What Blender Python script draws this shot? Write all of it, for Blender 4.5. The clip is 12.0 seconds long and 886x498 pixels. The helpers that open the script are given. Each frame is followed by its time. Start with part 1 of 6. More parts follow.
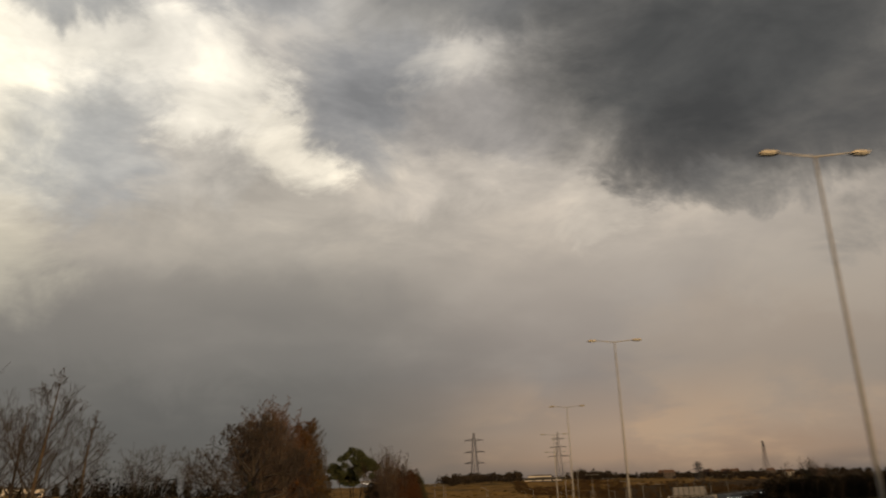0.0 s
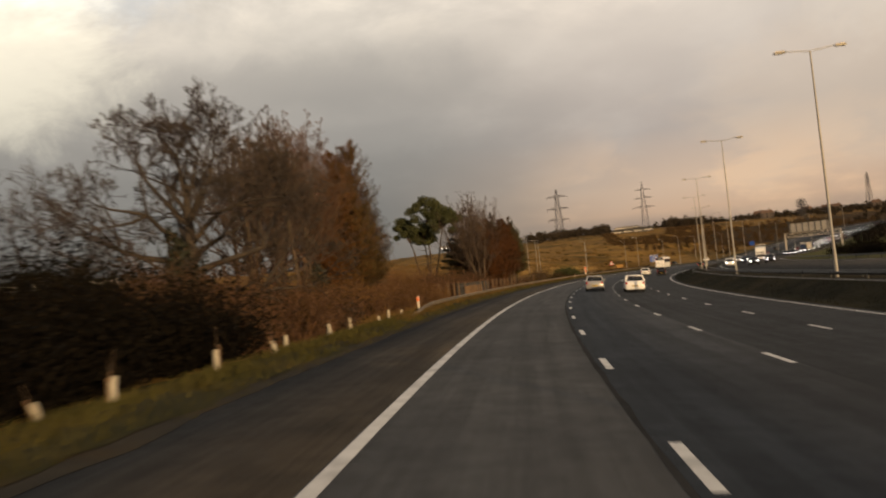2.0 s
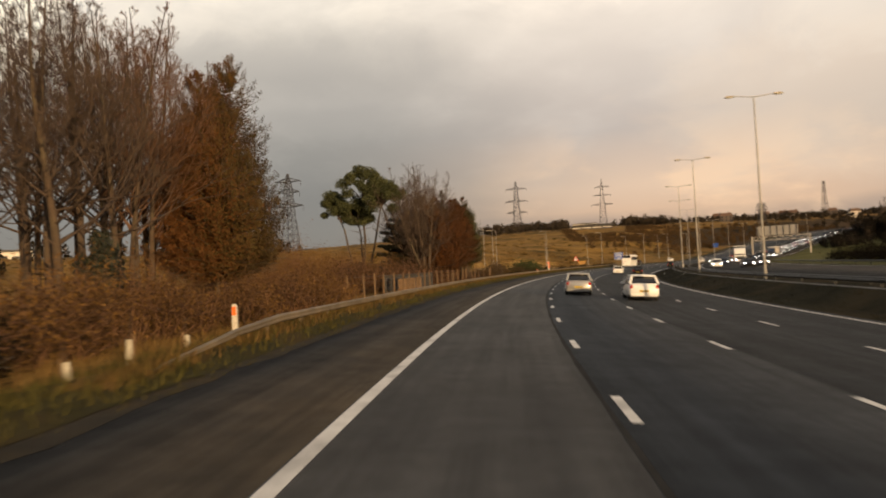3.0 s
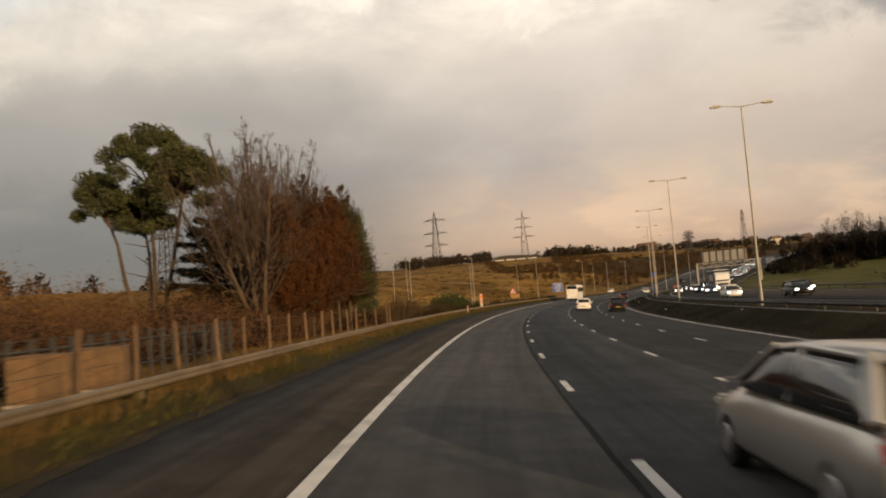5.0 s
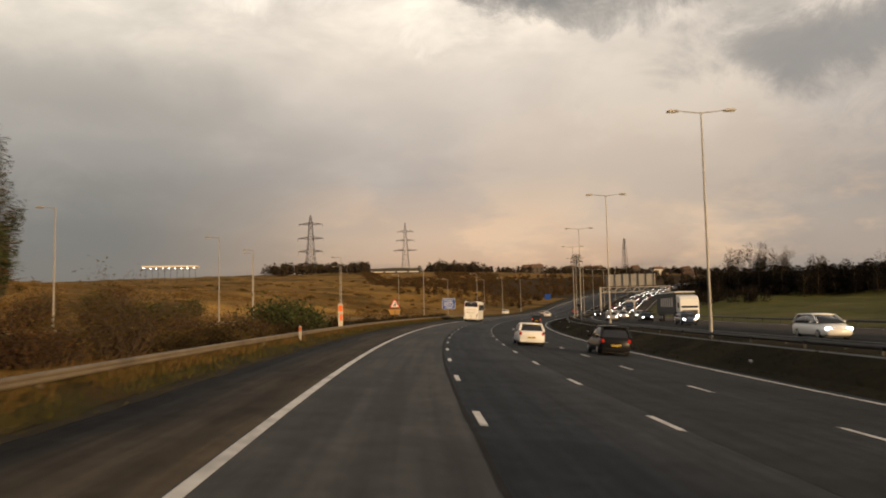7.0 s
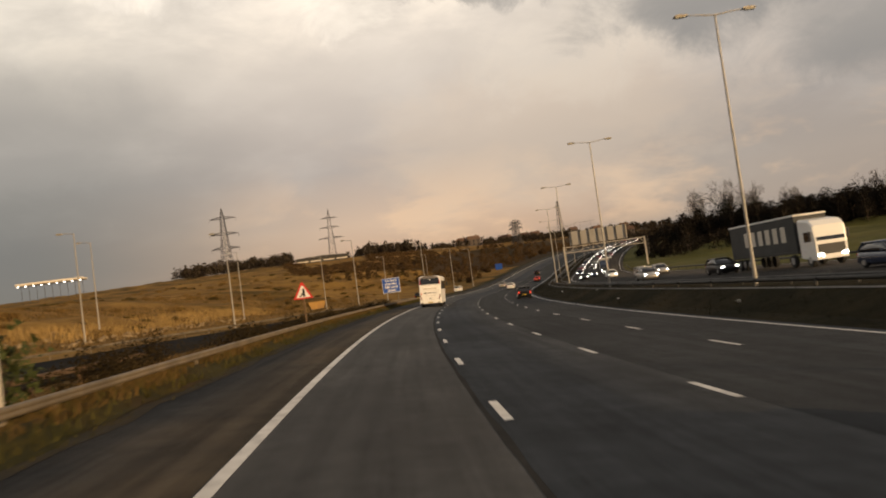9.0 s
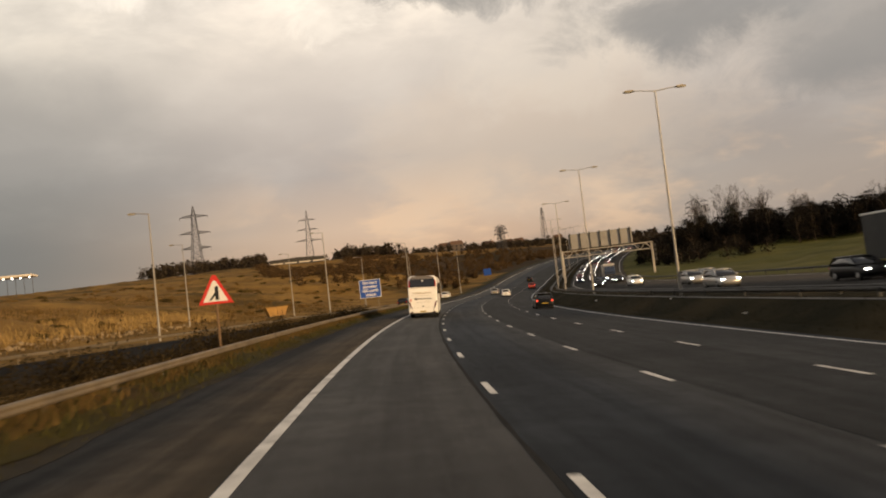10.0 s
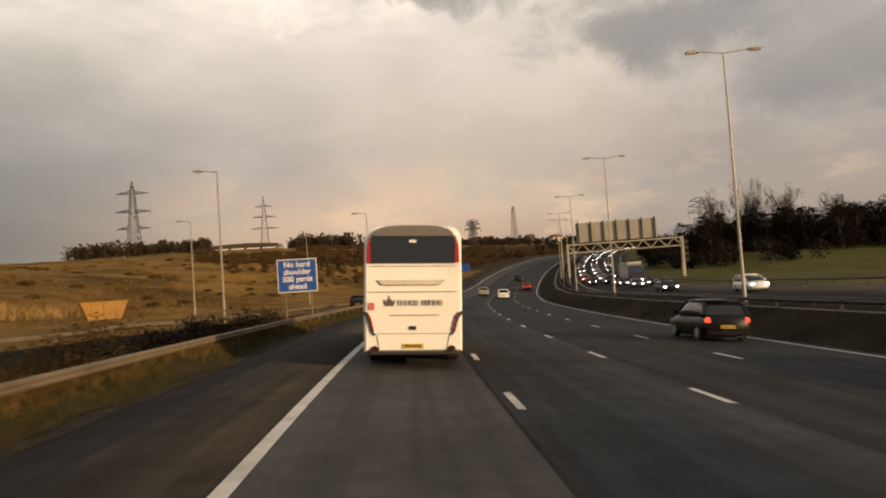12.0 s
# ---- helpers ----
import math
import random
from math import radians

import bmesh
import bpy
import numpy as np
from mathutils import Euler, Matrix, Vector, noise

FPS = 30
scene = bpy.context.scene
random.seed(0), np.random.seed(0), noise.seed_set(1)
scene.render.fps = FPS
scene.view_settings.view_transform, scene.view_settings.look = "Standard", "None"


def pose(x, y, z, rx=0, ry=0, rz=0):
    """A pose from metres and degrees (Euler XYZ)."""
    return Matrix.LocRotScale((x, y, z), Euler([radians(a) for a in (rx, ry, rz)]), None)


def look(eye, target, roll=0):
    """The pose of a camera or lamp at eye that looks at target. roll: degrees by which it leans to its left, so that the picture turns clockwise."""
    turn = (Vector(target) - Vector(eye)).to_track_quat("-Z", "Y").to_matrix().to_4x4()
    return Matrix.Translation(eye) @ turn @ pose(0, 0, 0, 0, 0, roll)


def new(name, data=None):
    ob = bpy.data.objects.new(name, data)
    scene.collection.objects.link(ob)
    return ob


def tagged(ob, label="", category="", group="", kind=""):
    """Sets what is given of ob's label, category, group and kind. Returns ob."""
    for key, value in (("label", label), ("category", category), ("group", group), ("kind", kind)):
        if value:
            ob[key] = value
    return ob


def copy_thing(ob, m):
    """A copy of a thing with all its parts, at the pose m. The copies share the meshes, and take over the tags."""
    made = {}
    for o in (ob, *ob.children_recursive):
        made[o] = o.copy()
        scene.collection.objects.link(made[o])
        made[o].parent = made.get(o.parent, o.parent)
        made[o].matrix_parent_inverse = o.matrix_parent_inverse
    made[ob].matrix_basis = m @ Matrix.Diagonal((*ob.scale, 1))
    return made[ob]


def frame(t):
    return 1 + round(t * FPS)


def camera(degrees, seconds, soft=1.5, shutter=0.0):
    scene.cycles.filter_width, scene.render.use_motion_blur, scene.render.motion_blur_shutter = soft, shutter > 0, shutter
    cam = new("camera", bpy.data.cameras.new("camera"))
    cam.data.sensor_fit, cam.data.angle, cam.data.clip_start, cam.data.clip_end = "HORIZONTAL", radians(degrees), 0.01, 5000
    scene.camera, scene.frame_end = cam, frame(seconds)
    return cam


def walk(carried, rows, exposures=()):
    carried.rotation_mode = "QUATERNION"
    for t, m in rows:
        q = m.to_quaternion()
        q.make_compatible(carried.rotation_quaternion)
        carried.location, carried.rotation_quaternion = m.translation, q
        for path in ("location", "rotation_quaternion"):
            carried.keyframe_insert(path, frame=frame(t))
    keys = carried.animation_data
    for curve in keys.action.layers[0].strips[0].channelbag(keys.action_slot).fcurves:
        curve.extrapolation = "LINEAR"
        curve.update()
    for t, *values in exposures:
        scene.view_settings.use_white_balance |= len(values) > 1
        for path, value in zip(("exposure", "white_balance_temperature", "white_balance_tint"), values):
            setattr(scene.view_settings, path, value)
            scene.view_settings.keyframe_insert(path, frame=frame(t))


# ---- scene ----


# ---- camera ----
def view(x, y, z, heading, pitch, roll):
    """A pose from a place, a compass heading in degrees (0 is +y, clockwise), a pitch and a lean."""
    a, b = radians(heading), radians(pitch)
    way = Vector((math.sin(a) * math.cos(b), math.cos(a) * math.cos(b), math.sin(b)))
    return look((x, y, z), Vector((x, y, z)) + way, roll)


cam = camera(59.4, 12.0, soft=1.9, shutter=0.3)
walk(cam, [
    (0.0, view(1.40, 1.90, 1.86, 5.39, 19.07, -1.52)),
    (0.5, view(0.69, 12.96, 1.93, -0.15, 16.78, 2.50)),
    (1.0, view(0.56, 24.61, 1.94, -1.79, 12.62, -0.27)),
    (1.5, view(1.01, 36.80, 1.95, -2.58, 12.55, -1.24)),
    (2.0, view(1.73, 49.00, 1.95, -1.00, 2.56, -5.65)),
    (2.5, view(2.64, 61.10, 1.95, 3.97, 1.54, -7.61)),
    (3.0, view(3.79, 73.00, 1.95, 2.17, 1.59, -3.13)),
    (3.5, view(5.03, 84.40, 1.95, -0.93, 2.60, -2.18)),
    (3.7, view(5.60, 89.20, 1.95, 1.20, 4.60, -2.40)),
    (4.5, view(8.28, 108.30, 1.95, 6.30, 4.20, -4.20)),
    (5.5, view(12.39, 131.99, 1.96, 10.37, 3.65, -5.44)),
    (6.0, view(14.94, 143.83, 1.95, 11.68, 4.13, -7.31)),
    (6.5, view(17.45, 154.90, 1.94, 14.90, 4.49, -2.42)),
    (7.0, view(20.33, 166.52, 1.94, 17.12, 4.59, -1.12)),
    (8.0, view(26.30, 189.50, 1.95, 19.90, 3.70, -4.60)),
    (9.0, view(33.00, 212.18, 1.95, 22.32, 2.90, -7.66)),
    (9.5, view(36.39, 222.97, 1.95, 24.17, 2.67, -6.78)),
    (10.0, view(40.21, 234.38, 1.96, 23.88, 3.21, -6.50)),
    (10.5, view(44.24, 245.40, 1.96, 23.45, 3.19, -3.81)),
    (11.0, view(48.58, 256.89, 1.96, 23.76, 3.29, -2.90)),
    (11.5, view(52.74, 267.34, 1.96, 24.89, 3.48, -2.78)),
    (12.0, view(57.25, 278.59, 1.97, 26.65, 2.88, -3.91)),
], [(0.0, -0.92), (1.0, -1.02), (1.55, -1.02), (2.0, -0.15), (2.5, 0.27), (3.0, 0.16), (3.5, 0.2), (5.5, -0.08), (7.0, -0.1), (12.0, -0.05)])

# ---- light ----
SUN_AZ, SUN_EL = 155.0, 9.0     # where the sun stands: compass degrees and degrees up
sun = bpy.data.lights.new("sun", "SUN")
sun.energy, sun.angle, sun.color = 5.0, radians(0.6), (1.0, 0.685, 0.36)
a, b = radians(SUN_AZ), radians(SUN_EL)
to_sun = Vector((math.sin(a) * math.cos(b), math.cos(a) * math.cos(b), math.sin(b)))
new("sun", sun).matrix_world = look(to_sun * 100, (0, 0, 0))


class Nodes:
    """Small shorthand for building node trees."""

    def __init__(self, tree):
        self.tree = tree
        tree.nodes.clear()

    def add(self, kind):
        return self.tree.nodes.new(kind)

    def link(self, a, b):
        self.tree.links.new(a, b)

    def put(self, socket, v):
        if hasattr(v, "is_output"):
            self.link(v, socket)
        elif isinstance(v, (tuple, list)) and len(v) == 3 and socket.type == "RGBA":
            socket.default_value = (*v, 1)
        else:
            socket.default_value = v

    def math(self, op, a, b=0.0, c=None, clamp=False):
        n = self.add("ShaderNodeMath")
        n.operation, n.use_clamp = op, clamp
        self.put(n.inputs[0], a)
        self.put(n.inputs[1], b)
        if c is not None:
            self.put(n.inputs[2], c)
        return n.outputs[0]

    def smooth(self, v, lo, hi):
        n = self.add("ShaderNodeMapRange")
        n.interpolation_type = "SMOOTHSTEP"
        self.put(n.inputs["Value"], v)
        n.inputs["From Min"].default_value, n.inputs["From Max"].default_value = lo, hi
        return n.outputs[0]

    def mix(self, f, a, b, blend="MIX"):
        n = self.add("ShaderNodeMix")
        n.data_type, n.blend_type = "RGBA", blend
        self.put(n.inputs[0], f)
        self.put(n.inputs[6], a)
        self.put(n.inputs[7], b)
        return n.outputs[2]

    def noise(self, vec, scale, detail=4.0, rough=0.55, distort=0.0):
        n = self.add("ShaderNodeTexNoise")
        self.put(n.inputs["Vector"], vec)
        n.inputs["Scale"].default_value, n.inputs["Detail"].default_value = scale, detail
        n.inputs["Roughness"].default_value, n.inputs["Distortion"].default_value = rough, distort
        return n.outputs["Fac"]

    def ramp(self, v, *stops):
        n = self.add("ShaderNodeValToRGB")
        self.put(n.inputs[0], v)
        el = n.color_ramp.elements
        while len(el) < len(stops):
            el.new(0.5)
        for e, (p, c) in zip(el, stops):
            e.position, e.color = p, (*c, 1)
        return n.outputs[0]


world = bpy.data.worlds.new("stormy_evening_sky")
scene.world = world
world.use_nodes = True
w = Nodes(world.node_tree)
way = w.add("ShaderNodeTexCoord").outputs["Generated"]
xyz = w.add("ShaderNodeSeparateXYZ")
w.link(way, xyz.inputs[0])
X, Y, Z = xyz.outputs
# a flat cloud layer overhead: the way is divided by its height
flat = w.math("MAXIMUM", w.math("ADD", Z, 0.34), 0.2)
lay = w.add("ShaderNodeCombineXYZ")
w.put(lay.inputs[0], w.math("DIVIDE", X, flat))
w.put(lay.inputs[1], w.math("DIVIDE", Y, flat))
w.put(lay.inputs[2], w.math("MULTIPLY", Z, 1.5))
P = lay.outputs[0]
fine = w.noise(P, 3.8, 5, 0.52, 0.15)
broad = w.noise(P, 1.9, 4, 0.5)
veil = w.noise(P, 0.9, 3, 0.5)
# the height in the sky, shifted a little by the broad noise
up = w.math("ADD", Z, w.math("MULTIPLY", w.math("SUBTRACT", broad, 0.5), 0.045))
base = w.ramp(up,
              (0.0, (0.15, 0.14, 0.155)), (0.030, (0.20, 0.178, 0.18)), (0.062, (0.68, 0.46, 0.32)), (0.095, (0.74, 0.535, 0.39)),
              (0.165, (0.50, 0.43, 0.385)), (0.25, (0.60, 0.53, 0.47)), (0.34, (0.80, 0.72, 0.63)), (0.55, (0.80, 0.76, 0.71)))
# the western side low down is plain slate grey
grey = w.ramp(up, (0.0, (0.20, 0.187, 0.18)), (0.10, (0.22, 0.208, 0.197)), (0.24, (0.375, 0.348, 0.31)), (0.38, (0.86, 0.79, 0.69)), (0.6, (0.80, 0.78, 0.75)))
left = w.smooth(w.math("ADD", X, w.math("MULTIPLY", w.math("SUBTRACT", veil, 0.5), 0.25)), 0.30, -0.14)
col = w.mix(left, base, grey)
# slate grey again low down towards the east
slate = w.math("MULTIPLY", w.smooth(w.math("ADD", X, w.math("MULTIPLY", w.math("SUBTRACT", broad, 0.5), 0.3)), 0.44, 0.66), w.smooth(Z, 0.26, 0.11))
col = w.mix(w.math("MULTIPLY", slate, 0.7), col, (0.36, 0.335, 0.315))
# soft streaks
col = w.mix(w.math("MULTIPLY", w.smooth(fine, 0.42, 0.75), w.smooth(Z, 0.02, 0.25)), col, w.mix(0.12, col, (1.1, 1.0, 0.88)))
col = w.mix(w.math("MULTIPLY", w.smooth(broad, 0.50, 0.34), 0.07), col, (0.26, 0.245, 0.245))
# lit patches in the low cloud ahead
low = w.math("MULTIPLY", w.smooth(Z, 0.03, 0.075), w.smooth(Z, 0.20, 0.10))
low = w.math("MULTIPLY", w.math("MULTIPLY", low, w.smooth(X, 0.05, 0.30)), w.smooth(w.noise(P, 2.6, 5, 0.55, 0.2), 0.45, 0.62))
col = w.mix(w.math("MULTIPLY", low, 0.55), col, (1.0, 0.68, 0.43))
# single clouds, by compass degrees and degrees up, with torn edges
AZ = w.math("DEGREES", w.math("ARCTAN2", X, Y))
EL = w.math("DEGREES", w.math("ARCSINE", Z))
torn = w.noise(P, 4.4, 8, 0.64, 0.5)
torn_b = w.noise(lay.outputs[0], 5.3, 6, 0.58, 0.3)
shift = w.math("MULTIPLY", w.math("SUBTRACT", torn, 0.5), 15.0)
shift_b = w.math("MULTIPLY", w.math("SUBTRACT", w.noise(way, 7.0, 8, 0.66, 0.4), 0.5), 10.0)


def cloud(under, az, el, ra, re, colour, strength, soft=0.75, lean=0.0):
    """A cloud laid over the sky's colour so far; soft is the share of it that fades out."""
    u = w.math("SUBTRACT", w.math("ADD", AZ, shift), az)
    v = w.math("SUBTRACT", w.math("ADD", EL, shift_b), el)
    v = w.math("ADD", v, w.math("MULTIPLY", u, lean))
    d = w.math("ADD", w.math("POWER", w.math("ABSOLUTE", w.math("DIVIDE", u, ra)), 2.0), w.math("POWER", w.math("ABSOLUTE", w.math("DIVIDE", v, re)), 2.0))
    return w.mix(w.math("MULTIPLY", w.smooth(d, 1.0, 1.0 - soft), strength), under, colour)


for spec in (
        # the warm glow ahead
        (31, 10.5, 17, 6.5, (0.76, 0.61, 0.47), 0.5, 1.0),
        (34, 15.5, 10, 4.5, (0.80, 0.71, 0.60), 0.45, 1.0),
        # the bright torn opening in the west
        (-30, 27, 13, 10, (1.95, 1.84, 1.52), 0.9, 1.0),
        (-20, 32, 13, 7, (1.75, 1.68, 1.50), 0.75, 1.0),
        (-33, 16, 14, 6, (1.15, 1.07, 0.86), 0.6, 1.0),
        (-22, 25.0, 8.0, 6.5, (0.60, 0.62, 0.64), 0.85, 1.0),
        (-25, 35, 8, 3.2, (0.50, 0.52, 0.54), 0.8, 1.0),
        (-12, 13.0, 20, 5.0, (0.40, 0.37, 0.34), 0.5, 1.0),
        # a lit billow and the grey behind it
        (-11.5, 28.8, 6.5, 4.6, (1.75, 1.66, 1.45), 0.8, 1.0),
        (-6.5, 25.8, 5.0, 3.6, (1.8, 1.68, 1.42), 0.75, 1.0),
        (-13.0, 23.5, 6.0, 3.6, (0.95, 0.90, 0.82), 0.6, 1.0),
        (-0.5, 31.0, 8.0, 6.4, (0.44, 0.45, 0.47), 0.9, 0.95),
        (-13, 36.5, 13, 2.6, (0.62, 0.63, 0.64), 0.7, 1.0),
        (9, 37.0, 16, 4.6, (0.27, 0.275, 0.28), 0.9, 1.0),
        (6.5, 31.8, 5.4, 2.0, (1.3, 1.24, 1.12), 0.4, 1.3),
        (9.5, 28.0, 7.5, 4.0, (0.62, 0.59, 0.57), 0.8, 1.0),
        (5.5, 23.6, 8.0, 2.6, (1.05, 0.96, 0.85), 0.5, 1.0),
        # the dark shower cloud and its ragged foot
        (28.5, 31.5, 21, 11.4, (0.118, 0.121, 0.121), 0.97, 0.95),
        (25, 24.0, 9.5, 4.8, (0.100, 0.100, 0.100), 0.85, 1.0),
        (38, 24.6, 10.0, 5.0, (0.13, 0.13, 0.13), 0.88, 1.0),
        (16.5, 20.8, 4.5, 2.4, (1.05, 0.95, 0.82), 0.6, 1.0),
        # broken grey cloud over the wood
        (27.5, 21.2, 8.5, 2.2, (0.26, 0.255, 0.25), 0.55, 1.0),
        (44, 17.6, 12.0, 4.0, (0.25, 0.243, 0.237), 0.85, 1.0),
        (54, 13.0, 11.0, 3.8, (0.28, 0.27, 0.26), 0.75, 1.0),
        (53, 17.5, 9.0, 3.0, (0.31, 0.30, 0.29), 0.7, 1.0)):
    col = cloud(col, *spec)
# curled grain in the higher cloud
col = w.mix(w.smooth(Z, 0.08, 0.34), w.mix(1.0, col, (0.99, 0.98, 0.965), "MULTIPLY"), w.mix(1.0, col, (1.21, 1.175, 1.13), "MULTIPLY"))
grain = w.math("MULTIPLY", w.smooth(Z, 0.24, 0.44), 0.5)
col = w.mix(grain, col, w.mix(1.0, col, w.ramp(torn_b, (0.34, (0.45, 0.46, 0.48)), (0.52, (1.0, 1.0, 1.0)), (0.66, (1.6, 1.56, 1.48))), "MULTIPLY"))
# unseen dark cloud added overhead to dim the skylight; behind is even grey
col = w.mix(w.smooth(Z, 0.60, 0.80), col, (0.27, 0.265, 0.27))
back = w.smooth(Y, 0.25, -0.2)
col = w.mix(back, col, (0.42, 0.39, 0.365))
sky = w.add("ShaderNodeTexSky")
sky.sky_type, sky.sun_disc = "NISHITA", False
sky.sun_elevation, sky.sun_rotation = radians(SUN_EL), radians(SUN_AZ)
bg_sky, bg_cloud, both, out = w.add("ShaderNodeBackground"), w.add("ShaderNodeBackground"), w.add("ShaderNodeMixShader"), w.add("ShaderNodeOutputWorld")
w.link(sky.outputs[0], bg_sky.inputs[0])
bg_sky.inputs[1].default_value = 0.1
w.link(col, bg_cloud.inputs[0])
bg_cloud.inputs[1].default_value = 1.0
both.inputs[0].default_value = 0.94
w.link(bg_sky.outputs[0], both.inputs[1])
w.link(bg_cloud.outputs[0], both.inputs[2])
w.link(both.outputs[0], out.inputs[0])


# ---- materials ----
def mat(name, c1, c2=None, rough=0.7, metal=0.0, scale=3.0, bump=0.0, bump_scale=40.0, c3=None, stain=0.35, island=0.0, spec=0.5, coat=0.0, streak=0.0):
    """A surface with two colours mixed by a broad and a fine noise, stains of c3, and a fine relief."""
    m = bpy.data.materials.new(name)
    m.use_nodes = True
    n = Nodes(m.node_tree)
    pos = n.add("ShaderNodeTexCoord").outputs["Object"]
    c2 = c2 or tuple(c * 0.75 for c in c1)
    f1 = n.noise(pos, scale, 5, 0.6)
    f2 = n.noise(pos, scale * 9.0, 3, 0.6)
    f = n.math("ADD", n.math("MULTIPLY", n.smooth(f1, 0.33, 0.67), 0.65), n.math("MULTIPLY", n.smooth(f2, 0.3, 0.7), 0.35))
    col = n.mix(f, c1, c2)
    if c3:
        col = n.mix(n.math("MULTIPLY", n.smooth(n.noise(pos, scale * 0.37, 5, 0.62), 0.48, 0.66), stain), col, c3)
    if streak:      # long worn streaks along the road
        st = n.add("ShaderNodeVectorMath")
        st.operation = "MULTIPLY"
        n.link(n.add("ShaderNodeTexCoord").outputs["UV"], st.inputs[0])
        st.inputs[1].default_value = (1.9, 0.045, 1.0)
        s1 = n.smooth(n.noise(st.outputs[0], 1.0, 5, 0.6), 0.34, 0.66)
        s2 = n.smooth(n.noise(pos, 1.3, 6, 0.7), 0.40, 0.60)
        k = n.math("ADD", n.math("MULTIPLY", s1, 0.7), n.math("MULTIPLY", s2, 0.3))
        col = n.mix(k, n.mix(1.0, col, (1 - streak,) * 3, "MULTIPLY"), n.mix(1.0, col, (1 + streak,) * 3, "MULTIPLY"))
    if island:
        r = n.add("ShaderNodeNewGeometry").outputs["Random Per Island"]
        o = n.add("ShaderNodeObjectInfo").outputs["Random"]
        hsv = n.add("ShaderNodeHueSaturation")
        n.put(hsv.inputs["Value"], n.math("ADD", 1.0 - island, n.math("MULTIPLY", n.math("FRACT", n.math("ADD", r, o)), 2 * island)))
        n.link(col, hsv.inputs["Color"])
        col = hsv.outputs[0]
    s = n.add("ShaderNodeBsdfPrincipled")
    n.put(s.inputs["Base Color"], col)
    s.inputs["Metallic"].default_value = metal
    s.inputs["Specular IOR Level"].default_value = spec
    s.inputs["Coat Weight"].default_value = coat
    s.inputs["Coat Roughness"].default_value = 0.06
    n.put(s.inputs["Roughness"], n.math("ADD", rough - 0.08, n.math("MULTIPLY", f1, 0.16), clamp=True))
    if bump:
        b = n.add("ShaderNodeBump")
        b.inputs["Strength"].default_value, b.inputs["Distance"].default_value = bump, 0.04
        n.put(b.inputs["Height"], n.noise(pos, bump_scale, 5, 0.65))
        n.link(b.outputs[0], s.inputs["Normal"])
    o = n.add("ShaderNodeOutputMaterial")
    n.link(s.outputs[0], o.inputs[0])
    return m


def glow(name, colour, strength, face=(0.8, 0.8, 0.8)):
    """A lamp's face that gives off light."""
    m = mat(name, face, rough=0.3)
    s = next(n for n in m.node_tree.nodes if n.type == "BSDF_PRINCIPLED")
    s.inputs["Emission Color"].default_value = (*colour, 1)
    s.inputs["Emission Strength"].default_value = strength
    return m


def glass(name, tint=(0.02, 0.022, 0.025)):
    return mat(name, tint, tint, rough=0.1, spec=0.8, scale=1.0)


ASPHALT = mat("asphalt", (0.0262, 0.0273, 0.0285), (0.0540, 0.0556, 0.0570), rough=0.80, scale=0.25, bump=0.4, bump_scale=55, c3=(0.0222, 0.0229, 0.0236), stain=0.75, spec=0.19, streak=0.36)
# lighter copy of the asphalt, with the mid road's brighter light in its colour
ASPHALT_LIGHTER = mat("lighter_lane_asphalt", (0.0310, 0.0311, 0.0312), (0.0615, 0.0609, 0.0603), rough=0.79, scale=0.25, bump=0.4, bump_scale=55, c3=(0.0262, 0.0255, 0.025), stain=0.75, spec=0.24, streak=0.38)
# darker, bluer copy of the asphalt, for lanes that lie in shade
ASPHALT_SHADED = mat("shaded_lane_asphalt", (0.0165, 0.0179, 0.0193), (0.0335, 0.0357, 0.0379), rough=0.83, scale=0.25, bump=0.4, bump_scale=55, c3=(0.0141, 0.0151, 0.0161), stain=0.7, spec=0.14, streak=0.34)
ASPHALT_OLD = mat("shoulder_asphalt", (0.0225, 0.0205, 0.0184), (0.041, 0.0370, 0.0325), rough=0.9, scale=0.3, bump=0.5, bump_scale=50, c3=(0.052, 0.043, 0.033), stain=0.75, spec=0.13, streak=0.45)
# asphalt at about half brightness: the slip road's shade is in the colour
ASPHALT_SLIP = mat("slip_road_asphalt", (0.011, 0.010, 0.009), (0.020, 0.018, 0.016), rough=0.95, scale=0.3, bump=0.4, bump_scale=50, c3=(0.026, 0.022, 0.017), stain=0.5, spec=0.03)
SEAM = mat("tar_seam", (0.017, 0.0165, 0.016), (0.034, 0.033, 0.032), rough=0.92, scale=0.5, spec=0.05)
PAINT = mat("road_paint", (0.66, 0.64, 0.60), (0.50, 0.48, 0.45), rough=0.7, scale=2.5, c3=(0.22, 0.21, 0.20), stain=0.55)
DRY = mat("dry_grass_hill", (0.255, 0.147, 0.038), (0.100, 0.057, 0.0155), rough=0.95, scale=0.09, bump=1.0, bump_scale=1.6, c3=(0.058, 0.040, 0.012), stain=0.9, spec=0.05)
VERGE = mat("verge_grass", (0.046, 0.037, 0.0125), (0.021, 0.0215, 0.0075), rough=0.95, scale=0.45, bump=1.0, bump_scale=9, c3=(0.050, 0.030, 0.013), stain=0.8, spec=0.08)
MEDIAN = mat("median_grass", (0.030, 0.0235, 0.0105), (0.0120, 0.0108, 0.0055), rough=0.95, scale=0.22, bump=1.0, bump_scale=7, c3=(0.058, 0.040, 0.018), stain=0.6, spec=0.04)
FIELD = mat("green_field", (0.090, 0.084, 0.019), (0.050, 0.050, 0.012), rough=0.95, scale=0.06, bump=0.6, bump_scale=5, c3=(0.17, 0.135, 0.05), stain=0.45, spec=0.08)
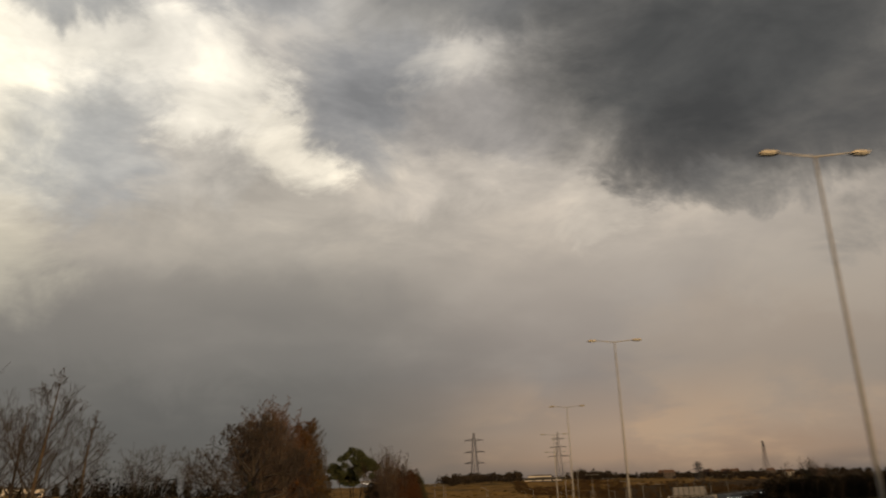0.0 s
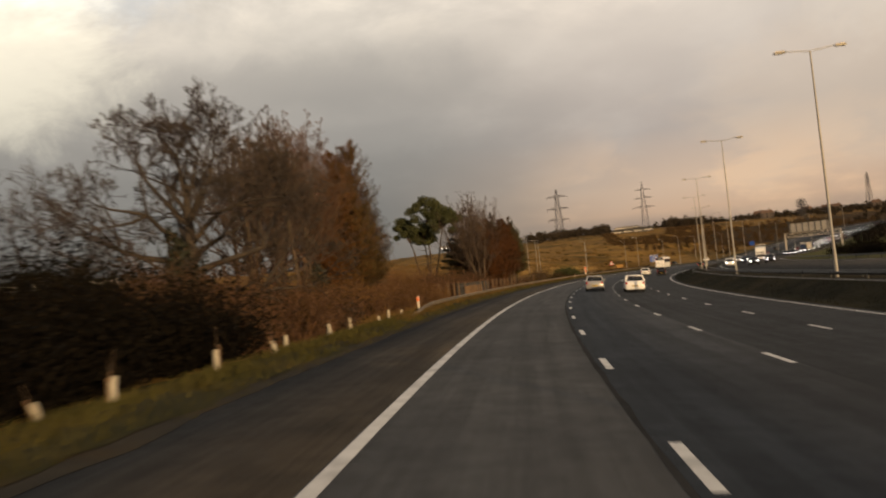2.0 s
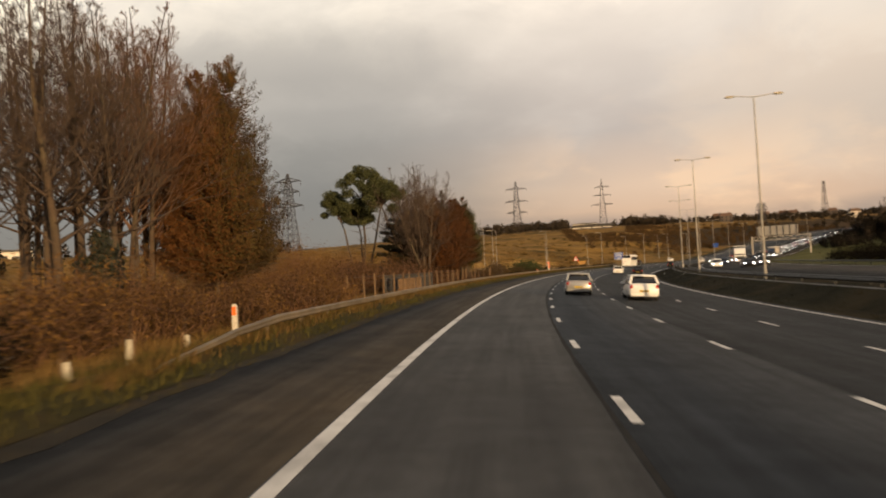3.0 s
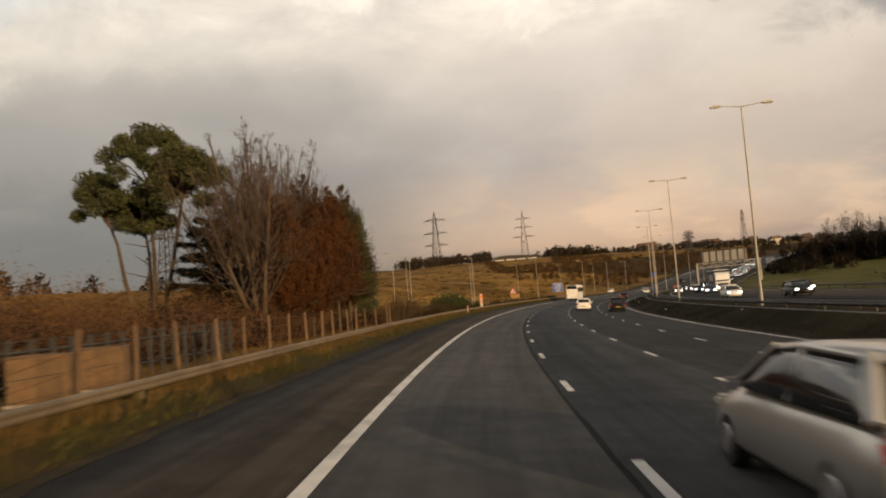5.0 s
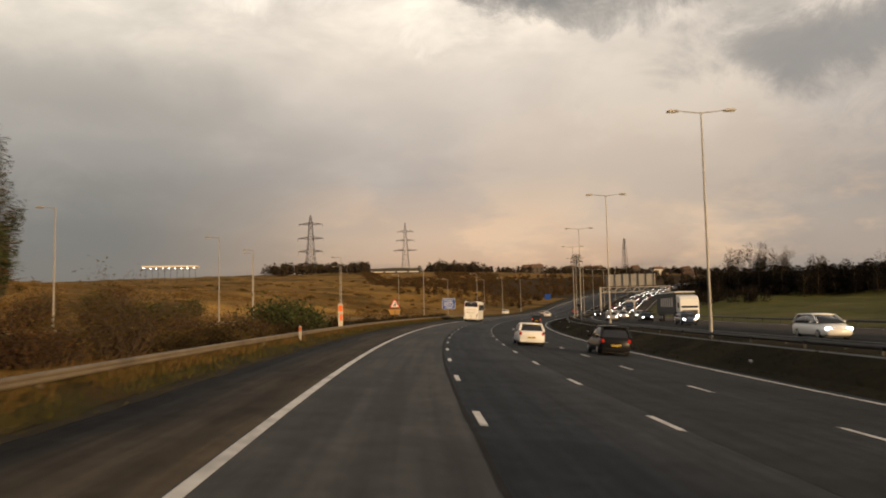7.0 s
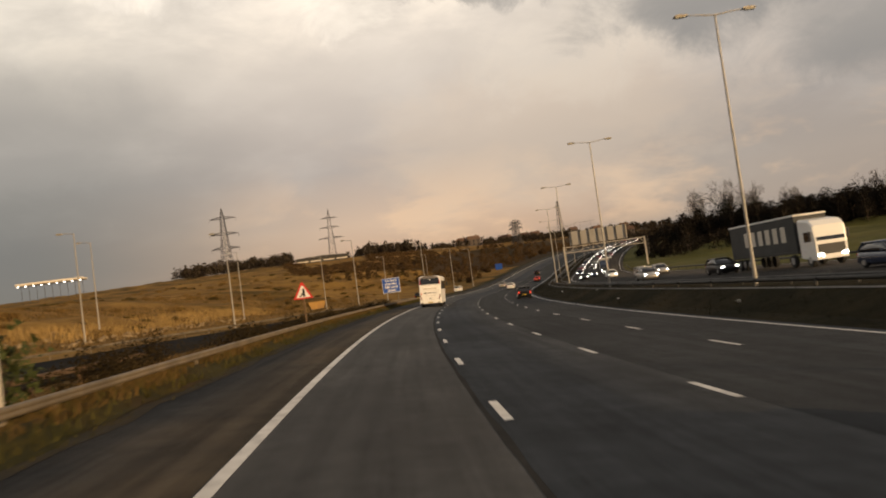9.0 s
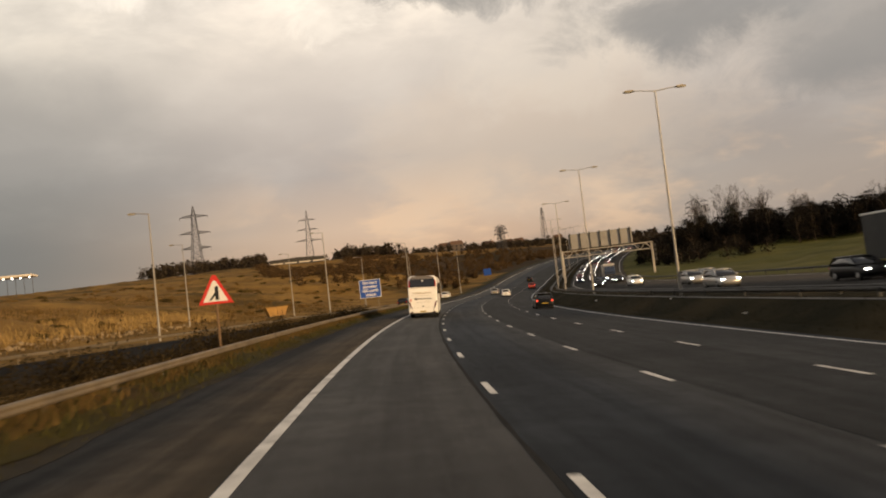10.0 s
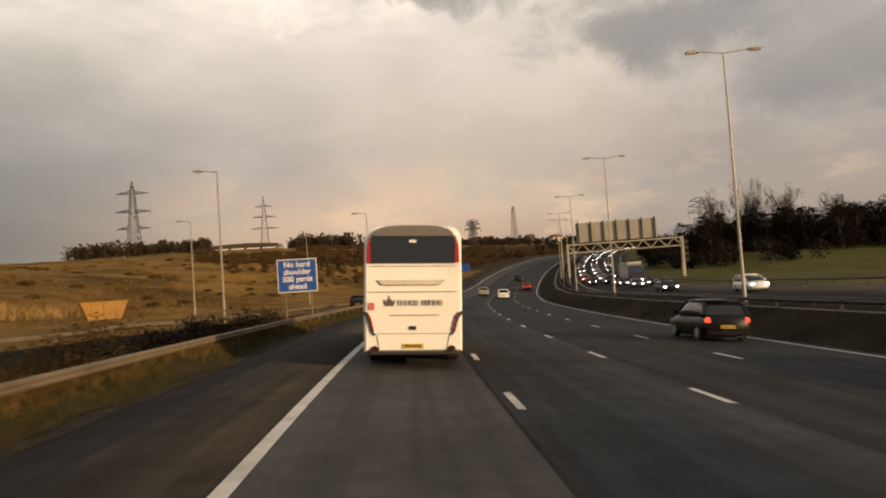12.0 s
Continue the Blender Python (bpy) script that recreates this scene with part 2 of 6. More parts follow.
FAR = mat("far_land", (0.062, 0.040, 0.020), (0.034, 0.024, 0.013), rough=0.95, scale=0.03, bump=0.4, bump_scale=0.5, c3=(0.026, 0.021, 0.011), stain=0.7, spec=0.04)
STEEL = mat("galvanised_steel", (0.185, 0.142, 0.088), (0.12, 0.092, 0.058), rough=0.62, metal=0.2, scale=1.2, bump=0.2, c3=(0.070, 0.053, 0.033), stain=0.6)
STEEL_DARK = mat("weathered_steel", (0.05, 0.047, 0.044), (0.032, 0.030, 0.028), rough=0.6, metal=0.3, scale=1.2)
POLE = mat("grey_painted_column", (0.34, 0.31, 0.27), (0.25, 0.23, 0.20), rough=0.5, metal=0.2, scale=0.8, c3=(0.30, 0.26, 0.21), stain=0.4)
LANTERN = mat("lantern_shell", (0.40, 0.34, 0.25), (0.30, 0.26, 0.20), rough=0.45, metal=0.3, scale=4)
LENS = mat("lantern_lens", (0.62, 0.58, 0.48), rough=0.25, scale=4)
PYLON = mat("pylon_steel", (0.048, 0.044, 0.043), (0.036, 0.033, 0.033), rough=0.7, metal=0.1, scale=0.3)
WOOD = mat("fence_wood", (0.165, 0.098, 0.047), (0.10, 0.060, 0.031), rough=0.88, scale=3, bump=0.5, bump_scale=30, island=0.2)
BARK = mat("bark", (0.084, 0.052, 0.028), (0.046, 0.030, 0.018), rough=0.9, scale=1.5, bump=0.9, bump_scale=12, c3=(0.085, 0.075, 0.036), stain=0.4)
TWIG = mat("twigs", (0.074, 0.046, 0.027), (0.046, 0.029, 0.018), rough=0.9, scale=0.5, island=0.25)
TWIG_RED = mat("russet_twigs", (0.13, 0.062, 0.026), (0.08, 0.04, 0.018), rough=0.9, scale=0.4, island=0.3)
RUSSET = mat("russet_needles", (0.108, 0.044, 0.012), (0.055, 0.024, 0.008), rough=0.85, scale=0.25, island=0.12, spec=0.1)
RUSSET_DARK = mat("dark_russet_needles", (0.074, 0.028, 0.008), (0.034, 0.014, 0.005), rough=0.85, scale=0.22, island=0.12, spec=0.1)
BROWN_GREEN = mat("browning_needles", (0.070, 0.045, 0.014), (0.040, 0.029, 0.010), rough=0.85, scale=0.3, island=0.15, spec=0.1)
GREEN = mat("conifer_needles", (0.046, 0.054, 0.014), (0.024, 0.030, 0.010), rough=0.8, scale=0.4, island=0.25, spec=0.15)
PINE = mat("pine_needles", (0.070, 0.072, 0.027), (0.036, 0.041, 0.016), rough=0.8, scale=0.5, island=0.35, spec=0.2)
LIMB = mat("dark_twigs", (0.050, 0.034, 0.021), (0.030, 0.021, 0.014), rough=0.9, scale=0.5, island=0.25)
LIMB_BARK = mat("dark_bark", (0.055, 0.040, 0.026), (0.032, 0.024, 0.017), rough=0.9, scale=1.5, bump=0.9, bump_scale=12)
DUST = mat("gritty_edge_soil", (0.038, 0.032, 0.023), (0.024, 0.0215, 0.0175), rough=0.95, scale=1.2, bump=0.6, bump_scale=30, c3=(0.052, 0.036, 0.017), stain=0.7, spec=0.1)
OLIVE = mat("olive_scrub", (0.078, 0.054, 0.017), (0.044, 0.032, 0.011), rough=0.95, scale=0.4, island=0.3, spec=0.05)
DEAD = mat("dead_grass_scrub", (0.190, 0.115, 0.036), (0.095, 0.058, 0.020), rough=0.95, scale=0.2, island=0.25, spec=0.05)
IVY = mat("dark_ivy", (0.020, 0.021, 0.010), (0.012, 0.013, 0.007), rough=0.7, scale=0.8, island=0.35, spec=0.25)
BRAMBLE = mat("bramble", (0.078, 0.040, 0.0145), (0.040, 0.022, 0.009), rough=0.9, scale=0.3, island=0.35, spec=0.12)
GOLD_BRUSH = mat("golden_brush", (0.150, 0.080, 0.024), (0.078, 0.043, 0.014), rough=0.9, scale=0.4, island=0.3, spec=0.1)
BRAMBLE_FAR = mat("far_brown_scrub", (0.085, 0.050, 0.021), (0.048, 0.030, 0.014), rough=0.95, scale=0.05, island=0.25, spec=0.05)
SCRUB = mat("dark_brown_scrub", (0.034, 0.024, 0.011), (0.019, 0.014, 0.007), rough=0.9, scale=0.4, island=0.3, spec=0.05)
# near-black: shade on the bushes is put into this colour
THICKET = mat("shade_dark_thicket", (0.0085, 0.0065, 0.0042), (0.005, 0.0042, 0.003), rough=0.95, scale=0.5, island=0.3, spec=0.05)
# lighter than the near woods: distance haze is mixed into the colour
HAZY_WOODS = mat("hazy_woods", (0.046, 0.035, 0.024), (0.030, 0.0235, 0.0165), rough=0.95, scale=0.1, island=0.3, spec=0.05)
# near-black: the deep shade among the trees is put into this colour
WOODS = mat("shade_dark_woods", (0.014, 0.011, 0.0072), (0.0085, 0.007, 0.005), rough=0.95, scale=0.3, island=0.3, spec=0.1)
BLADES = mat("grass_blades", (0.070, 0.056, 0.015), (0.036, 0.036, 0.010), rough=0.9, scale=0.4, island=0.4, spec=0.12)
REED = mat("pale_reeds", (0.34, 0.225, 0.085), (0.22, 0.14, 0.05), rough=0.9, scale=0.4, island=0.3, spec=0.1)
STRAW = mat("straw_blades", (0.135, 0.080, 0.026), (0.070, 0.045, 0.016), rough=0.9, scale=0.4, island=0.4, spec=0.12)
WHITE = mat("white_coach_paint", (0.88, 0.85, 0.80), (0.83, 0.80, 0.75), rough=0.34, scale=0.7, c3=(0.60, 0.55, 0.48), stain=0.35, coat=0.3)
WHITE_CAR = mat("white_car_paint", (0.78, 0.76, 0.72), (0.74, 0.72, 0.68), rough=0.3, scale=0.8, coat=0.5)
SILVER = mat("silver_paint", (0.42, 0.40, 0.37), (0.38, 0.36, 0.33), rough=0.32, metal=0.5, scale=0.8, coat=0.5)
BLACK_CAR = mat("black_car_paint", (0.008, 0.008, 0.009), (0.010, 0.010, 0.010), rough=0.3, scale=0.8, coat=0.0, spec=0.2)
RED_CAR = mat("red_car_paint", (0.36, 0.03, 0.02), (0.30, 0.025, 0.02), rough=0.3, scale=0.8, coat=0.5)
BLUE_CAR = mat("dark_blue_paint", (0.025, 0.035, 0.07), (0.02, 0.03, 0.06), rough=0.25, scale=0.8, coat=0.6)
GLASS = glass("dark_window_glass", (0.012, 0.012, 0.013))
RUBBER = mat("tyre_rubber", (0.014, 0.014, 0.014), (0.022, 0.021, 0.02), rough=0.85, scale=6)
RIM = mat("alloy_rim", (0.42, 0.41, 0.40), (0.34, 0.33, 0.32), rough=0.35, metal=0.7, scale=6)
PLASTIC = mat("black_plastic", (0.022, 0.021, 0.02), (0.03, 0.028, 0.027), rough=0.6, scale=4)
TAIL = mat("red_lamp_lens", (0.42, 0.02, 0.012), (0.30, 0.015, 0.01), rough=0.2, scale=4)
MAROON = mat("maroon_lens", (0.055, 0.014, 0.010), (0.035, 0.011, 0.009), rough=0.3, scale=4)
# white coach paint darkened to cream, standing in for shade in the slot
SLOT_SHADE = mat("slot_shade_cream", (0.50, 0.42, 0.32), (0.42, 0.35, 0.27), rough=0.55, scale=3)
TAIL_ON = glow("lit_tail_lamp", (1.0, 0.10, 0.04), 1.4, (0.5, 0.02, 0.01))
HEAD_ON = glow("lit_headlamp", (1.0, 0.95, 0.86), 9.0)
PLATE_Y = mat("yellow_plate", (0.62, 0.42, 0.03), (0.56, 0.38, 0.03), rough=0.4, scale=3)
INK = mat("grey_lettering", (0.13, 0.10, 0.085), (0.10, 0.08, 0.07), rough=0.5, scale=5)
DARK_INK = mat("black_lettering", (0.02, 0.02, 0.02), rough=0.5, scale=5)
PINK = mat("faded_red_sticker", (0.62, 0.16, 0.11), (0.56, 0.14, 0.10), rough=0.5, scale=5)
SIGN_RED = mat("sign_red", (0.58, 0.035, 0.02), (0.52, 0.03, 0.02), rough=0.4, scale=2)
SIGN_WHITE = mat("sign_white", (0.76, 0.73, 0.68), (0.70, 0.67, 0.62), rough=0.4, scale=2)
SIGN_BLUE = mat("sign_blue", (0.018, 0.075, 0.34), (0.016, 0.065, 0.30), rough=0.4, scale=2)
SIGN_BACK = mat("sign_back_aluminium", (0.40, 0.36, 0.31), (0.34, 0.31, 0.265), rough=0.5, metal=0.3, scale=0.6, c3=(0.25, 0.22, 0.19), stain=0.4)
GANTRY = mat("gantry_steel", (0.50, 0.44, 0.36), (0.42, 0.37, 0.30), rough=0.5, metal=0.2, scale=0.5, c3=(0.28, 0.24, 0.19), stain=0.4)
YELLOW = mat("yellow_skip_paint", (0.31, 0.155, 0.010), (0.24, 0.115, 0.009), rough=0.65, scale=1.2, c3=(0.18, 0.09, 0.02), stain=0.4)
ORANGE = mat("orange_reflector", (0.85, 0.16, 0.02), (0.78, 0.14, 0.02), rough=0.4, scale=5)
MARKER = mat("marker_post_white", (0.62, 0.56, 0.46), (0.5, 0.45, 0.37), rough=0.6, scale=4, c3=(0.25, 0.2, 0.14), stain=0.5)
TUBE = mat("tree_guard_plastic", (0.40, 0.355, 0.27), (0.26, 0.23, 0.175), rough=0.6, scale=4, c3=(0.20, 0.17, 0.11), stain=0.6)
CURTAIN = mat("trailer_curtain", (0.024, 0.026, 0.026), (0.018, 0.019, 0.019), rough=0.6, scale=0.8, bump=0.2, bump_scale=3)
CLAD = mat("warehouse_cladding", (0.042, 0.036, 0.031), (0.030, 0.027, 0.024), rough=0.7, scale=0.15)
PALE = mat("pale_cladding", (0.62, 0.55, 0.46), (0.54, 0.48, 0.40), rough=0.6, scale=0.2)
BRICK = mat("house_brick", (0.085, 0.065, 0.052), (0.065, 0.05, 0.042), rough=0.9, scale=0.5)
TILE = mat("roof_tile", (0.12, 0.07, 0.05), (0.09, 0.055, 0.042), rough=0.9, scale=0.6)
CONCRETE = mat("concrete", (0.36, 0.32, 0.27), (0.29, 0.26, 0.22), rough=0.85, scale=0.5, c3=(0.2, 0.17, 0.14), stain=0.4)
KERB = mat("dull_concrete", (0.15, 0.135, 0.115), (0.10, 0.09, 0.078), rough=0.9, scale=0.8, c3=(0.06, 0.052, 0.042), stain=0.6)
STONE = mat("pale_stone", (0.30, 0.215, 0.115), (0.19, 0.135, 0.07), rough=0.9, scale=2.5, bump=0.6, bump_scale=15)
FLOOD = glow("lit_floodlight", (1.0, 0.93, 0.80), 6.0)


# ---- the road's line: s metres along our lane, off metres to its right ----
SS = np.arange(-200.0, 1400.0, 1.0)
u = np.clip(SS, 0, 480) / 300
PSI = np.cumsum((1.398 + 0.2225 * u - 0.3387 * u * u) / 1000)
PSI -= PSI[200]
CX, CY = np.cumsum(np.sin(PSI)), np.cumsum(np.cos(PSI))
CX, CY = CX - CX[200], CY - CY[200]
BANK = 0.062


def line(s, off):
    x, y, p = np.interp(s, SS, CX), np.interp(s, SS, CY), np.interp(s, SS, PSI)
    return x + off * np.cos(p), y - off * np.sin(p)


def nearest(x, y):
    """s and off of places x, y."""
    x, y = np.ravel(x), np.ravel(y)
    k = np.empty(len(x), int)
    for i in range(0, len(x), 2000):
        d = (x[i:i + 2000, None] - CX[None, ::4]) ** 2 + (y[i:i + 2000, None] - CY[None, ::4]) ** 2
        k[i:i + 2000] = d.argmin(1) * 4
    dx, dy, p = x - CX[k], y - CY[k], PSI[k]
    s = SS[k] + dx * np.sin(p) + dy * np.cos(p)
    x0, y0, p = np.interp(s, SS, CX), np.interp(s, SS, CY), np.interp(s, SS, PSI)
    return s, (x - x0) * np.cos(p) - (y - y0) * np.sin(p)


def hump(x, lo, hi):
    t = np.clip((x - lo) / (hi - lo), 0, 1)
    return t * t * (3 - 2 * t)


def climb(s):
    """The height of the road, which climbs a long hill far ahead."""
    return np.interp(s, [400, 440, 470, 500, 560, 632, 700, 800, 1150, 1400], [0, 0.5, 1.6, 3.6, 7.8, 12.2, 15.3, 18.6, 30, 35])


def eased(d, z, width=7.0):
    """A section through the points d, z with its kinks rounded off past the verge."""
    x = np.arange(d[0], d[-1] + 60.0, 1.0)
    raw = np.interp(x, d, z)
    k = np.exp(-0.5 * (np.arange(-24, 25) / width) ** 2)
    soft = np.convolve(np.pad(raw, 24, mode="edge"), k / k.sum(), "valid")
    f = np.clip((x - 16.0) / 20.0, 0, 1)
    return x, raw * (1 - f) + soft * f


HILL = eased([5.75, 7, 9, 33, 40, 50, 64, 85, 120, 200, 400], [0.35, 0.36, 0.25, 0.6, 1.3, 3.2, 6.2, 8.6, 11.0, 14.0, 17.0])


def land(s, off):
    """The height of the land."""
    s, off = np.asarray(s, float), np.asarray(off, float)
    z = np.interp(off, [-5.75, 13.5, 14.6, 16.6, 17.3, 18.0, 19.6, 21.0, 36.8, 38, 46, 75, 130, 260, 700],
                  [0.35, -0.84, -0.74, -0.04, -0.04, -0.12, -0.18, -0.18, -0.18, -0.1, 0.1, 0.8, 1.6, 3, 5])
    flat = np.interp(-off, [5.75, 7, 9, 20, 40, 90, 200, 400], [0.35, 0.36, 0.22, 0.25, 0.2, 1.5, 11, 20])
    hill = np.interp(-off, *HILL)
    k = hump(s, 185, 300)
    z = np.where(off < -5.75, flat * (1 - k) + hill * k, z)
    # a low mound beyond the slip road, raising the skip to fit the camera's view
    z = z + 1.25 * np.exp(-(((s - 334.0) / 3.6) ** 2 + ((off + 20.6) / 2.1) ** 2))
    # the land rises far ahead, and the road runs up a shallow valley in it
    far = np.interp(s, [400, 470, 560, 691, 800, 1150, 1400], [0, 1.5, 1.2, 4.4, 6.8, 11, 13])
    east = np.interp(line(s, off)[0], [110, 300, 500], [1.0, 0.42, 0.25])
    side = np.where(off < 0, hump(-off, 14, 150) * east, 0.10 * hump(off, 44, 240))
    return z + far * side + climb(s)


def z_road(s, off):
    return -BANK * np.clip(off, -6, 13.6) + climb(s)


def at(s, off, dz=0.0, turn=0.0, on_road=False, scale=1.0):
    """A pose on the land (or on our carriageway) facing along the road."""
    x, y = line(s, off)
    z = float(z_road(s, off) if on_road else land(s, off))
    p = float(np.interp(s, SS, PSI))
    m = Matrix.Translation((x, y, z + dz)) @ Matrix.Rotation(-p + radians(turn), 4, "Z")
    if on_road:
        m = m @ Matrix.Rotation(math.atan(BANK), 4, "Y")
    return m @ Matrix.Scale(scale, 4)


# ---- mesh helpers ----
def mesh_of(name, verts, faces, mats, idx=None, smooth=False):
    me = bpy.data.meshes.new(name)
    verts = np.asarray(verts, np.float32).reshape(-1, 3)
    faces = np.asarray(faces, np.int32)
    n, k = faces.shape
    me.vertices.add(len(verts))
    me.vertices.foreach_set("co", verts.ravel())
    me.loops.add(n * k)
    me.loops.foreach_set("vertex_index", faces.ravel())
    me.polygons.add(n)
    me.polygons.foreach_set("loop_start", np.arange(0, n * k, k, dtype=np.int32))
    if idx is not None:
        me.polygons.foreach_set("material_index", np.asarray(idx, np.int32))
    if smooth:
        me.polygons.foreach_set("use_smooth", np.ones(n, bool))
    for m in mats:
        me.materials.append(m)
    me.update(calc_edges=True)
    me.validate()
    return me


def part(name, bm, material, parent, label="", smooth=False):
    """Links a bmesh (or a mesh) as one mesh object under a thing or a part."""
    if isinstance(bm, bmesh.types.BMesh):
        me = bpy.data.meshes.new(name)
        bmesh.ops.recalc_face_normals(bm, faces=bm.faces)
        for f in bm.faces:
            f.smooth = smooth
        bm.to_mesh(me)
        bm.free()
        me.materials.append(material)
    else:
        me = bm
        if not me.materials:
            me.materials.append(material)
    ob = new(name, me)
    ob.parent = parent
    return tagged(ob, label)


def thing(name, label, category, group="", kind="", m=None):
    ob = tagged(new(name), label, category, group, kind)
    if m is not None:
        ob.matrix_world = m
    return ob


def box(sx, sy, sz, x=0, y=0, z=0, bevel=0.0, bm=None, m=None, seg=1):
    """A box centred at x, y with its foot at z."""
    own = bm if bm is not None else bmesh.new()
    mm = Matrix.Translation((x, y, z + sz / 2)) @ (m or Matrix()) @ Matrix.Diagonal((sx, sy, sz, 1))
    r = bmesh.ops.create_cube(own, size=1, matrix=mm)
    if bevel:
        es = list({e for v in r["verts"] for e in v.link_edges})
        bmesh.ops.bevel(own, geom=es, offset=bevel, segments=seg, affect="EDGES", clamp_overlap=True)
    return own


def rod(p, q, r0, r1=None, n=8, bm=None, caps=True):
    own = bm if bm is not None else bmesh.new()
    p, q = Vector(p), Vector(q)
    d = q - p
    m = Matrix.Translation((p + q) / 2) @ d.to_track_quat("Z", "Y").to_matrix().to_4x4()
    bmesh.ops.create_cone(own, cap_ends=caps, segments=n, radius1=r0, radius2=r0 if r1 is None else r1, depth=d.length, matrix=m)
    return own


def prism(points, y0, y1, bm=None):
    """A solid between y0 and y1 with the outline points (x, z)."""
    own = bm if bm is not None else bmesh.new()
    a = [own.verts.new((x, y0, z)) for x, z in points]
    b = [own.verts.new((x, y1, z)) for x, z in points]
    n = len(points)
    own.faces.new(a[::-1])
    own.faces.new(b)
    for i in range(n):
        own.faces.new((a[i], a[(i + 1) % n], b[(i + 1) % n], b[i]))
    return own


def ribbon(name, s0, s1, o0, o1, dz, material, step=4.0, on_road=True, parent=None, thick=0.0):
    """A strip along the road between two offsets (numbers, or functions of s)."""
    n = max(2, int((s1 - s0) / step) + 1)
    s = np.linspace(s0, s1, n)
    a = np.array([o0(v) if callable(o0) else o0 for v in s], float)
    b = np.array([o1(v) if callable(o1) else o1 for v in s], float)
    rows = []
    for off in (a, b):
        x, y = line(s, off)
        z = (z_road(s, off) if on_road else land(s, off)) + dz
        rows.append(np.stack([x, y, z], 1))
    v = np.concatenate(rows)
    i = np.arange(n - 1)
    f = np.stack([i + n, i + n + 1, i + 1, i], 1)
    if thick:
        w0, w1 = rows[0] - (0, 0, thick), rows[1] - (0, 0, thick)
        v = np.concatenate([rows[0], rows[1], w0, w1])
        f = np.concatenate([f, np.stack([i, i + 1, i + 2 * n + 1, i + 2 * n], 1), np.stack([i + 3 * n, i + 3 * n + 1, i + n + 1, i + n], 1)])
    me = mesh_of(name, v, f, [material])
    uv = np.concatenate([np.stack([a, s], 1), np.stack([b, s], 1)] * 2)
    vi = np.empty(len(me.loops), np.int32)
    me.loops.foreach_get("vertex_index", vi)
    me.uv_layers.new(name="along").data.foreach_set("uv", uv[vi].astype(np.float32).ravel())
    ob = new(name, me)
    if parent:
        ob.parent = parent
    return ob


# ---- ground: one sheet to the horizon ----
gx = np.concatenate([-120 - np.geomspace(4, 3300, 34)[::-1], np.arange(-120, 330, 3.0), 330 + np.geomspace(4, 3200, 34)])
gy = np.concatenate([-60 - np.geomspace(4, 2500, 26)[::-1], np.arange(-60, 640, 3.5), 640 + np.geomspace(4, 3800, 44)])
GX, GY = np.meshgrid(gx, gy)
gs, go = nearest(GX, GY)
gz = land(gs, go)
gz = np.where((go > -6.2) & (go < 14.2), np.minimum(gz, z_road(gs, go) - 0.25), gz)
gz = np.where((go >= 13.0) & (go < 21.6), gz - 0.35, gz)
rough = np.array([noise.noise((x * 0.05, y * 0.05, 0.0)) + 0.5 * noise.noise((x * 0.16, y * 0.16, 3.0)) for x, y in zip(GX.ravel(), GY.ravel())])
wild = np.clip((np.abs(go - 4) - 34) / 20, 0, 1)
gz = gz + rough * wild * 1.35
nx, ny = len(gx), len(gy)
q = (np.arange(ny - 1)[:, None] * nx + np.arange(nx - 1)[None, :]).ravel()
faces = np.stack([q, q + 1, q + nx + 1, q + nx], 1)
fs, fo = gs[q], go[q]
idx = np.full(len(q), 4)
idx[(fo < -9) & (fo > -420) & (fs > -60) & (fs < np.where(fo < -75, 1000, 545))] = 0
idx[(fo >= -9) & (fo < 5)] = 1
idx[(fo >= 5) & (fo < 24)] = 2
idx[(fo >= 36) & (fo < 330) & (fs < 700)] = 3
ground = new("ground", mesh_of("ground", np.stack([GX.ravel(), GY.ravel(), gz], 1), faces, [DRY, VERGE, MEDIAN, FIELD, FAR], idx, smooth=True))
tagged(ground, "rolling land of dry tan grass, dark verges and a green field", "ground", kind="structure")

# ---- the grassy bank that the verge barrier stands in ----
vs_, vo_ = np.arange(20.0, 420.0, 0.7), np.array([-5.38, -5.62, -5.85, -6.08, -6.35, -6.8, -7.5, -8.4, -9.4])
VS, VO = np.meshgrid(vs_, vo_, indexing="ij")
lump = np.array([noise.noise((x * 0.35, y * 1.3, 7.0)) + 0.6 * noise.noise((x * 1.1, y * 3.0, 2.0)) for x, y in zip(VS.ravel(), VO.ravel())]).reshape(VS.shape)
VO = VO + np.where(VO > -5.7, lump * 0.26, 0.0)
rise = hump(VS, 82, 100) * (1 - 0.75 * hump(VS, 316, 330))
VZ = np.where(VO > -5.9, -BANK * np.maximum(VO, -6.0) + climb(VS), land(VS, VO))
shape = np.interp(-VO, [5.3, 5.62, 5.85, 6.08, 6.4, 6.9, 7.6, 8.6, 9.4], [0.008, 0.05, 0.17, 0.29, 0.30, 0.24, 0.14, 0.05, -0.08])
VZ = VZ + np.maximum(shape * (0.35 + 0.65 * rise), np.minimum(shape, 0.03)) + lump * 0.05 * np.clip((-VO - 5.45) * 4, 0, 1)
VX, VY = line(VS, VO)
n_o = len(vo_)
q = (np.arange(len(vs_) - 1)[:, None] * n_o + np.arange(n_o - 1)[None, :]).ravel()
verge = new("verge", mesh_of("verge", np.stack([VX, VY, VZ], 2).reshape(-1, 3), np.stack([q, q + n_o, q + n_o + 1, q + 1], 1), [VERGE], smooth=True))
tagged(verge, "low bank of olive and tan verge grass beside the hard shoulder", "verge", kind="structure")

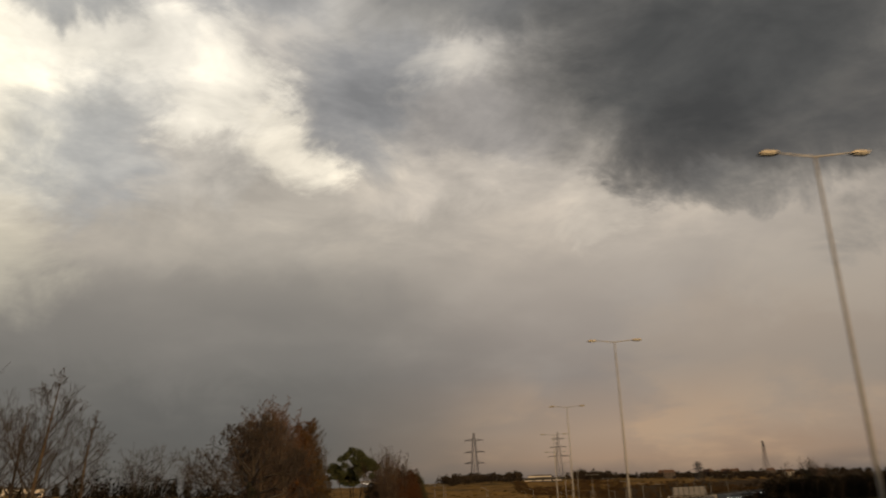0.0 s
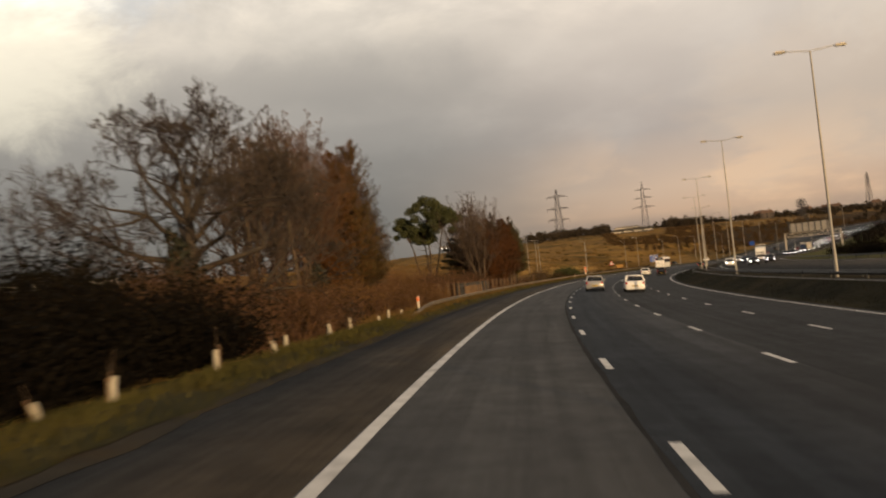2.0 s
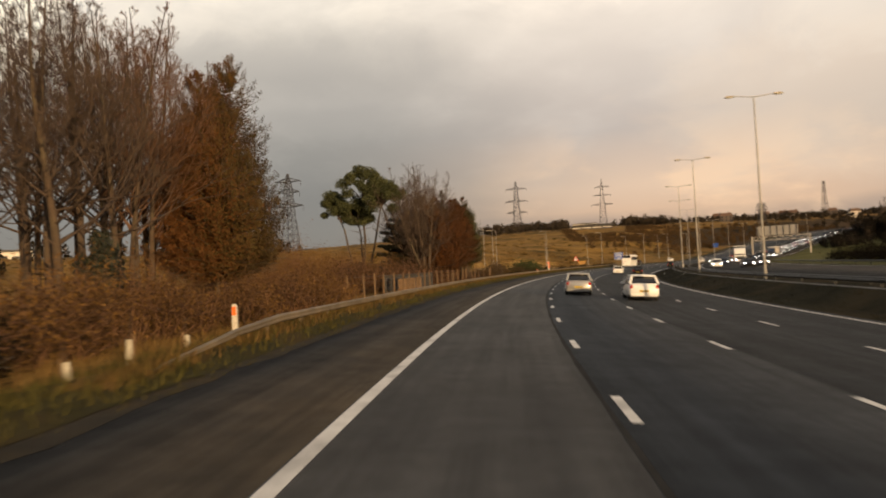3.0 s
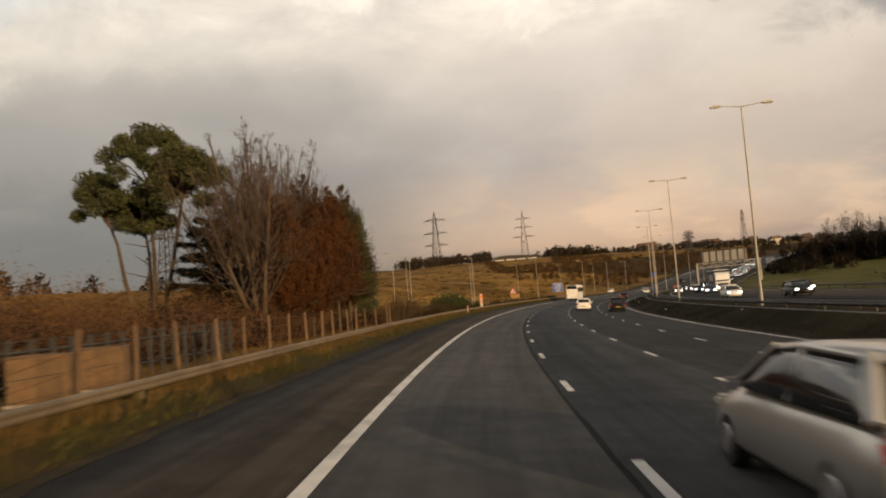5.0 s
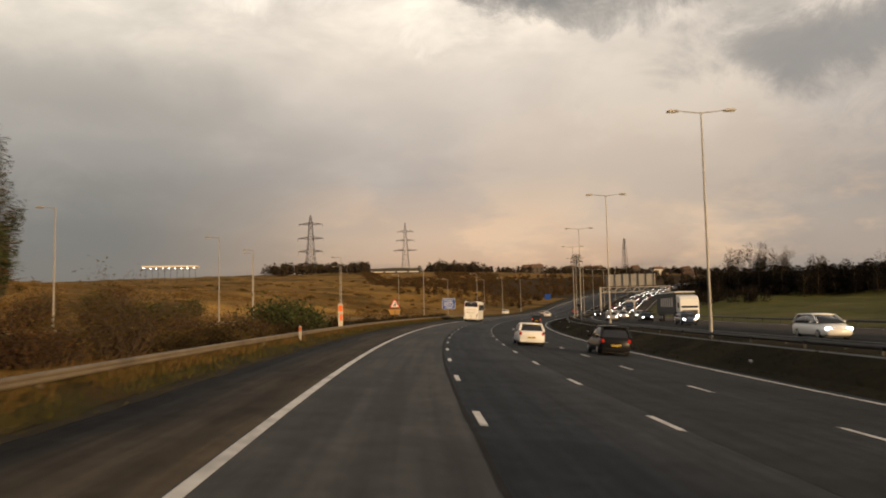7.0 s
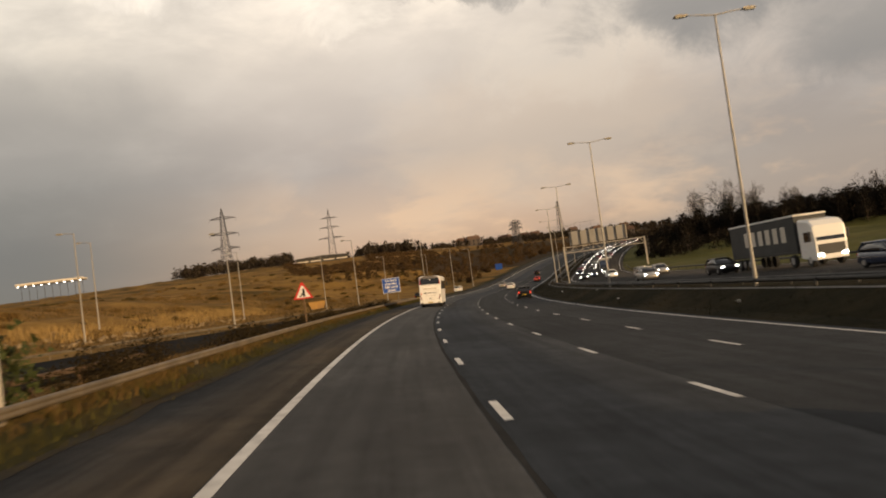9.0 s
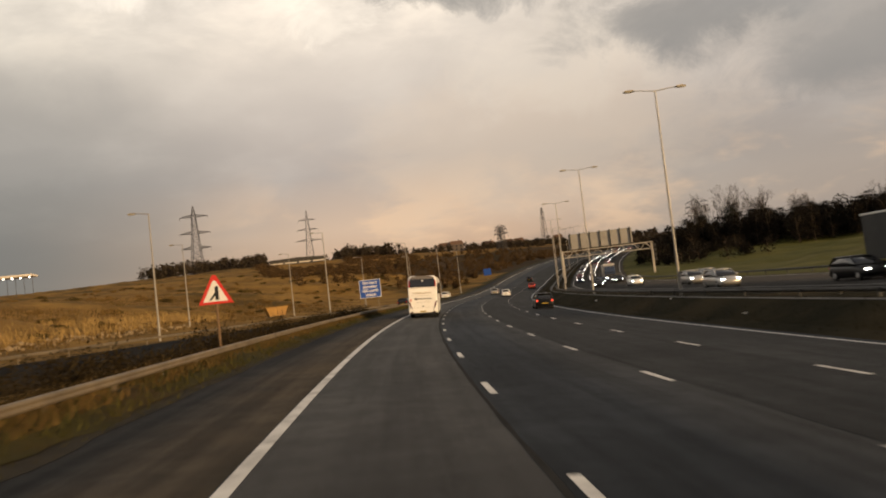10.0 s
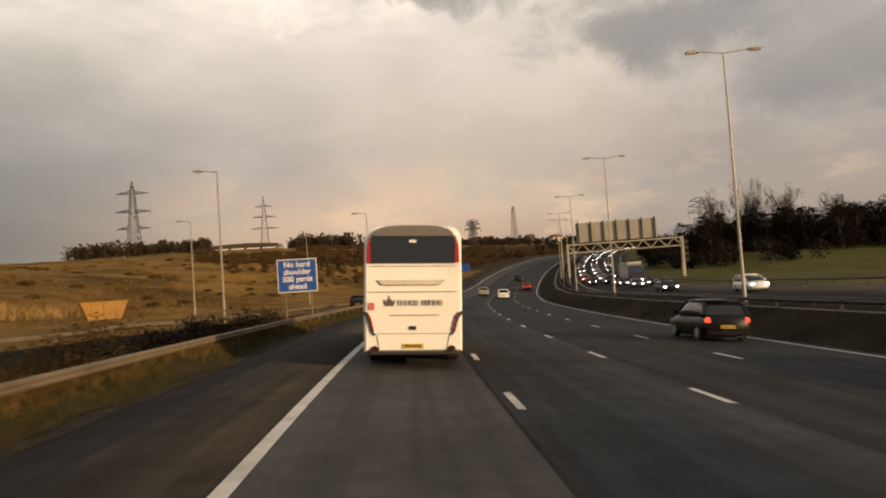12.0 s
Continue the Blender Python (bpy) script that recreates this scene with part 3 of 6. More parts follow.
# ---- our carriageway ----
road = ribbon("road", -60, 1000, -2.25, 13.55, 0.0, ASPHALT, 3.0, thick=0.3)
tagged(road, "dark worn asphalt of a four-lane motorway carriageway", "road", kind="structure")
shoulder = ribbon("hard_shoulder", -60, 1000, -5.75, -2.25, 0.0, ASPHALT_OLD, 3.0, thick=0.3)
tagged(shoulder, "brownish older asphalt hard shoulder beside the lanes", "hard shoulder", kind="structure")
# own lane laid lighter to imitate the brightness at the middle of the road
worn = ribbon("lighter_lane", -60, 700, -2.25, lambda s: 1.33 + 0.05 * noise.noise((s * 0.35, 0, 0)), 0.004, ASPHALT_LIGHTER, 1.5, parent=road)
# shade over the right-hand lanes, laid on as a darker strip
ribbon("shaded_lanes", -60, 700, lambda s: 5.32 + 0.05 * noise.noise((s * 0.3, 4, 0)), 13.5, 0.004, ASPHALT_SHADED, 1.5, parent=road)
for o0, o1, nm in ((1.26, 1.35, "seam"),):
    ribbon(nm, -50, 420, lambda s: o0 + 0.035 * noise.noise((s * 0.5, o0, 0)), lambda s: o1 + 0.045 * noise.noise((s * 0.6, o1, 3)), 0.008, SEAM, 1.2, parent=road)
ribbon("dusty_edge", -50, 420, lambda s: -5.78 + 0.10 * noise.noise((s * 0.4, 0, 9)), lambda s: -5.02 + 0.30 * noise.noise((s * 0.35, 0, 5)) + 0.12 * noise.noise((s * 1.3, 0, 8)), 0.006, DUST, 1.2, parent=shoulder)
reserve = tagged(new("central_reserve"), "dark rough grass bank of the central reserve", "central reserve", kind="structure")
for o0, o1 in ((13.5, 14.6), (14.6, 16.6), (16.6, 17.3), (17.3, 19.6), (19.6, 21.4)):
    ribbon("bank", -60, 1000, o0, o1, 0.0, MEDIAN, 3.0, on_road=False, parent=reserve)
ribbon("channel", -60, 700, 16.65, 17.2, 0.02, KERB, 3.0, on_road=False, parent=reserve)
edge_l = ribbon("edge_line", -55, 700, -2.22, -2.02, 0.011, PAINT, 3.0)
tagged(edge_l, "continuous white edge line along the hard shoulder", "road marking", kind="structure")
edge_r = ribbon("edge_line", -55, 700, 12.80, 12.98, 0.011, PAINT, 3.0)
tagged(edge_r, "continuous white edge line along the central reserve", "road marking", kind="structure")
lanes = tagged(new("lane_markings"), "broken white lane lines of short dashes", "road marking", kind="structure")
for off in (1.55, 5.20, 8.85):
    for k in range(-3, 52):
        s = 2.05 + 9.0 * k + (0.0 if off < 2 else 0.35 if off < 6 else -0.4)
        d = ribbon("dash", s, s + 2.05, off - 0.075, off + 0.075, 0.011, PAINT, 1.0, parent=lanes)

# ---- the other carriageway and the slip road ----
other = ribbon("opposite_road", -60, 1250, 21.3, 36.6, 0.06, ASPHALT_OLD, 4.0, on_road=False, thick=0.2)
tagged(other, "dark asphalt of the opposite motorway carriageway", "road", kind="structure")
for o in (22.0, 35.4):
    tagged(ribbon("edge_line", -55, 800, o, o + 0.15, 0.066, PAINT, 5.0, on_road=False), "white edge line of the opposite carriageway", "road marking", kind="structure")


def slip_near(s):
    return float(np.interp(s, [180, 230, 270, 310, 346, 400, 430], [-17, -14.8, -12.6, -10.4, -8.6, -6.2, -5.8]))


def slip_far(s):
    return float(np.interp(s, [180, 230, 270, 310, 346, 400, 430], [-33, -30.5, -27, -20.5, -14.6, -9.5, -5.9]))


slip = ribbon("slip_road", 180, 430, slip_far, slip_near, 0.08, ASPHALT_SLIP, 3.0, on_road=False, thick=0.2)
tagged(slip, "slip road joining the motorway, its asphalt darkened for shade", "road", kind="structure")


# ---- barriers ----
def barrier(name, s0, s1, off, top, material, label, post_step=3.2, on_road=False, turned=1.0, group="", ramp=0.0):
    """A steel crash barrier: a folded beam on posts. turned: 1 faces right, -1 left."""
    root = thing(name, label, "crash barrier", group)
    offs = off if callable(off) else (lambda s: off)
    n = int((s1 - s0) / 3.2) + 1
    s = np.linspace(s0, s1, n)
    o = np.array([offs(v) for v in s])
    zb = (z_road(s, o) if on_road else land(s, o))
    prof = [(0.0, 0.0), (0.07, -0.02), (0.075, -0.08), (0.045, -0.105), (0.075, -0.13), (0.07, -0.19), (0.0, -0.21), (-0.03, -0.21), (-0.03, 0.0)]
    lift = np.clip((s - s0) / ramp, 0.0, 1.0) if ramp else np.ones(n)
    v = []
    for dx, dz in prof:
        x, y = line(s, o + dx * turned)
        v.append(np.stack([x, y, zb + (top + dz) * lift - 0.05 * (1 - lift)], 1))
    k = len(prof)
    v = np.concatenate(v)
    i = np.arange(n - 1)
    f = np.concatenate([np.stack([j * n + i, j * n + i + 1, ((j + 1) % k) * n + i + 1, ((j + 1) % k) * n + i], 1) for j in range(k)])
    part("beam", mesh_of("beam", v, f, [material]), material, root)
    post = bmesh.new()
    box(0.09, 0.12, top - 0.04, 0, 0, 0, 0.01, post)
    pm = None
    for t in np.arange(s0 + 0.8 + ramp, s1, post_step):
        x, y = line(t, offs(t) - 0.09 * turned)
        if pm is None:
            ob = part("post", post, material, root)
            pm = ob.data
        else:
            ob = new("post", pm)
            ob.parent = root
        zz = float(z_road(t, offs(t)) if on_road else land(t, offs(t)))
        ob.matrix_world = Matrix.Translation((x, y, zz)) @ Matrix.Rotation(-float(np.interp(t, SS, PSI)), 4, "Z")
    return root


barrier("crash_barrier", 84, 360, -6.25, 0.66, STEEL, "weathered tan steel crash barrier on short posts along the verge", ramp=8.0)
barrier("crash_barrier", -40, 620, 18.0, 0.46, STEEL_DARK, "dark steel crash barrier along the central reserve", 6.4)
barrier("crash_barrier", -40, 620, 19.7, 0.46, STEEL_DARK, "dark steel crash barrier beside the opposite carriageway", 6.4, turned=-1.0)
barrier("crash_barrier", 130, 460, 37.7, 0.58, STEEL_DARK, "dark steel crash barrier on the outer verge of the opposite carriageway", 6.4, turned=-1.0)
barrier("crash_barrier", 215, 392, lambda s: slip_far(s) - 0.8, 0.62, STEEL, "tan steel crash barrier along the far side of the slip road", 4.8)
barrier("crash_barrier", 205, 250, lambda s: slip_near(s) + 2.4, 0.7, WOOD, "short brown barrier between slip road and verge", 3.2)


# ---- street lamps ----
def street_lamp(height, arm, double, label, group):
    root = thing("street_lamp", label, "street lamp", group)
    part("base", rod((0, 0, -0.25), (0, 0, 1.6), 0.115, 0.105, 10), POLE, root)
    part("column", rod((0, 0, 1.6), (0, 0, height), 0.092, 0.05, 10), POLE, root)
    for side in ((-1, 1) if double else (1,)):
        part("arm", rod((0, 0, height - 0.05), (side * (arm - 0.35), 0, height + 0.12), 0.04, 0.03, 6), POLE, root)
        bm = bmesh.new()
        prism([(-0.38, 0.02), (-0.28, 0.12), (0.18, 0.14), (0.40, 0.07), (0.40, 0.0), (-0.38, 0.0)], -0.15, 0.15, bm)
        bmesh.ops.bevel(bm, geom=bm.edges[:], offset=0.025, segments=1, affect="EDGES")
        head = part("lantern", bm, LANTERN, root, "tan lantern head")
        head.matrix_local = Matrix.Translation((side * arm, 0, height + 0.06)) @ (Matrix() if side > 0 else Matrix.Rotation(math.pi, 4, "Z"))
        lens = bmesh.new()
        box(0.56, 0.24, 0.05, 0.06, 0, -0.045, 0.015, lens)
        part("lens", lens, LENS, head, "pale lens")
    return root


lamp0 = street_lamp(14.75, 1.85, True, "tall grey double-arm street lamp in the central reserve", "central reserve lamps")
lamp0.matrix_world = at(102.1, 18.45)
copy_thing(lamp0, at(29.2, 18.2) @ Matrix.Diagonal((1, 1, 1.03, 1)))
copy_thing(lamp0, at(66.3, 18.45) @ Matrix.Diagonal((1, 1, 1.055, 1)))
for s in ( 138.9, 179.3, 218.5, 256.3, 293.8, 331.1, 369.3, 407, 444, 481, 518, 555, 592):
    copy_thing(lamp0, at(s, 18.45))
lamp1 = street_lamp(11.8, 1.5, False, "slim pale single-arm street lamp beside the slip road", "slip road lamps")
lamp1.matrix_world = at(270.5, -31.5, 0.0, 180)
for s, o in ((309.8, -24.6), (345.8, -15.8), (297, -36.5), (313.3, -43.3), (347.5, -36.5), (382.6, -31.7), (384, -9.5), (420, -8.5), (421, -27), (455, -9), (460, -24), (240, -36)):
    copy_thing(lamp1, at(s, o, 0.0, 180))


# ---- vehicles: built round the origin, driving along +y, wheels on z = 0 ----
def wheel(root, x, y, r, w, out, drop=0.0):
    t = bmesh.new()
    bmesh.ops.create_cone(t, cap_ends=True, segments=20, radius1=r, radius2=r, depth=w, matrix=Matrix.Rotation(math.pi / 2, 4, "Y"))
    bmesh.ops.bevel(t, geom=[e for e in t.edges if len(e.link_faces) == 2 and abs(e.calc_face_angle()) > 1], offset=0.03, segments=2, affect="EDGES")
    ty = part("tyre", t, RUBBER, root, "black rubber tyre")
    ty.matrix_local = Matrix.Translation((x, y, r - drop))
    k = bmesh.new()
    bmesh.ops.create_cone(k, cap_ends=True, segments=16, radius1=r * 0.62, radius2=r * 0.5, depth=0.05, matrix=Matrix.Translation((out * (w / 2), 0, 0)) @ Matrix.Rotation(out * math.pi / 2, 4, "Y"))
    part("rim", k, RIM, ty, "grey metal rim")


def loft(sections, bm=None):
    """A skin through closed rings of equal count, capped at both ends."""
    own = bm if bm is not None else bmesh.new()
    rings = [[own.verts.new(p) for p in r] for r in sections]
    n = len(rings[0])
    for a, b in zip(rings, rings[1:]):
        for i in range(n):
            own.faces.new((a[i], a[(i + 1) % n], b[(i + 1) % n], b[i]))
    own.faces.new(rings[0][::-1])
    own.faces.new(rings[-1])
    return own


def car_ring(y, w, z0, z1, r):
    """A rounded section of a car body across at y."""
    h = w / 2
    return [(-h + r, y, z0), (h - r, y, z0), (h, y, z0 + r), (h, y, z1 - r * 1.6), (h - r * 1.2, y, z1), (-h + r * 1.2, y, z1), (-h, y, z1 - r * 1.6), (-h, y, z0 + r)]


def car(kind, paint, label, seen="rear", lit=True, group="", estate=True, tall=1.47):
    root = thing("car", label, "car", group)
    L, W = 4.3, 1.76
    b = loft([car_ring(-L / 2, W * 0.84, 0.36, 0.80, 0.10), car_ring(-L / 2 + 0.06, W * 0.93, 0.27, 0.95, 0.12), car_ring(-L / 2 + 0.22, W * 0.98, 0.22, 1.00, 0.13), car_ring(-L / 2 + 0.6, W, 0.2, 1.01, 0.13), car_ring(-0.4, W, 0.2, 0.97, 0.12),
              car_ring(0.75, W, 0.2, 0.95, 0.12), car_ring(1.2, W, 0.2, 0.90, 0.12), car_ring(L / 2 - 0.5, W * 0.97, 0.2, 0.80, 0.12), car_ring(L / 2 - 0.14, W * 0.88, 0.24, 0.68, 0.10), car_ring(L / 2, W * 0.74, 0.32, 0.58, 0.08)])
    part("body", b, paint, root, smooth=True)
    back = -L / 2 + (0.20 if estate else 0.75)

    def cab(y, w, z0, z1):
        h0, h1 = w / 2, w / 2 - 0.20
        dz = z1 - z0
        return [(-h0, y, z0), (h0, y, z0), (h0 - 0.05, y, z0 + dz * 0.35), (h0 - 0.13, y, z0 + dz * 0.75), (h1 - 0.04, y, z1), (-h1 + 0.04, y, z1), (-h0 + 0.13, y, z0 + dz * 0.75), (-h0 + 0.05, y, z0 + dz * 0.35)]
    g = bmesh.new()
    lo = 0.94
    secs = [(back, lo, lo + 0.06), (back + 0.14, lo, lo + (tall - lo) * 0.55), (back + 0.36, lo, tall - 0.04), (-0.3, lo, tall), (0.30, lo, tall - 0.04), (0.75, lo, lo + (tall - lo) * 0.52), (1.2, lo, lo + 0.03)]
    loft([cab(y, W - 0.08, z0, z1) for y, z0, z1 in secs], g)
    part("glasshouse", g, GLASS, root, "dark window glass", smooth=True)
    roof = bmesh.new()
    hw = W / 2 - 0.20
    loft([[(-hw * k, y, z - 0.05), (-hw * k * 0.93, y, z), (-hw * k * 0.5, y, z + 0.028), (hw * k * 0.5, y, z + 0.028), (hw * k * 0.93, y, z), (hw * k, y, z - 0.05)]
          for y, z, k in ((back + 0.20, tall - 0.025, 0.94), (back + 0.36, tall - 0.005, 1.0), (-0.3, tall + 0.012, 1.0), (0.36, tall - 0.03, 0.96))], roof)
    part("roof", roof, paint, root, smooth=True)
    for sx in (-1, 1):
        for (y0, z0, y1, z1) in ((back + 0.02, lo + 0.02, back + 0.36, tall - 0.02), (0.34, tall - 0.05, 1.18, lo + 0.02), (-0.35, lo, -0.35, tall - 0.02)):
            p = bmesh.new()
            wide = 0.085 if y0 < -1 else 0.045
            rod((sx * (W / 2 - (0.08 if z0 < 1.1 else 0.24)), y0, z0), (sx * (W / 2 - (0.24 if z1 > 1.1 else 0.08)), y1, z1), wide, wide * 0.9, 6, p)
            part("pillar", p, paint, root)
        m = bmesh.new()
        box(0.2, 0.12, 0.14, sx * (W / 2 + 0.1), 0.75, 0.92, 0.04, m, seg=2)
        part("door_mirror", m, paint, root)
        t = bmesh.new()
        box(0.22, 0.20, 0.24, sx * (W / 2 - 0.17), -L / 2 + 0.08, 0.66, 0.05, t, seg=2)
        part("tail_lamp", t, TAIL_ON if (lit and seen == "rear") else TAIL, root, "red tail lamp")
        h = bmesh.new()
        box(0.32, 0.2, 0.14, sx * (W / 2 - 0.27), L / 2 - 0.12, 0.58, 0.04, h, seg=2)
        part("headlamp", h, HEAD_ON if seen == "front" and lit else LENS, root, "bright headlamp")
        for y in (-L / 2 + 0.8, L / 2 - 0.85):
            wheel(root, sx * (W / 2 - 0.1), y, 0.31, 0.2, sx)
    bump = bmesh.new()
    box(W * 0.9, 0.16, 0.2, 0, -L / 2 + 0.03, 0.26, 0.05, bump, seg=2)
    part("bumper", bump, paint if paint is not WHITE_CAR else WHITE_CAR, root)
    pl = bmesh.new()
    box(0.52, 0.02, 0.11, 0, -L / 2 - 0.012, 0.50, 0, pl)
    part("number_plate", pl, PLATE_Y, root, "yellow number plate with dark bars")
    bars = bmesh.new()
    for k in range(6):
        box(0.04, 0.012, 0.07, -0.19 + 0.075 * k + (0.03 if k > 3 else 0), -L / 2 - 0.026, 0.52, 0, bars)
    part("plate_bars", bars, DARK_INK, root)
    under = bmesh.new()
    box(W * 0.8, L * 0.85, 0.14, 0, 0, 0.14, 0.02, under)
    part("underside", under, PLASTIC, root)
    return root


def coach():
    root = thing("coach", "white touring coach with grey lettering and a dark rear window", "coach")
    L, W, H = 12.2, 2.5, 3.55

    def ring(y, w, z0, z1, r):
        h = w / 2
        pts = [(-h, y, z0), (h, y, z0), (h, y, 1.6)]
        for a in range(0, 91, 15):
            pts.append((h - r + r * math.cos(radians(a)), y, z1 - r + r * math.sin(radians(a))))
        for a in range(90, 181, 15):
            pts.append((-h + r + r * math.cos(radians(a)), y, z1 - r + r * math.sin(radians(a))))
        pts.append((-h, y, 1.6))
        return pts
    body = loft([ring(0.0, W - 0.14, 0.40, H - 0.12, 0.38), ring(0.06, W - 0.03, 0.36, H - 0.04, 0.36), ring(0.25, W, 0.33, H, 0.34), ring(L - 0.4, W, 0.33, H, 0.34), ring(L, W - 0.2, 0.4, H - 0.2, 0.4)])
    for v in body.verts:   # the upper back leans forward a little
        if v.co.y < 0.3 and v.co.z > 1.9:
            v.co.y += (v.co.z - 1.9) * 0.13
    part("body", body, WHITE, root, smooth=False)

    def back_y(z):
        return -0.012 if z < 1.9 else -0.012 + (z - 1.9) * 0.13

    def panel(name, pts, material, label="", out=0.02, parent=root):
        """A thin raised panel on the back with the outline pts (x, z)."""
        bm = bmesh.new()
        a = [bm.verts.new((x, back_y(z) - out, z)) for x, z in pts]
        b = [bm.verts.new((x, back_y(z) + 0.05, z)) for x, z in pts]
        bm.faces.new(a)
        bm.faces.new(b[::-1])
        n = len(pts)
        for i in range(n):
            bm.faces.new((a[i], a[(i + 1) % n], b[(i + 1) % n], b[i]))
        return part(name, bm, material, parent, label)
    # rear window with its arched dark top
    arch = [(-1.07, 2.58), (1.07, 2.58), (1.10, 2.95), (1.06, 3.20), (0.97, 3.35), (0.80, 3.45), (0.4, 3.50), (-0.4, 3.50), (-0.80, 3.45), (-0.97, 3.35), (-1.06, 3.20), (-1.10, 2.95)]
    glass_ob = panel("rear_window", arch, GLASS, "dark rear window with an arched top", 0.03)
    cap = [(-1.06, 3.27), (1.06, 3.27), (1.0, 3.38), (0.88, 3.46), (0.66, 3.52), (0.3, 3.545), (-0.3, 3.545), (-0.66, 3.52), (-0.88, 3.46), (-1.0, 3.38)]
    panel("roof_fairing", cap, mat("grey_fairing", (0.16, 0.14, 0.13), (0.13, 0.115, 0.105), rough=0.5, scale=2), "grey roof fairing", 0.05)
    panel("sticker", [(-0.09, 3.10), (0.09, 3.10), (0.09, 3.17), (-0.09, 3.17)], SIGN_WHITE, "small pale sticker", 0.045, glass_ob)
    for sx in (-1, 1):
        hi = [(sx * 1.07, 2.58), (sx * 1.175, 2.60), (sx * 1.165, 3.0), (sx * 1.09, 3.28), (sx * 1.08, 3.0)]
        panel("upper_tail_lamp", hi if sx > 0 else hi[::-1], TAIL, "tall red lamp strip", 0.035)
        lo = [(sx * 1.245, 1.36), (sx * 1.14, 1.34), (sx * 1.06, 1.22), (sx * 0.98, 0.83), (sx * 0.92, 0.79), (sx * 0.98, 0.76), (sx * 1.06, 0.86), (sx * 1.14, 1.16), (sx * 1.245, 1.30)]
        lamp = panel("tail_lamp", lo[::-1] if sx > 0 else lo, PLASTIC, "curved dark tail lamp cluster", 0.035)
        for i, (x, z) in enumerate(((1.10, 1.22), (1.055, 1.08), (1.02, 0.95))):
            k = bmesh.new()
            bmesh.ops.create_uvsphere(k, u_segments=10, v_segments=6, radius=0.05, matrix=Matrix.Translation((sx * x, back_y(z) - 0.035, z)) @ Matrix.Diagonal((0.8, 0.4, 1, 1)))
            part("lens", k, TAIL, lamp, "round red lens", smooth=True)
        fog = [(sx * 1.08, 0.38), (sx * 0.84, 0.38), (sx * 0.88, 0.46), (sx * 0.96, 0.51), (sx * 1.05, 0.47)]
        panel("fog_lamp", fog if sx < 0 else fog[::-1], MAROON, "dark red corner lamp", 0.03)
        arm = bmesh.new()
        rod((sx * 1.2, L - 0.2, 3.2), (sx * 1.5, L + 0.25, 2.9), 0.03, 0.03, 6, arm)
        box(0.16, 0.12, 0.5, sx * 1.5, L + 0.25, 2.35, 0.05, arm, seg=2)
        part("wing_mirror", arm, PLASTIC, root)
        for y in (2.6, 3.9, 9.6):
            wheel(root, sx * 1.08, y, 0.5, 0.3, sx, 0.07)
        win = bmesh.new()
        box(0.03, L - 1.6, 1.0, sx * 1.245, L / 2 + 0.3, 1.95, 0.0, win)
        part("side_window", win, GLASS, root, "long dark side window")
    # the recess under the window: its shade is painted on as darker cream
    panel("spoiler_slot", [(-0.78, 2.02), (0.66, 2.02), (0.82, 2.15), (-0.90, 2.15)], SLOT_SHADE, "shallow slot under the window, its shade painted as darker cream", 0.012)
    for z in (2.05, 2.085, 2.12):
        k = (z - 2.02) / 0.13 * 0.12
        panel("grille_bar", [(-0.76 - k, z), (0.64 + k, z), (0.64 + k, z + 0.012), (-0.76 - k, z + 0.012)], WHITE, "", 0.02)
    for z, w2 in ((1.85, 1.12), (0.80, 0.90), (2.50, 1.1)):
        panel("panel_gap", [(-w2, z), (w2, z), (w2, z + 0.012), (-w2, z + 0.012)], SIGN_BACK, "", 0.006)
    for sx in (-1, 1):
        panel("panel_gap", [(sx * 0.90, 0.77), (sx * 0.912, 0.77), (sx * 0.855, 0.42), (sx * 0.843, 0.42)][::sx], INK, "", 0.006)
    # lettering and emblem as plain shapes
    crown = [(-0.70, 1.50), (-0.48, 1.50), (-0.44, 1.66), (-0.515, 1.60), (-0.555, 1.68), (-0.575, 1.62), (-0.59, 1.76), (-0.605, 1.62), (-0.625, 1.68), (-0.665, 1.60), (-0.74, 1.66)]
    panel("emblem", crown, INK, "grey crown-shaped emblem", 0.012)
    x = -0.38
    for wd in (0.115, 0.05, 0.12, 0.115, 0.095, 0.0, 0.09, 0.09, 0.11, 0.11, 0.11):
        if wd:
            panel("letter_bar", [(x, 1.505), (x + wd * 0.17, 1.505), (x + wd * 0.17, 1.645), (x, 1.645)], INK, "", 0.012)
            if wd > 0.06:
                panel("letter_bar", [(x + wd * 0.62, 1.505), (x + wd * 0.76, 1.505), (x + wd * 0.76, 1.645), (x + wd * 0.62, 1.645)], INK, "", 0.012)
        x += wd + (0.008 if wd else 0.06)
    x = -0.58
    for k in range(13):
        wd = 0.05 + 0.03 * ((k * 7) % 3)
        panel("letter_bar", [(x, 1.255), (x + wd, 1.255), (x + wd, 1.278), (x, 1.278)], SIGN_BACK, "", 0.012)
        x += wd + 0.018
    panel("sticker", [(-1.12, 1.40), (-0.97, 1.40), (-0.97, 1.58), (-1.12, 1.58)], PINK, "faded red square sticker", 0.012)
    panel("badge", [(-0.09, 0.90), (0.08, 0.90), (0.08, 0.99), (-0.09, 0.99)], DARK_INK, "small dark badge", 0.02)
    plate = panel("number_plate", [(-0.26, 0.44), (0.26, 0.44), (0.26, 0.55), (-0.26, 0.55)], PLATE_Y, "yellow number plate with dark bars", 0.02)
    for k in range(7):
        x = -0.21 + 0.062 * k
        panel("plate_bar", [(x, 0.465), (x + 0.035, 0.465), (x + 0.035, 0.53), (x, 0.53)], DARK_INK, "", 0.026, plate)
    bum = bmesh.new()
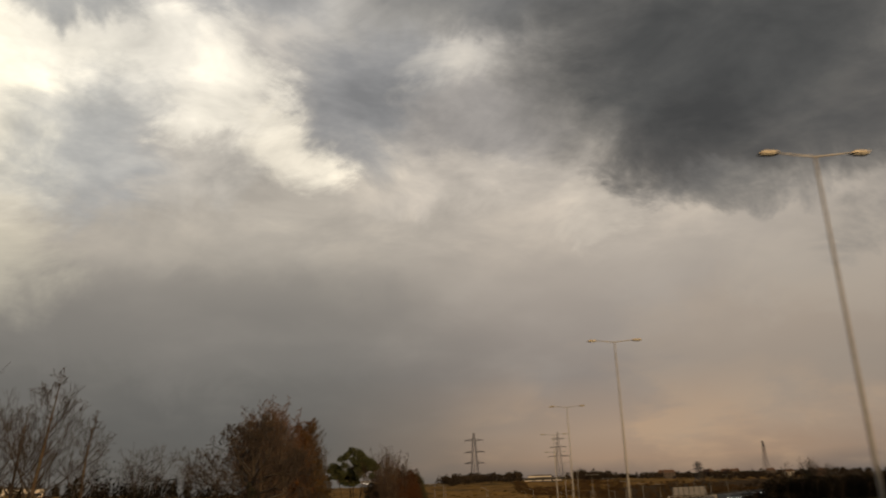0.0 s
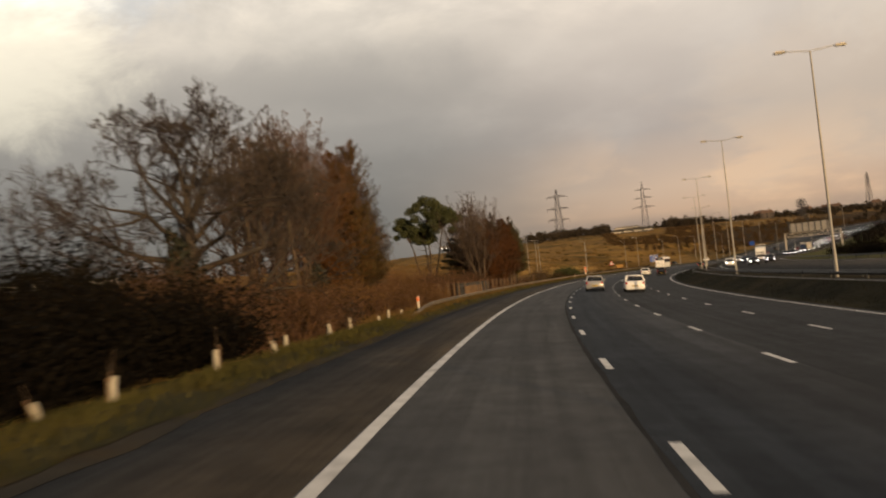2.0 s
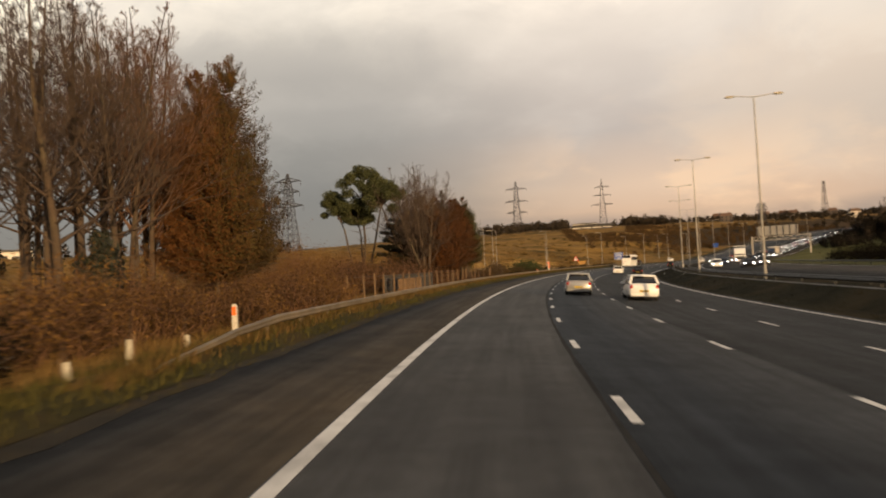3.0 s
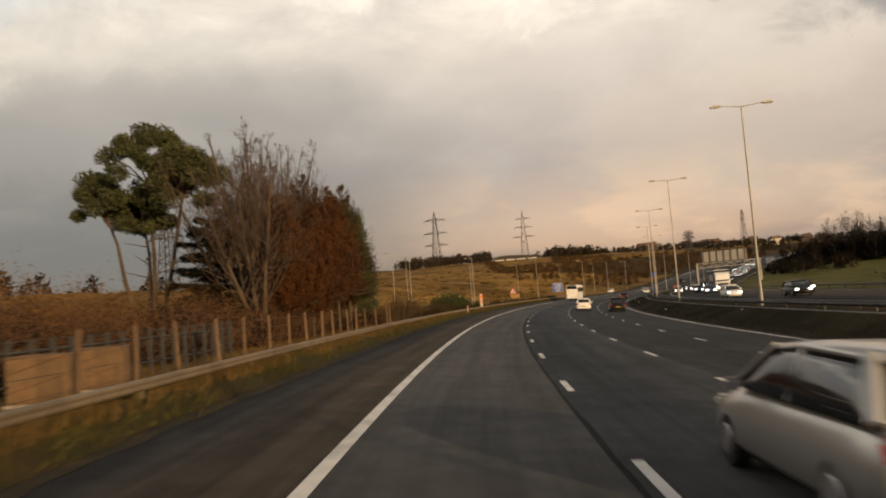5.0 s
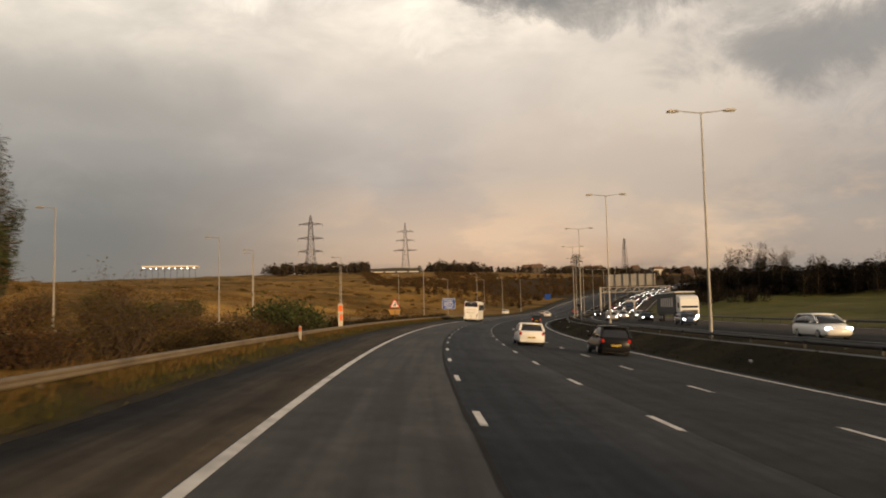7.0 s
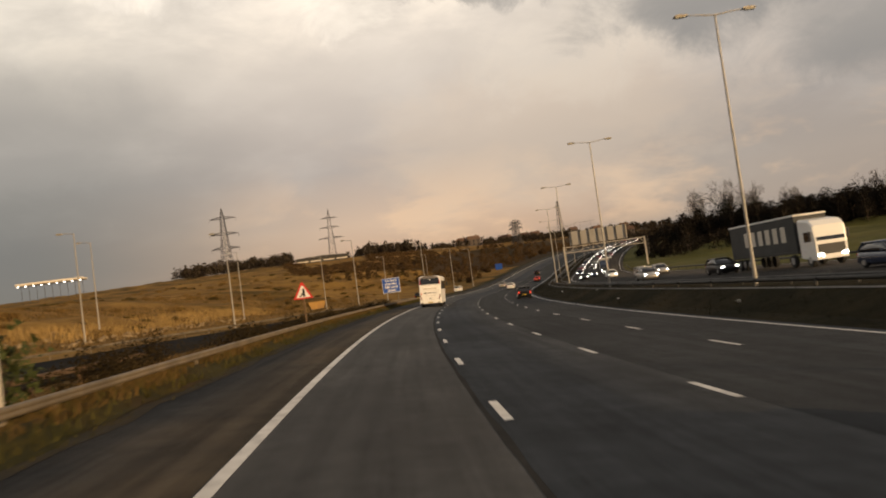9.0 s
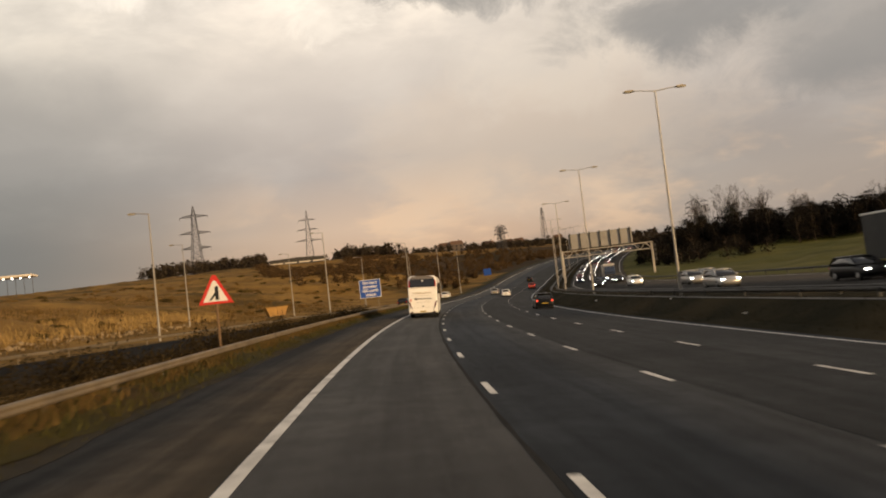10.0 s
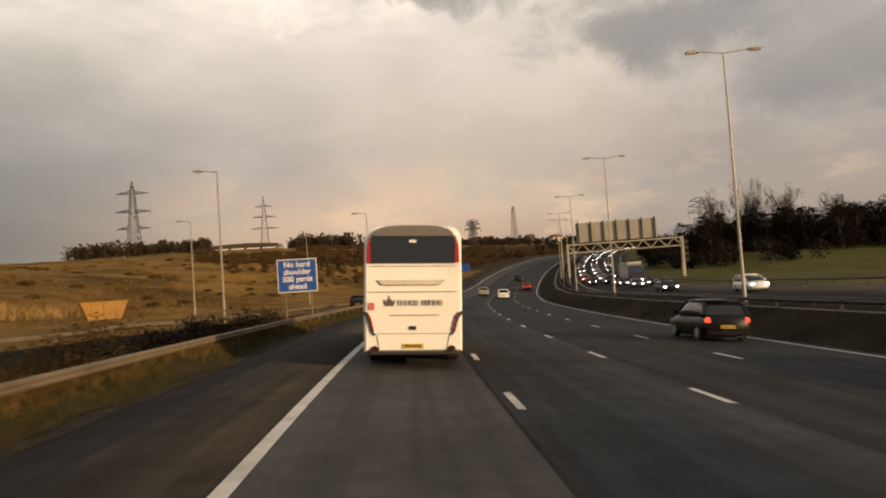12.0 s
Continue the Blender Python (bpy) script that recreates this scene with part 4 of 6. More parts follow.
    box(2.3, 0.25, 0.16, 0, 0.2, 0.26, 0.03, bum)
    part("bumper", bum, PLASTIC, root, "dark lower bumper")
    ex = bmesh.new()
    box(2.1, L - 1.2, 0.3, 0, L / 2, 0.28, 0, ex)
    part("underside", ex, PLASTIC, root)
    return root


the_coach = coach()
the_coach.matrix_world = at(305.9, -0.22, 0.07, 0, on_road=True)


# ---- plants ----
def tubes(segs, sides=5):
    """Tapered tubes for segments (p, q, r0, r1)."""
    a = np.array([(*p, *q, r0, r1) for p, q, r0, r1 in segs], float)
    p, q, r0, r1 = a[:, 0:3], a[:, 3:6], a[:, 6], a[:, 7]
    d = q - p
    d /= np.linalg.norm(d, axis=1)[:, None] + 1e-9
    ref = np.where(np.abs(d[:, 2:3]) > 0.9, np.array([[1.0, 0, 0]]), np.array([[0, 0, 1.0]]))
    e = np.cross(d, ref)
    e /= np.linalg.norm(e, axis=1)[:, None]
    f = np.cross(d, e)
    n = len(a)
    ang = np.arange(sides) * 2 * math.pi / sides
    ring = e[:, None, :] * np.cos(ang)[None, :, None] + f[:, None, :] * np.sin(ang)[None, :, None]
    v = np.concatenate([p[:, None] + ring * r0[:, None, None], q[:, None] + ring * r1[:, None, None]], 1).reshape(-1, 3)
    b0 = (np.arange(n) * 2 * sides)[:, None]
    k = np.arange(sides)[None, :]
    k2 = (k + 1) % sides
    faces = np.stack([b0 + k, b0 + k2, b0 + sides + k2, b0 + sides + k], 2).reshape(-1, 4)
    return v, faces


def blades(rng, pts, size, long=1.0, droop=0.0, lead=None):
    """A small three-sided leaf or spray at each place."""
    pts = np.asarray(pts, float)
    n = len(pts)
    d = rng.normal(size=(n, 3))
    d[:, 2] -= droop
    other = rng.normal(size=(n, 3))
    if lead is not None:      # the sprays lie like scales, facing outwards
        other = lead / np.linalg.norm(lead, axis=1)[:, None] + other * 0.24
        other /= np.linalg.norm(other, axis=1)[:, None]
        d -= other * (d * other).sum(1)[:, None]
    d /= np.linalg.norm(d, axis=1)[:, None]
    e = np.cross(d, other)
    e /= np.linalg.norm(e, axis=1)[:, None] + 1e-9
    sz = (size * (0.6 + 0.8 * rng.random(n)))[:, None]
    v = np.stack([pts - e * sz * 0.35, pts + e * sz * 0.35, pts + d * sz * long], 1).reshape(-1, 3)
    return v, np.arange(3 * n).reshape(-1, 3)


def grow(rng, segs, p, d, length, r, depth, spread=0.6, up=0.15, kids=(2, 3), wander=0.12, shrink=0.72, steps=3):
    """Branches that fork and taper."""
    p, d = np.array(p, float), np.array(d, float)
    r0 = r
    for k in range(steps):
        d = d + rng.normal(size=3) * wander
        d[2] += up * 0.25
        d /= np.linalg.norm(d)
        q = p + d * length / steps
        r1 = r0 - (r - r * 0.6) / steps
        segs.append((p, q, r0, r1, depth))
        if depth > 0 and k > 0 and rng.random() < 0.65:
            s = d + rng.normal(size=3) * spread
            s[2] += up
            s /= np.linalg.norm(s)
            grow(rng, segs, q, s, length * shrink * (0.7 + 0.3 * rng.random()), r1 * 0.6, depth - 1, spread, up, kids, wander, shrink, steps if depth > 2 else 2)
        p, r0 = q, r1
    if depth > 0:
        for _ in range(rng.integers(kids[0], kids[1] + 1)):
            s = d + rng.normal(size=3) * spread
            s[2] += up
            s /= np.linalg.norm(s)
            grow(rng, segs, p, s, length * shrink * (0.75 + 0.4 * rng.random()), r0 * 0.75, depth - 1, spread, up, kids, wander, shrink, steps if depth > 2 else 2)


def bare_tree(seed, height, label, place, depth=5, spread=0.55, up=0.2, trunk=0.28, stems=1, wide=1.0, twig=TWIG, ivy=0.0, lean=0.0, low=0.3, bark=BARK, thin=0.012, kids=(2, 3), ivy_size=1.0):
    rng = np.random.default_rng(seed)
    segs = []
    for k in range(stems):
        d = np.array([rng.normal() * 0.12 * (stems > 1) + lean, rng.normal() * 0.12 * (stems > 1), 1.0])
        base = np.array([rng.normal() * 0.25 * (stems > 1), rng.normal() * 0.25 * (stems > 1), -0.3])
        grow(rng, segs, base, d / np.linalg.norm(d), height * low, trunk * (0.7 if stems > 1 else 1.0), depth, spread, up, kids)
    top = max(max(s[0][2], s[1][2]) for s in segs)
    k = height / top
    segs = [((s[0][0] * k * wide, s[0][1] * k * wide, s[0][2] * k), (s[1][0] * k * wide, s[1][1] * k * wide, s[1][2] * k), s[2], s[3], s[4]) for s in segs]
    root = thing("tree", label, "tree", m=place)
    big = [s[:4] for s in segs if s[4] >= depth - 1]
    fine_ones = [(s[0], s[1], max(s[2], thin), max(s[3], thin * 0.7)) for s in segs if s[4] < depth - 1]
    v, f = tubes(big, 8)
    part("trunk", mesh_of("trunk", v, f, [bark], smooth=True), bark, root, "brown bark trunk and limbs")
    v, f = tubes(fine_ones, 3)
    part("crown", mesh_of("crown", v, f, [twig]), twig, root, "bare twiggy crown")
    if ivy:
        tips = np.array([s[1] for s in big if s[1][2] < height * ivy])
        pts = np.repeat(tips, 90, 0) + rng.normal(size=(len(tips) * 90, 3)) * (0.35 * ivy_size, 0.35 * ivy_size, 0.5 * ivy_size)
        v, f = blades(rng, pts, 0.16 * ivy_size, 0.8)
        part("ivy", mesh_of("ivy", v, f, [IVY]), IVY, root, "dark ivy round the trunk")
    return root


def oak_tree(seed, height, reach, label, place):
    """A short stout trunk whose limbs fan out into a wide dome of bare branches."""
    rng = np.random.default_rng(seed)
    root = thing("tree", label, "tree", m=place)
    top = height * 0.24
    segs = [((0, 0, -0.4), (0.04, 0.02, top * 0.5), 0.46, 0.38, 9), ((0.04, 0.02, top * 0.5), (0.0, 0.05, top), 0.38, 0.36, 9),
            ((0.0, 0.05, top), (0.1, 0.0, height * 0.45), 0.34, 0.24, 9), ((0.1, 0.0, height * 0.45), (0.0, 0.1, height * 0.62), 0.24, 0.14, 9)]
    limbs = 19
    for k in range(limbs):
        t = k / (limbs - 1)
        z = top * 0.9 + (height * 0.6 - top) * t
        el = radians(8 + 72 * t ** 1.2 + rng.normal() * 5)
        a = k * 2.4 + rng.normal() * 0.3
        d = np.array([math.cos(a) * math.cos(el), math.sin(a) * math.cos(el), math.sin(el)])
        edge = 1.0 / math.sqrt((math.cos(el) / reach) ** 2 + (math.sin(el) / (height - z)) ** 2)
        own = []
        grow(rng, own, (0.05, 0.03, z), d, edge * 0.40, 0.19 - 0.09 * t, 5, 0.50, 0.10, (2, 3), 0.17, 0.62)
        segs += own
    big = [s[:4] for s in segs if s[4] >= 4]
    fine_ones = [(s[0], s[1], max(s[2], 0.016), max(s[3], 0.011)) for s in segs if s[4] < 4]
    v, f = tubes(big, 8)
    part("trunk", mesh_of("trunk", v, f, [LIMB_BARK], smooth=True), LIMB_BARK, root, "dark bark trunk and crooked limbs")
    v, f = tubes(fine_ones, 3)
    part("crown", mesh_of("crown", v, f, [LIMB]), LIMB, root, "dome of bare dark twigs")
    n = 2600
    a, z = rng.random(n) * 2 * math.pi, rng.random(n) ** 1.3 * height * 0.36
    pts = np.stack([np.cos(a) * 0.55, np.sin(a) * 0.55, z], 1) + rng.normal(size=(n, 3)) * 0.16
    v, f = blades(rng, pts, 0.17, 0.8)
    part("ivy", mesh_of("ivy", v, f, [IVY]), IVY, root, "dark ivy round the trunk")
    return root


def upright_tree(seed, height, label, place, trunk=0.17, reach=0.26, twig=TWIG, stems=1, start=0.22, rise=1.3, depth=3, fan=0.06, whorl=4):
    """A bare tree with a leader up to its top and many rising side branches."""
    rng = np.random.default_rng(seed)
    root = thing("tree", label, "tree", m=place)
    big, small = [], []
    for k in range(stems):
        p = np.array([0.0, 0.0, -0.3])
        hh = height * (1 - 0.12 * k * rng.random())
        tilt = 0.03 if stems == 1 else fan
        d = np.array([rng.normal() * tilt, rng.normal() * tilt, 1.0])
        n = 12
        for i in range(n):
            d = d + np.array([rng.normal() * 0.028, rng.normal() * 0.028, 0])
            q = p + d * hh / n
            r0, r1 = trunk * (1 - i / n) + 0.02, trunk * (1 - (i + 1) / n) + 0.02
            big.append((p, q, r0, r1))
            h = (i + 1) / n
            if h > start:
                for _ in range(whorl):
                    a = rng.random() * 2 * math.pi
                    b = np.array([math.cos(a), math.sin(a), rise * (0.5 + 0.8 * rng.random())])
                    b /= np.linalg.norm(b)
                    segs = []
                    grow(rng, segs, p + (q - p) * rng.random(), b, hh * reach * (1.08 - h) * (0.6 + 0.6 * rng.random()), max(r1 * 0.45, 0.022), depth - 1, 0.42, 0.22, (2, 3), 0.12, 0.62)
                    small += [(x[0], x[1], max(x[2], 0.010), max(x[3], 0.007)) for x in segs]
            p = q
    v, f = tubes(big, 8)
    part("trunk", mesh_of("trunk", v, f, [BARK], smooth=True), BARK, root, "straight brown bark trunk")
    v, f = tubes(small, 3)
    part("crown", mesh_of("crown", v, f, [twig]), twig, root, "fine bare twigs")
    return root


def conifer(seed, height, radius, label, place, needles, bare=0.16, count=11000, size=0.24, second=None, taper=0.55, ragged=0.09):
    rng = np.random.default_rng(seed)
    root = thing("conifer_tree", label, "tree", m=place)
    segs = [((0, 0, -0.3), (0.05, 0, height * 0.5), 0.15, 0.11), ((0.05, 0, height * 0.5), (0, 0, height * 0.98), 0.13, 0.02)]
    pts, dirs = [], []
    n_branch = int(60 * height)
    tips = [(rng.normal() * 0.13 * radius, rng.normal() * 0.13 * radius, 1.0 - 0.07 * k) for k in range(4)]
    for _ in range(n_branch):
        h = bare + (1 - bare) * rng.random() ** 1.25
        a = rng.random() * 2 * math.pi
        tx, ty, th = tips[int(rng.integers(0, 4))]
        lump = 0.90 + 0.15 * math.sin(3 * a + seed) * math.sin(7 * h + seed) + ragged * rng.normal()
        ln = radius * ((1 - h) ** taper * 1.05 + 0.02) * (0.72 + 0.28 * min(1, (h - bare) * 5)) * lump
        tuft = rng.random() < 0.2
        ln = max(ln * (1.12 if tuft else 1.0), 0.25)
        lead = max(0.0, h - 0.45) / 0.55          # towards the top the crown parts into a few leaders
        climb_z = ln * (-0.06 + 0.72 * h)
        p = np.array([tx * lead, ty * lead, max(bare * height, h * height * (1 - lead * (1 - th)) - climb_z)])
        d = np.array([math.cos(a), math.sin(a), climb_z / ln])
        q = p + d * ln
        segs.append((p, q, 0.035, 0.01))
        m = max(6, int(count / n_branch * (0.3 + ln / radius)))
        t = rng.random(m) ** 0.55
        side = np.array([-math.sin(a), math.cos(a), 0.0])
        b = p + d * ln * t[:, None] + side * (rng.normal(size=m) * (0.05 + (0.09 if tuft else 0.15) * ln * (1.08 - t)))[:, None]
        b[:, 2] += rng.normal(size=m) * (0.10 + 0.10 * ln * (1.1 - t)) + 0.20 * ln * t * t
        pts.append(b)
        dirs.append(np.repeat([(d[0], d[1], 0.35)], m, 0) + side * rng.normal(size=m)[:, None] * 0.4)
    pts, dirs = np.concatenate(pts), np.concatenate(dirs)
    keep = pts[:, 2] > bare * height * 0.8
    pts, dirs = pts[keep], dirs[keep]
    v, f = tubes(segs, 6)
    part("trunk", mesh_of("trunk", v, f, [BARK], smooth=True), BARK, root, "straight brown trunk")
    if second is not None:
        pick = rng.random(len(pts)) < 0.46 + 0.46 * np.tanh((pts[:, 0] + 0.4 * pts[:, 1]) / radius * 2.8 - 0.2)
        v, f = blades(rng, pts[pick], size, 1.3, -0.4, dirs[pick])
        part("foliage", mesh_of("foliage", v, f, [second]), second, root, "green needle sprays")
        pts, dirs = pts[~pick], dirs[~pick]
    v, f = blades(rng, pts, size, 1.3, -0.4, dirs)
    part("crown", mesh_of("crown", v, f, [needles]), needles, root)
    return root


def pine_tree(seed, height, label, place, clumps=22, radius=2.7):
    """A pine with a forked trunk and a crown of three rounded domes."""
    rng = np.random.default_rng(seed)
    root = thing("pine_tree", label, "tree", m=place)
    segs, pts = [], []
    for foot, cx, cy, ct, k_r in ((-0.5, -3.3, 0.3, 0.80, 0.92), (0.1, 0.7, 0.0, 0.985, 1.12), (0.5, 3.6, -0.4, 0.87, 0.95), (0.2, -0.6, 1.2, 0.72, 0.9)):
        r = radius * k_r
        p = np.array([foot, 0.2 * foot, -0.3])
        end = np.array([cx, cy, height * ct - r * 1.25])
        for k in range(4):
            q = p + (end - p) / (4 - k) + rng.normal(size=3) * (0.16, 0.16, 0.05) * (k < 3)
            segs.append((p, q, 0.23 - 0.04 * k, 0.19 - 0.04 * k))
            p = q
        for _ in range(clumps):
            b = rng.normal(size=3)
            b[2] = abs(b[2]) * 1.15 - 0.35
            b /= np.linalg.norm(b)
            c = p + np.array([b[0] * r, b[1] * r, 0.1 + b[2] * r * 1.05]) * (0.55 + 0.42 * rng.random())
            mid = (p + c) / 2 + np.array([0, 0, -0.3])
            segs += [(p - (end - np.array([foot, 0, 0])) * 0.12 * rng.random(), mid, 0.07, 0.045), (mid, c, 0.045, 0.015)]
            m = 620
            e = rng.normal(size=(m, 3))
            e = e / np.linalg.norm(e, axis=1)[:, None] * (rng.random(m)[:, None] ** 0.45)
            pts.append(c + e * np.array([0.95, 0.95, 0.72]) * (0.65 + 0.5 * rng.random()))
    for _ in range(14):      # dead snags under the crown
        z = height * (0.25 + 0.3 * rng.random())
        a = rng.random() * 2 * math.pi
        segs.append(((0.1, 0.0, z), (math.cos(a) * 1.9, math.sin(a) * 1.9, z + 0.9 * rng.random()), 0.05, 0.012))
    v, f = tubes(segs, 7)
    part("trunk", mesh_of("trunk", v, f, [BARK], smooth=True), BARK, root, "forked reddish trunk and limbs")
    v, f = blades(rng, np.concatenate(pts), 0.17, 1.5, -0.3)
    part("crown", mesh_of("crown", v, f, [PINE]), PINE, root, "rounded dull green needle clumps")
    return root


def cedar_tree(seed, height, reach, label, place):
    """A dark cedar whose boughs spread in level shelves."""
    rng = np.random.default_rng(seed)
    root = thing("cedar_tree", label, "tree", m=place)
    segs, pts, dirs = [((0, 0, -0.3), (0, 0, height * 0.97), 0.26, 0.04)], [], []
    for k in range(34):
        h = 0.16 + 0.82 * k / 33
        a = k * 2.4 + rng.normal() * 0.3
        ln = reach * (1 - h) ** 0.55 * (0.75 + 0.35 * rng.random()) + 0.3
        p, q = np.array([0, 0, h * height]), np.array([math.cos(a) * ln, math.sin(a) * ln, h * height + 0.08 * ln])
        segs.append((p, q, 0.07, 0.015))
        m = int(180 + 420 * ln)
        t = rng.random(m) ** 0.6
        side = np.array([-math.sin(a), math.cos(a), 0.0])
        b = p + (q - p) * t[:, None] + side * (rng.normal(size=m) * (0.1 + 0.34 * ln * t * (1.25 - t)))[:, None]
        b[:, 2] += rng.normal(size=m) * 0.10
        pts.append(b)
        dirs.append(np.tile([0.0, 0.0, 1.0], (m, 1)))
    v, f = tubes(segs, 6)
    part("trunk", mesh_of("trunk", v, f, [LIMB_BARK], smooth=True), LIMB_BARK, root, "dark trunk and level boughs")
    v, f = blades(rng, np.concatenate(pts), 0.2, 1.2, 0.0, np.concatenate(dirs))
    part("crown", mesh_of("crown", v, f, [IVY]), IVY, root, "dark level needle shelves")
    return root


def shrub(seed, w, h, label, place, leaf, count=1800, size=0.16, stems=46, name="bush", wood=TWIG):
    """A bush: thin stems and small leaves in an uneven dome."""
    rng = np.random.default_rng(seed)
    root = thing(name, label, "bush", m=place)
    segs = []
    tips = []
    for _ in range(stems):
        a, t = rng.random() * 2 * math.pi, rng.random() ** 0.5
        e = np.array([math.cos(a) * w * 0.5 * t, math.sin(a) * w * 0.5 * t, h * (1 - 0.55 * t * t) * (0.65 + 0.45 * rng.random())])
        b = np.array([e[0] * 0.45, e[1] * 0.45, -0.1])
        m = (b + e) / 2 + rng.normal(size=3) * 0.12 * h
        segs += [(b, m, 0.025, 0.018), (m, e, 0.018, 0.006)]
        tips += [b * 0.4 + m * 0.6, m, (m + e) / 2, e]
        for _ in range(3):
            x = e + rng.normal(size=3) * 0.2 * h
            segs.append((m * 0.4 + e * 0.6, x, 0.01, 0.004))
            tips.append(x)
    v, f = tubes(segs, 3)
    part("stem_tangle", mesh_of("stem_tangle", v, f, [wood]), wood, root, "thin tangled stems")
    tips = np.array(tips)
    pts = tips[rng.integers(0, len(tips), count)] + np.clip(rng.normal(size=(count, 3)), -1.5, 1.5) * (0.08 * w, 0.08 * w, 0.09 * h)
    pts[:, 2] = np.abs(pts[:, 2])
    v, f = blades(rng, pts, size, 1.0)
    part("foliage", mesh_of("foliage", v, f, [leaf]), leaf, root)
    return root


# bare trees past the dark thicket
upright_tree(11, 13.5, "slender bare tree behind a dark roadside thicket", at(63.2, -27.3), 0.2, 0.36, twig=LIMB, rise=1.0, depth=4)
upright_tree(12, 12.2, "slender bare tree with upswept twigs", at(75.5, -29.5), 0.2, 0.30, twig=LIMB, rise=1.0, depth=4)
upright_tree(13, 12.0, "slender bare tree behind a dark roadside thicket", at(70.0, -32.5), 0.16, 0.34, twig=LIMB, rise=1.0, depth=4)
upright_tree(14, 13.0, "tall bare tree beside the motorway verge", at(52.0, -26.5), 0.18, 0.36, twig=LIMB, rise=1.0, depth=4)
bare_tree(15, 9.2, "ragged half-dead bare tree with dark ivy", at(76.8, -24.6), 4, 0.6, 0.12, 0.24, stems=3, ivy=0.5, twig=LIMB, bark=LIMB_BARK)
bare_tree(16, 8.6, "ragged half-dead bare tree with crooked limbs", at(79.0, -20.6), 4, 0.65, 0.08, 0.2, stems=2, ivy=0.45, twig=LIMB, bark=LIMB_BARK)
oak_tree(17, 12.2, 8.8, "large spreading bare oak tree with ivy on its trunk", at(83.4, -15.8))
conifer(18, 5.2, 1.1, "narrow dark ivy-covered stump tree", at(81.0, -15.2), IVY, 0.05, 3000, 0.2)
# the tall bare stand beside the russet conifer
for i, (s, o, h) in enumerate(((98, -19, 13.5), (102, -22, 15.0), (106, -17.5, 15.0), (109, -21, 17.5), (100, -16.5, 14.0), (104, -19.5, 16.5), (107.5, -23, 17), (111.5, -23.2, 17), (114.5, -21.5, 18), (115.5, -24, 18), (113, -21.0, 17.0), (117, -22, 18.0), (119, -25.5, 18.0), (111, -25, 16.0))):
    upright_tree(20 + i, h, "tall bare tree with many fine upright twigs", at(s, o), 0.19, 0.28, twig=TWIG_RED if i > 6 else TWIG, stems=1 + (i % 3 == 0), rise=0.9, start=0.26, depth=4)
conifer(30, 16.6, 5.9, "tall dense russet-brown conifer beside the verge", at(121.2, -19.8), RUSSET, 0.13, 270000, 0.088, BROWN_GREEN, 0.62, 0.07)
for i, (s, o, h) in enumerate(((126, -25.5, 20.0), (122, -25.0, 20.5))):
    upright_tree(90 + i, h, "tall bare russet-twigged tree behind a conifer", at(s, o), 0.19, 0.22, twig=TWIG_RED, stems=1 + i % 2, rise=1.05, start=0.3, depth=4)
conifer(31, 4.0, 1.3, "small dark ivy-clad tree among bare trees", at(101, -15.5), IVY, 0.05, 5000, 0.2)
# pine and the row past it
pine_tree(32, 17.4, "tall pine with rounded green crown and bare forked trunk", at(175.5, -26.2))
cedar_tree(33, 9.0, 4.4, "dark cedar with level spreading boughs behind bare trees", at(174.0, -20.6))
for i, (s, o, h) in enumerate(((171.5, -16.6, 14.0), (174, -18.4, 15.5), (177.5, -17.4, 15.5), (180, -19.6, 16.5), (184, -21.0, 17.5), (188, -22.5, 18.5), (192.5, -22.5, 18.0), (186.5, -18.5, 15.5), (182, -17.5, 16.0), (170, -15.6, 12.5))):
    upright_tree(40 + i, h, "tall bare many-stemmed tree by the roadside fence", at(s, o), 0.17, 0.32, twig=TWIG, stems=3, start=0.2, rise=1.15, depth=3, fan=0.11, whorl=3)
for i, (s, o, h, r, a, b) in enumerate(((175, -13.6, 7.6, 2.8, RUSSET, None), (178.8, -14.0, 9.8, 3.0, RUSSET, None), (182.4, -13.6, 11.8, 3.6, RUSSET, None), (186, -13.6, 12.4, 3.6, RUSSET, GREEN), (189.4, -14.0, 11.0, 3.0, RUSSET, GREEN), (173.5, -14.8, 9.2, 3.6, RUSSET, None), (177, -16.6, 10.8, 4.0, RUSSET, None), (180.5, -14.6, 11.6, 4.0, RUSSET, None), (184, -16.0, 13.4, 4.4, RUSSET, GREEN),
                                        (187.5, -14.8, 12.4, 4.0, RUSSET, GREEN), (191, -15.8, 12.4, 4.0, RUSSET, GREEN), (194.5, -15.6, 11.4, 3.2, RUSSET, GREEN), (197.5, -17.4, 10.6, 3.0, GREEN, None), (200, -18.8, 9.6, 2.8, GREEN, None), (194, -19.5, 12.2, 3.0, GREEN, None))):
    a = RUSSET_DARK if a is RUSSET else a
    conifer(50 + i, h, r, "dark russet conifer with bare lower trunk in a dense roadside row" if a is RUSSET_DARK else "dark green conifer at the end of a roadside row", at(s, o), a, 0.23, 64000, 0.09, b, 0.62, 0.09)
# shrubs between them
rng = np.random.default_rng(5)
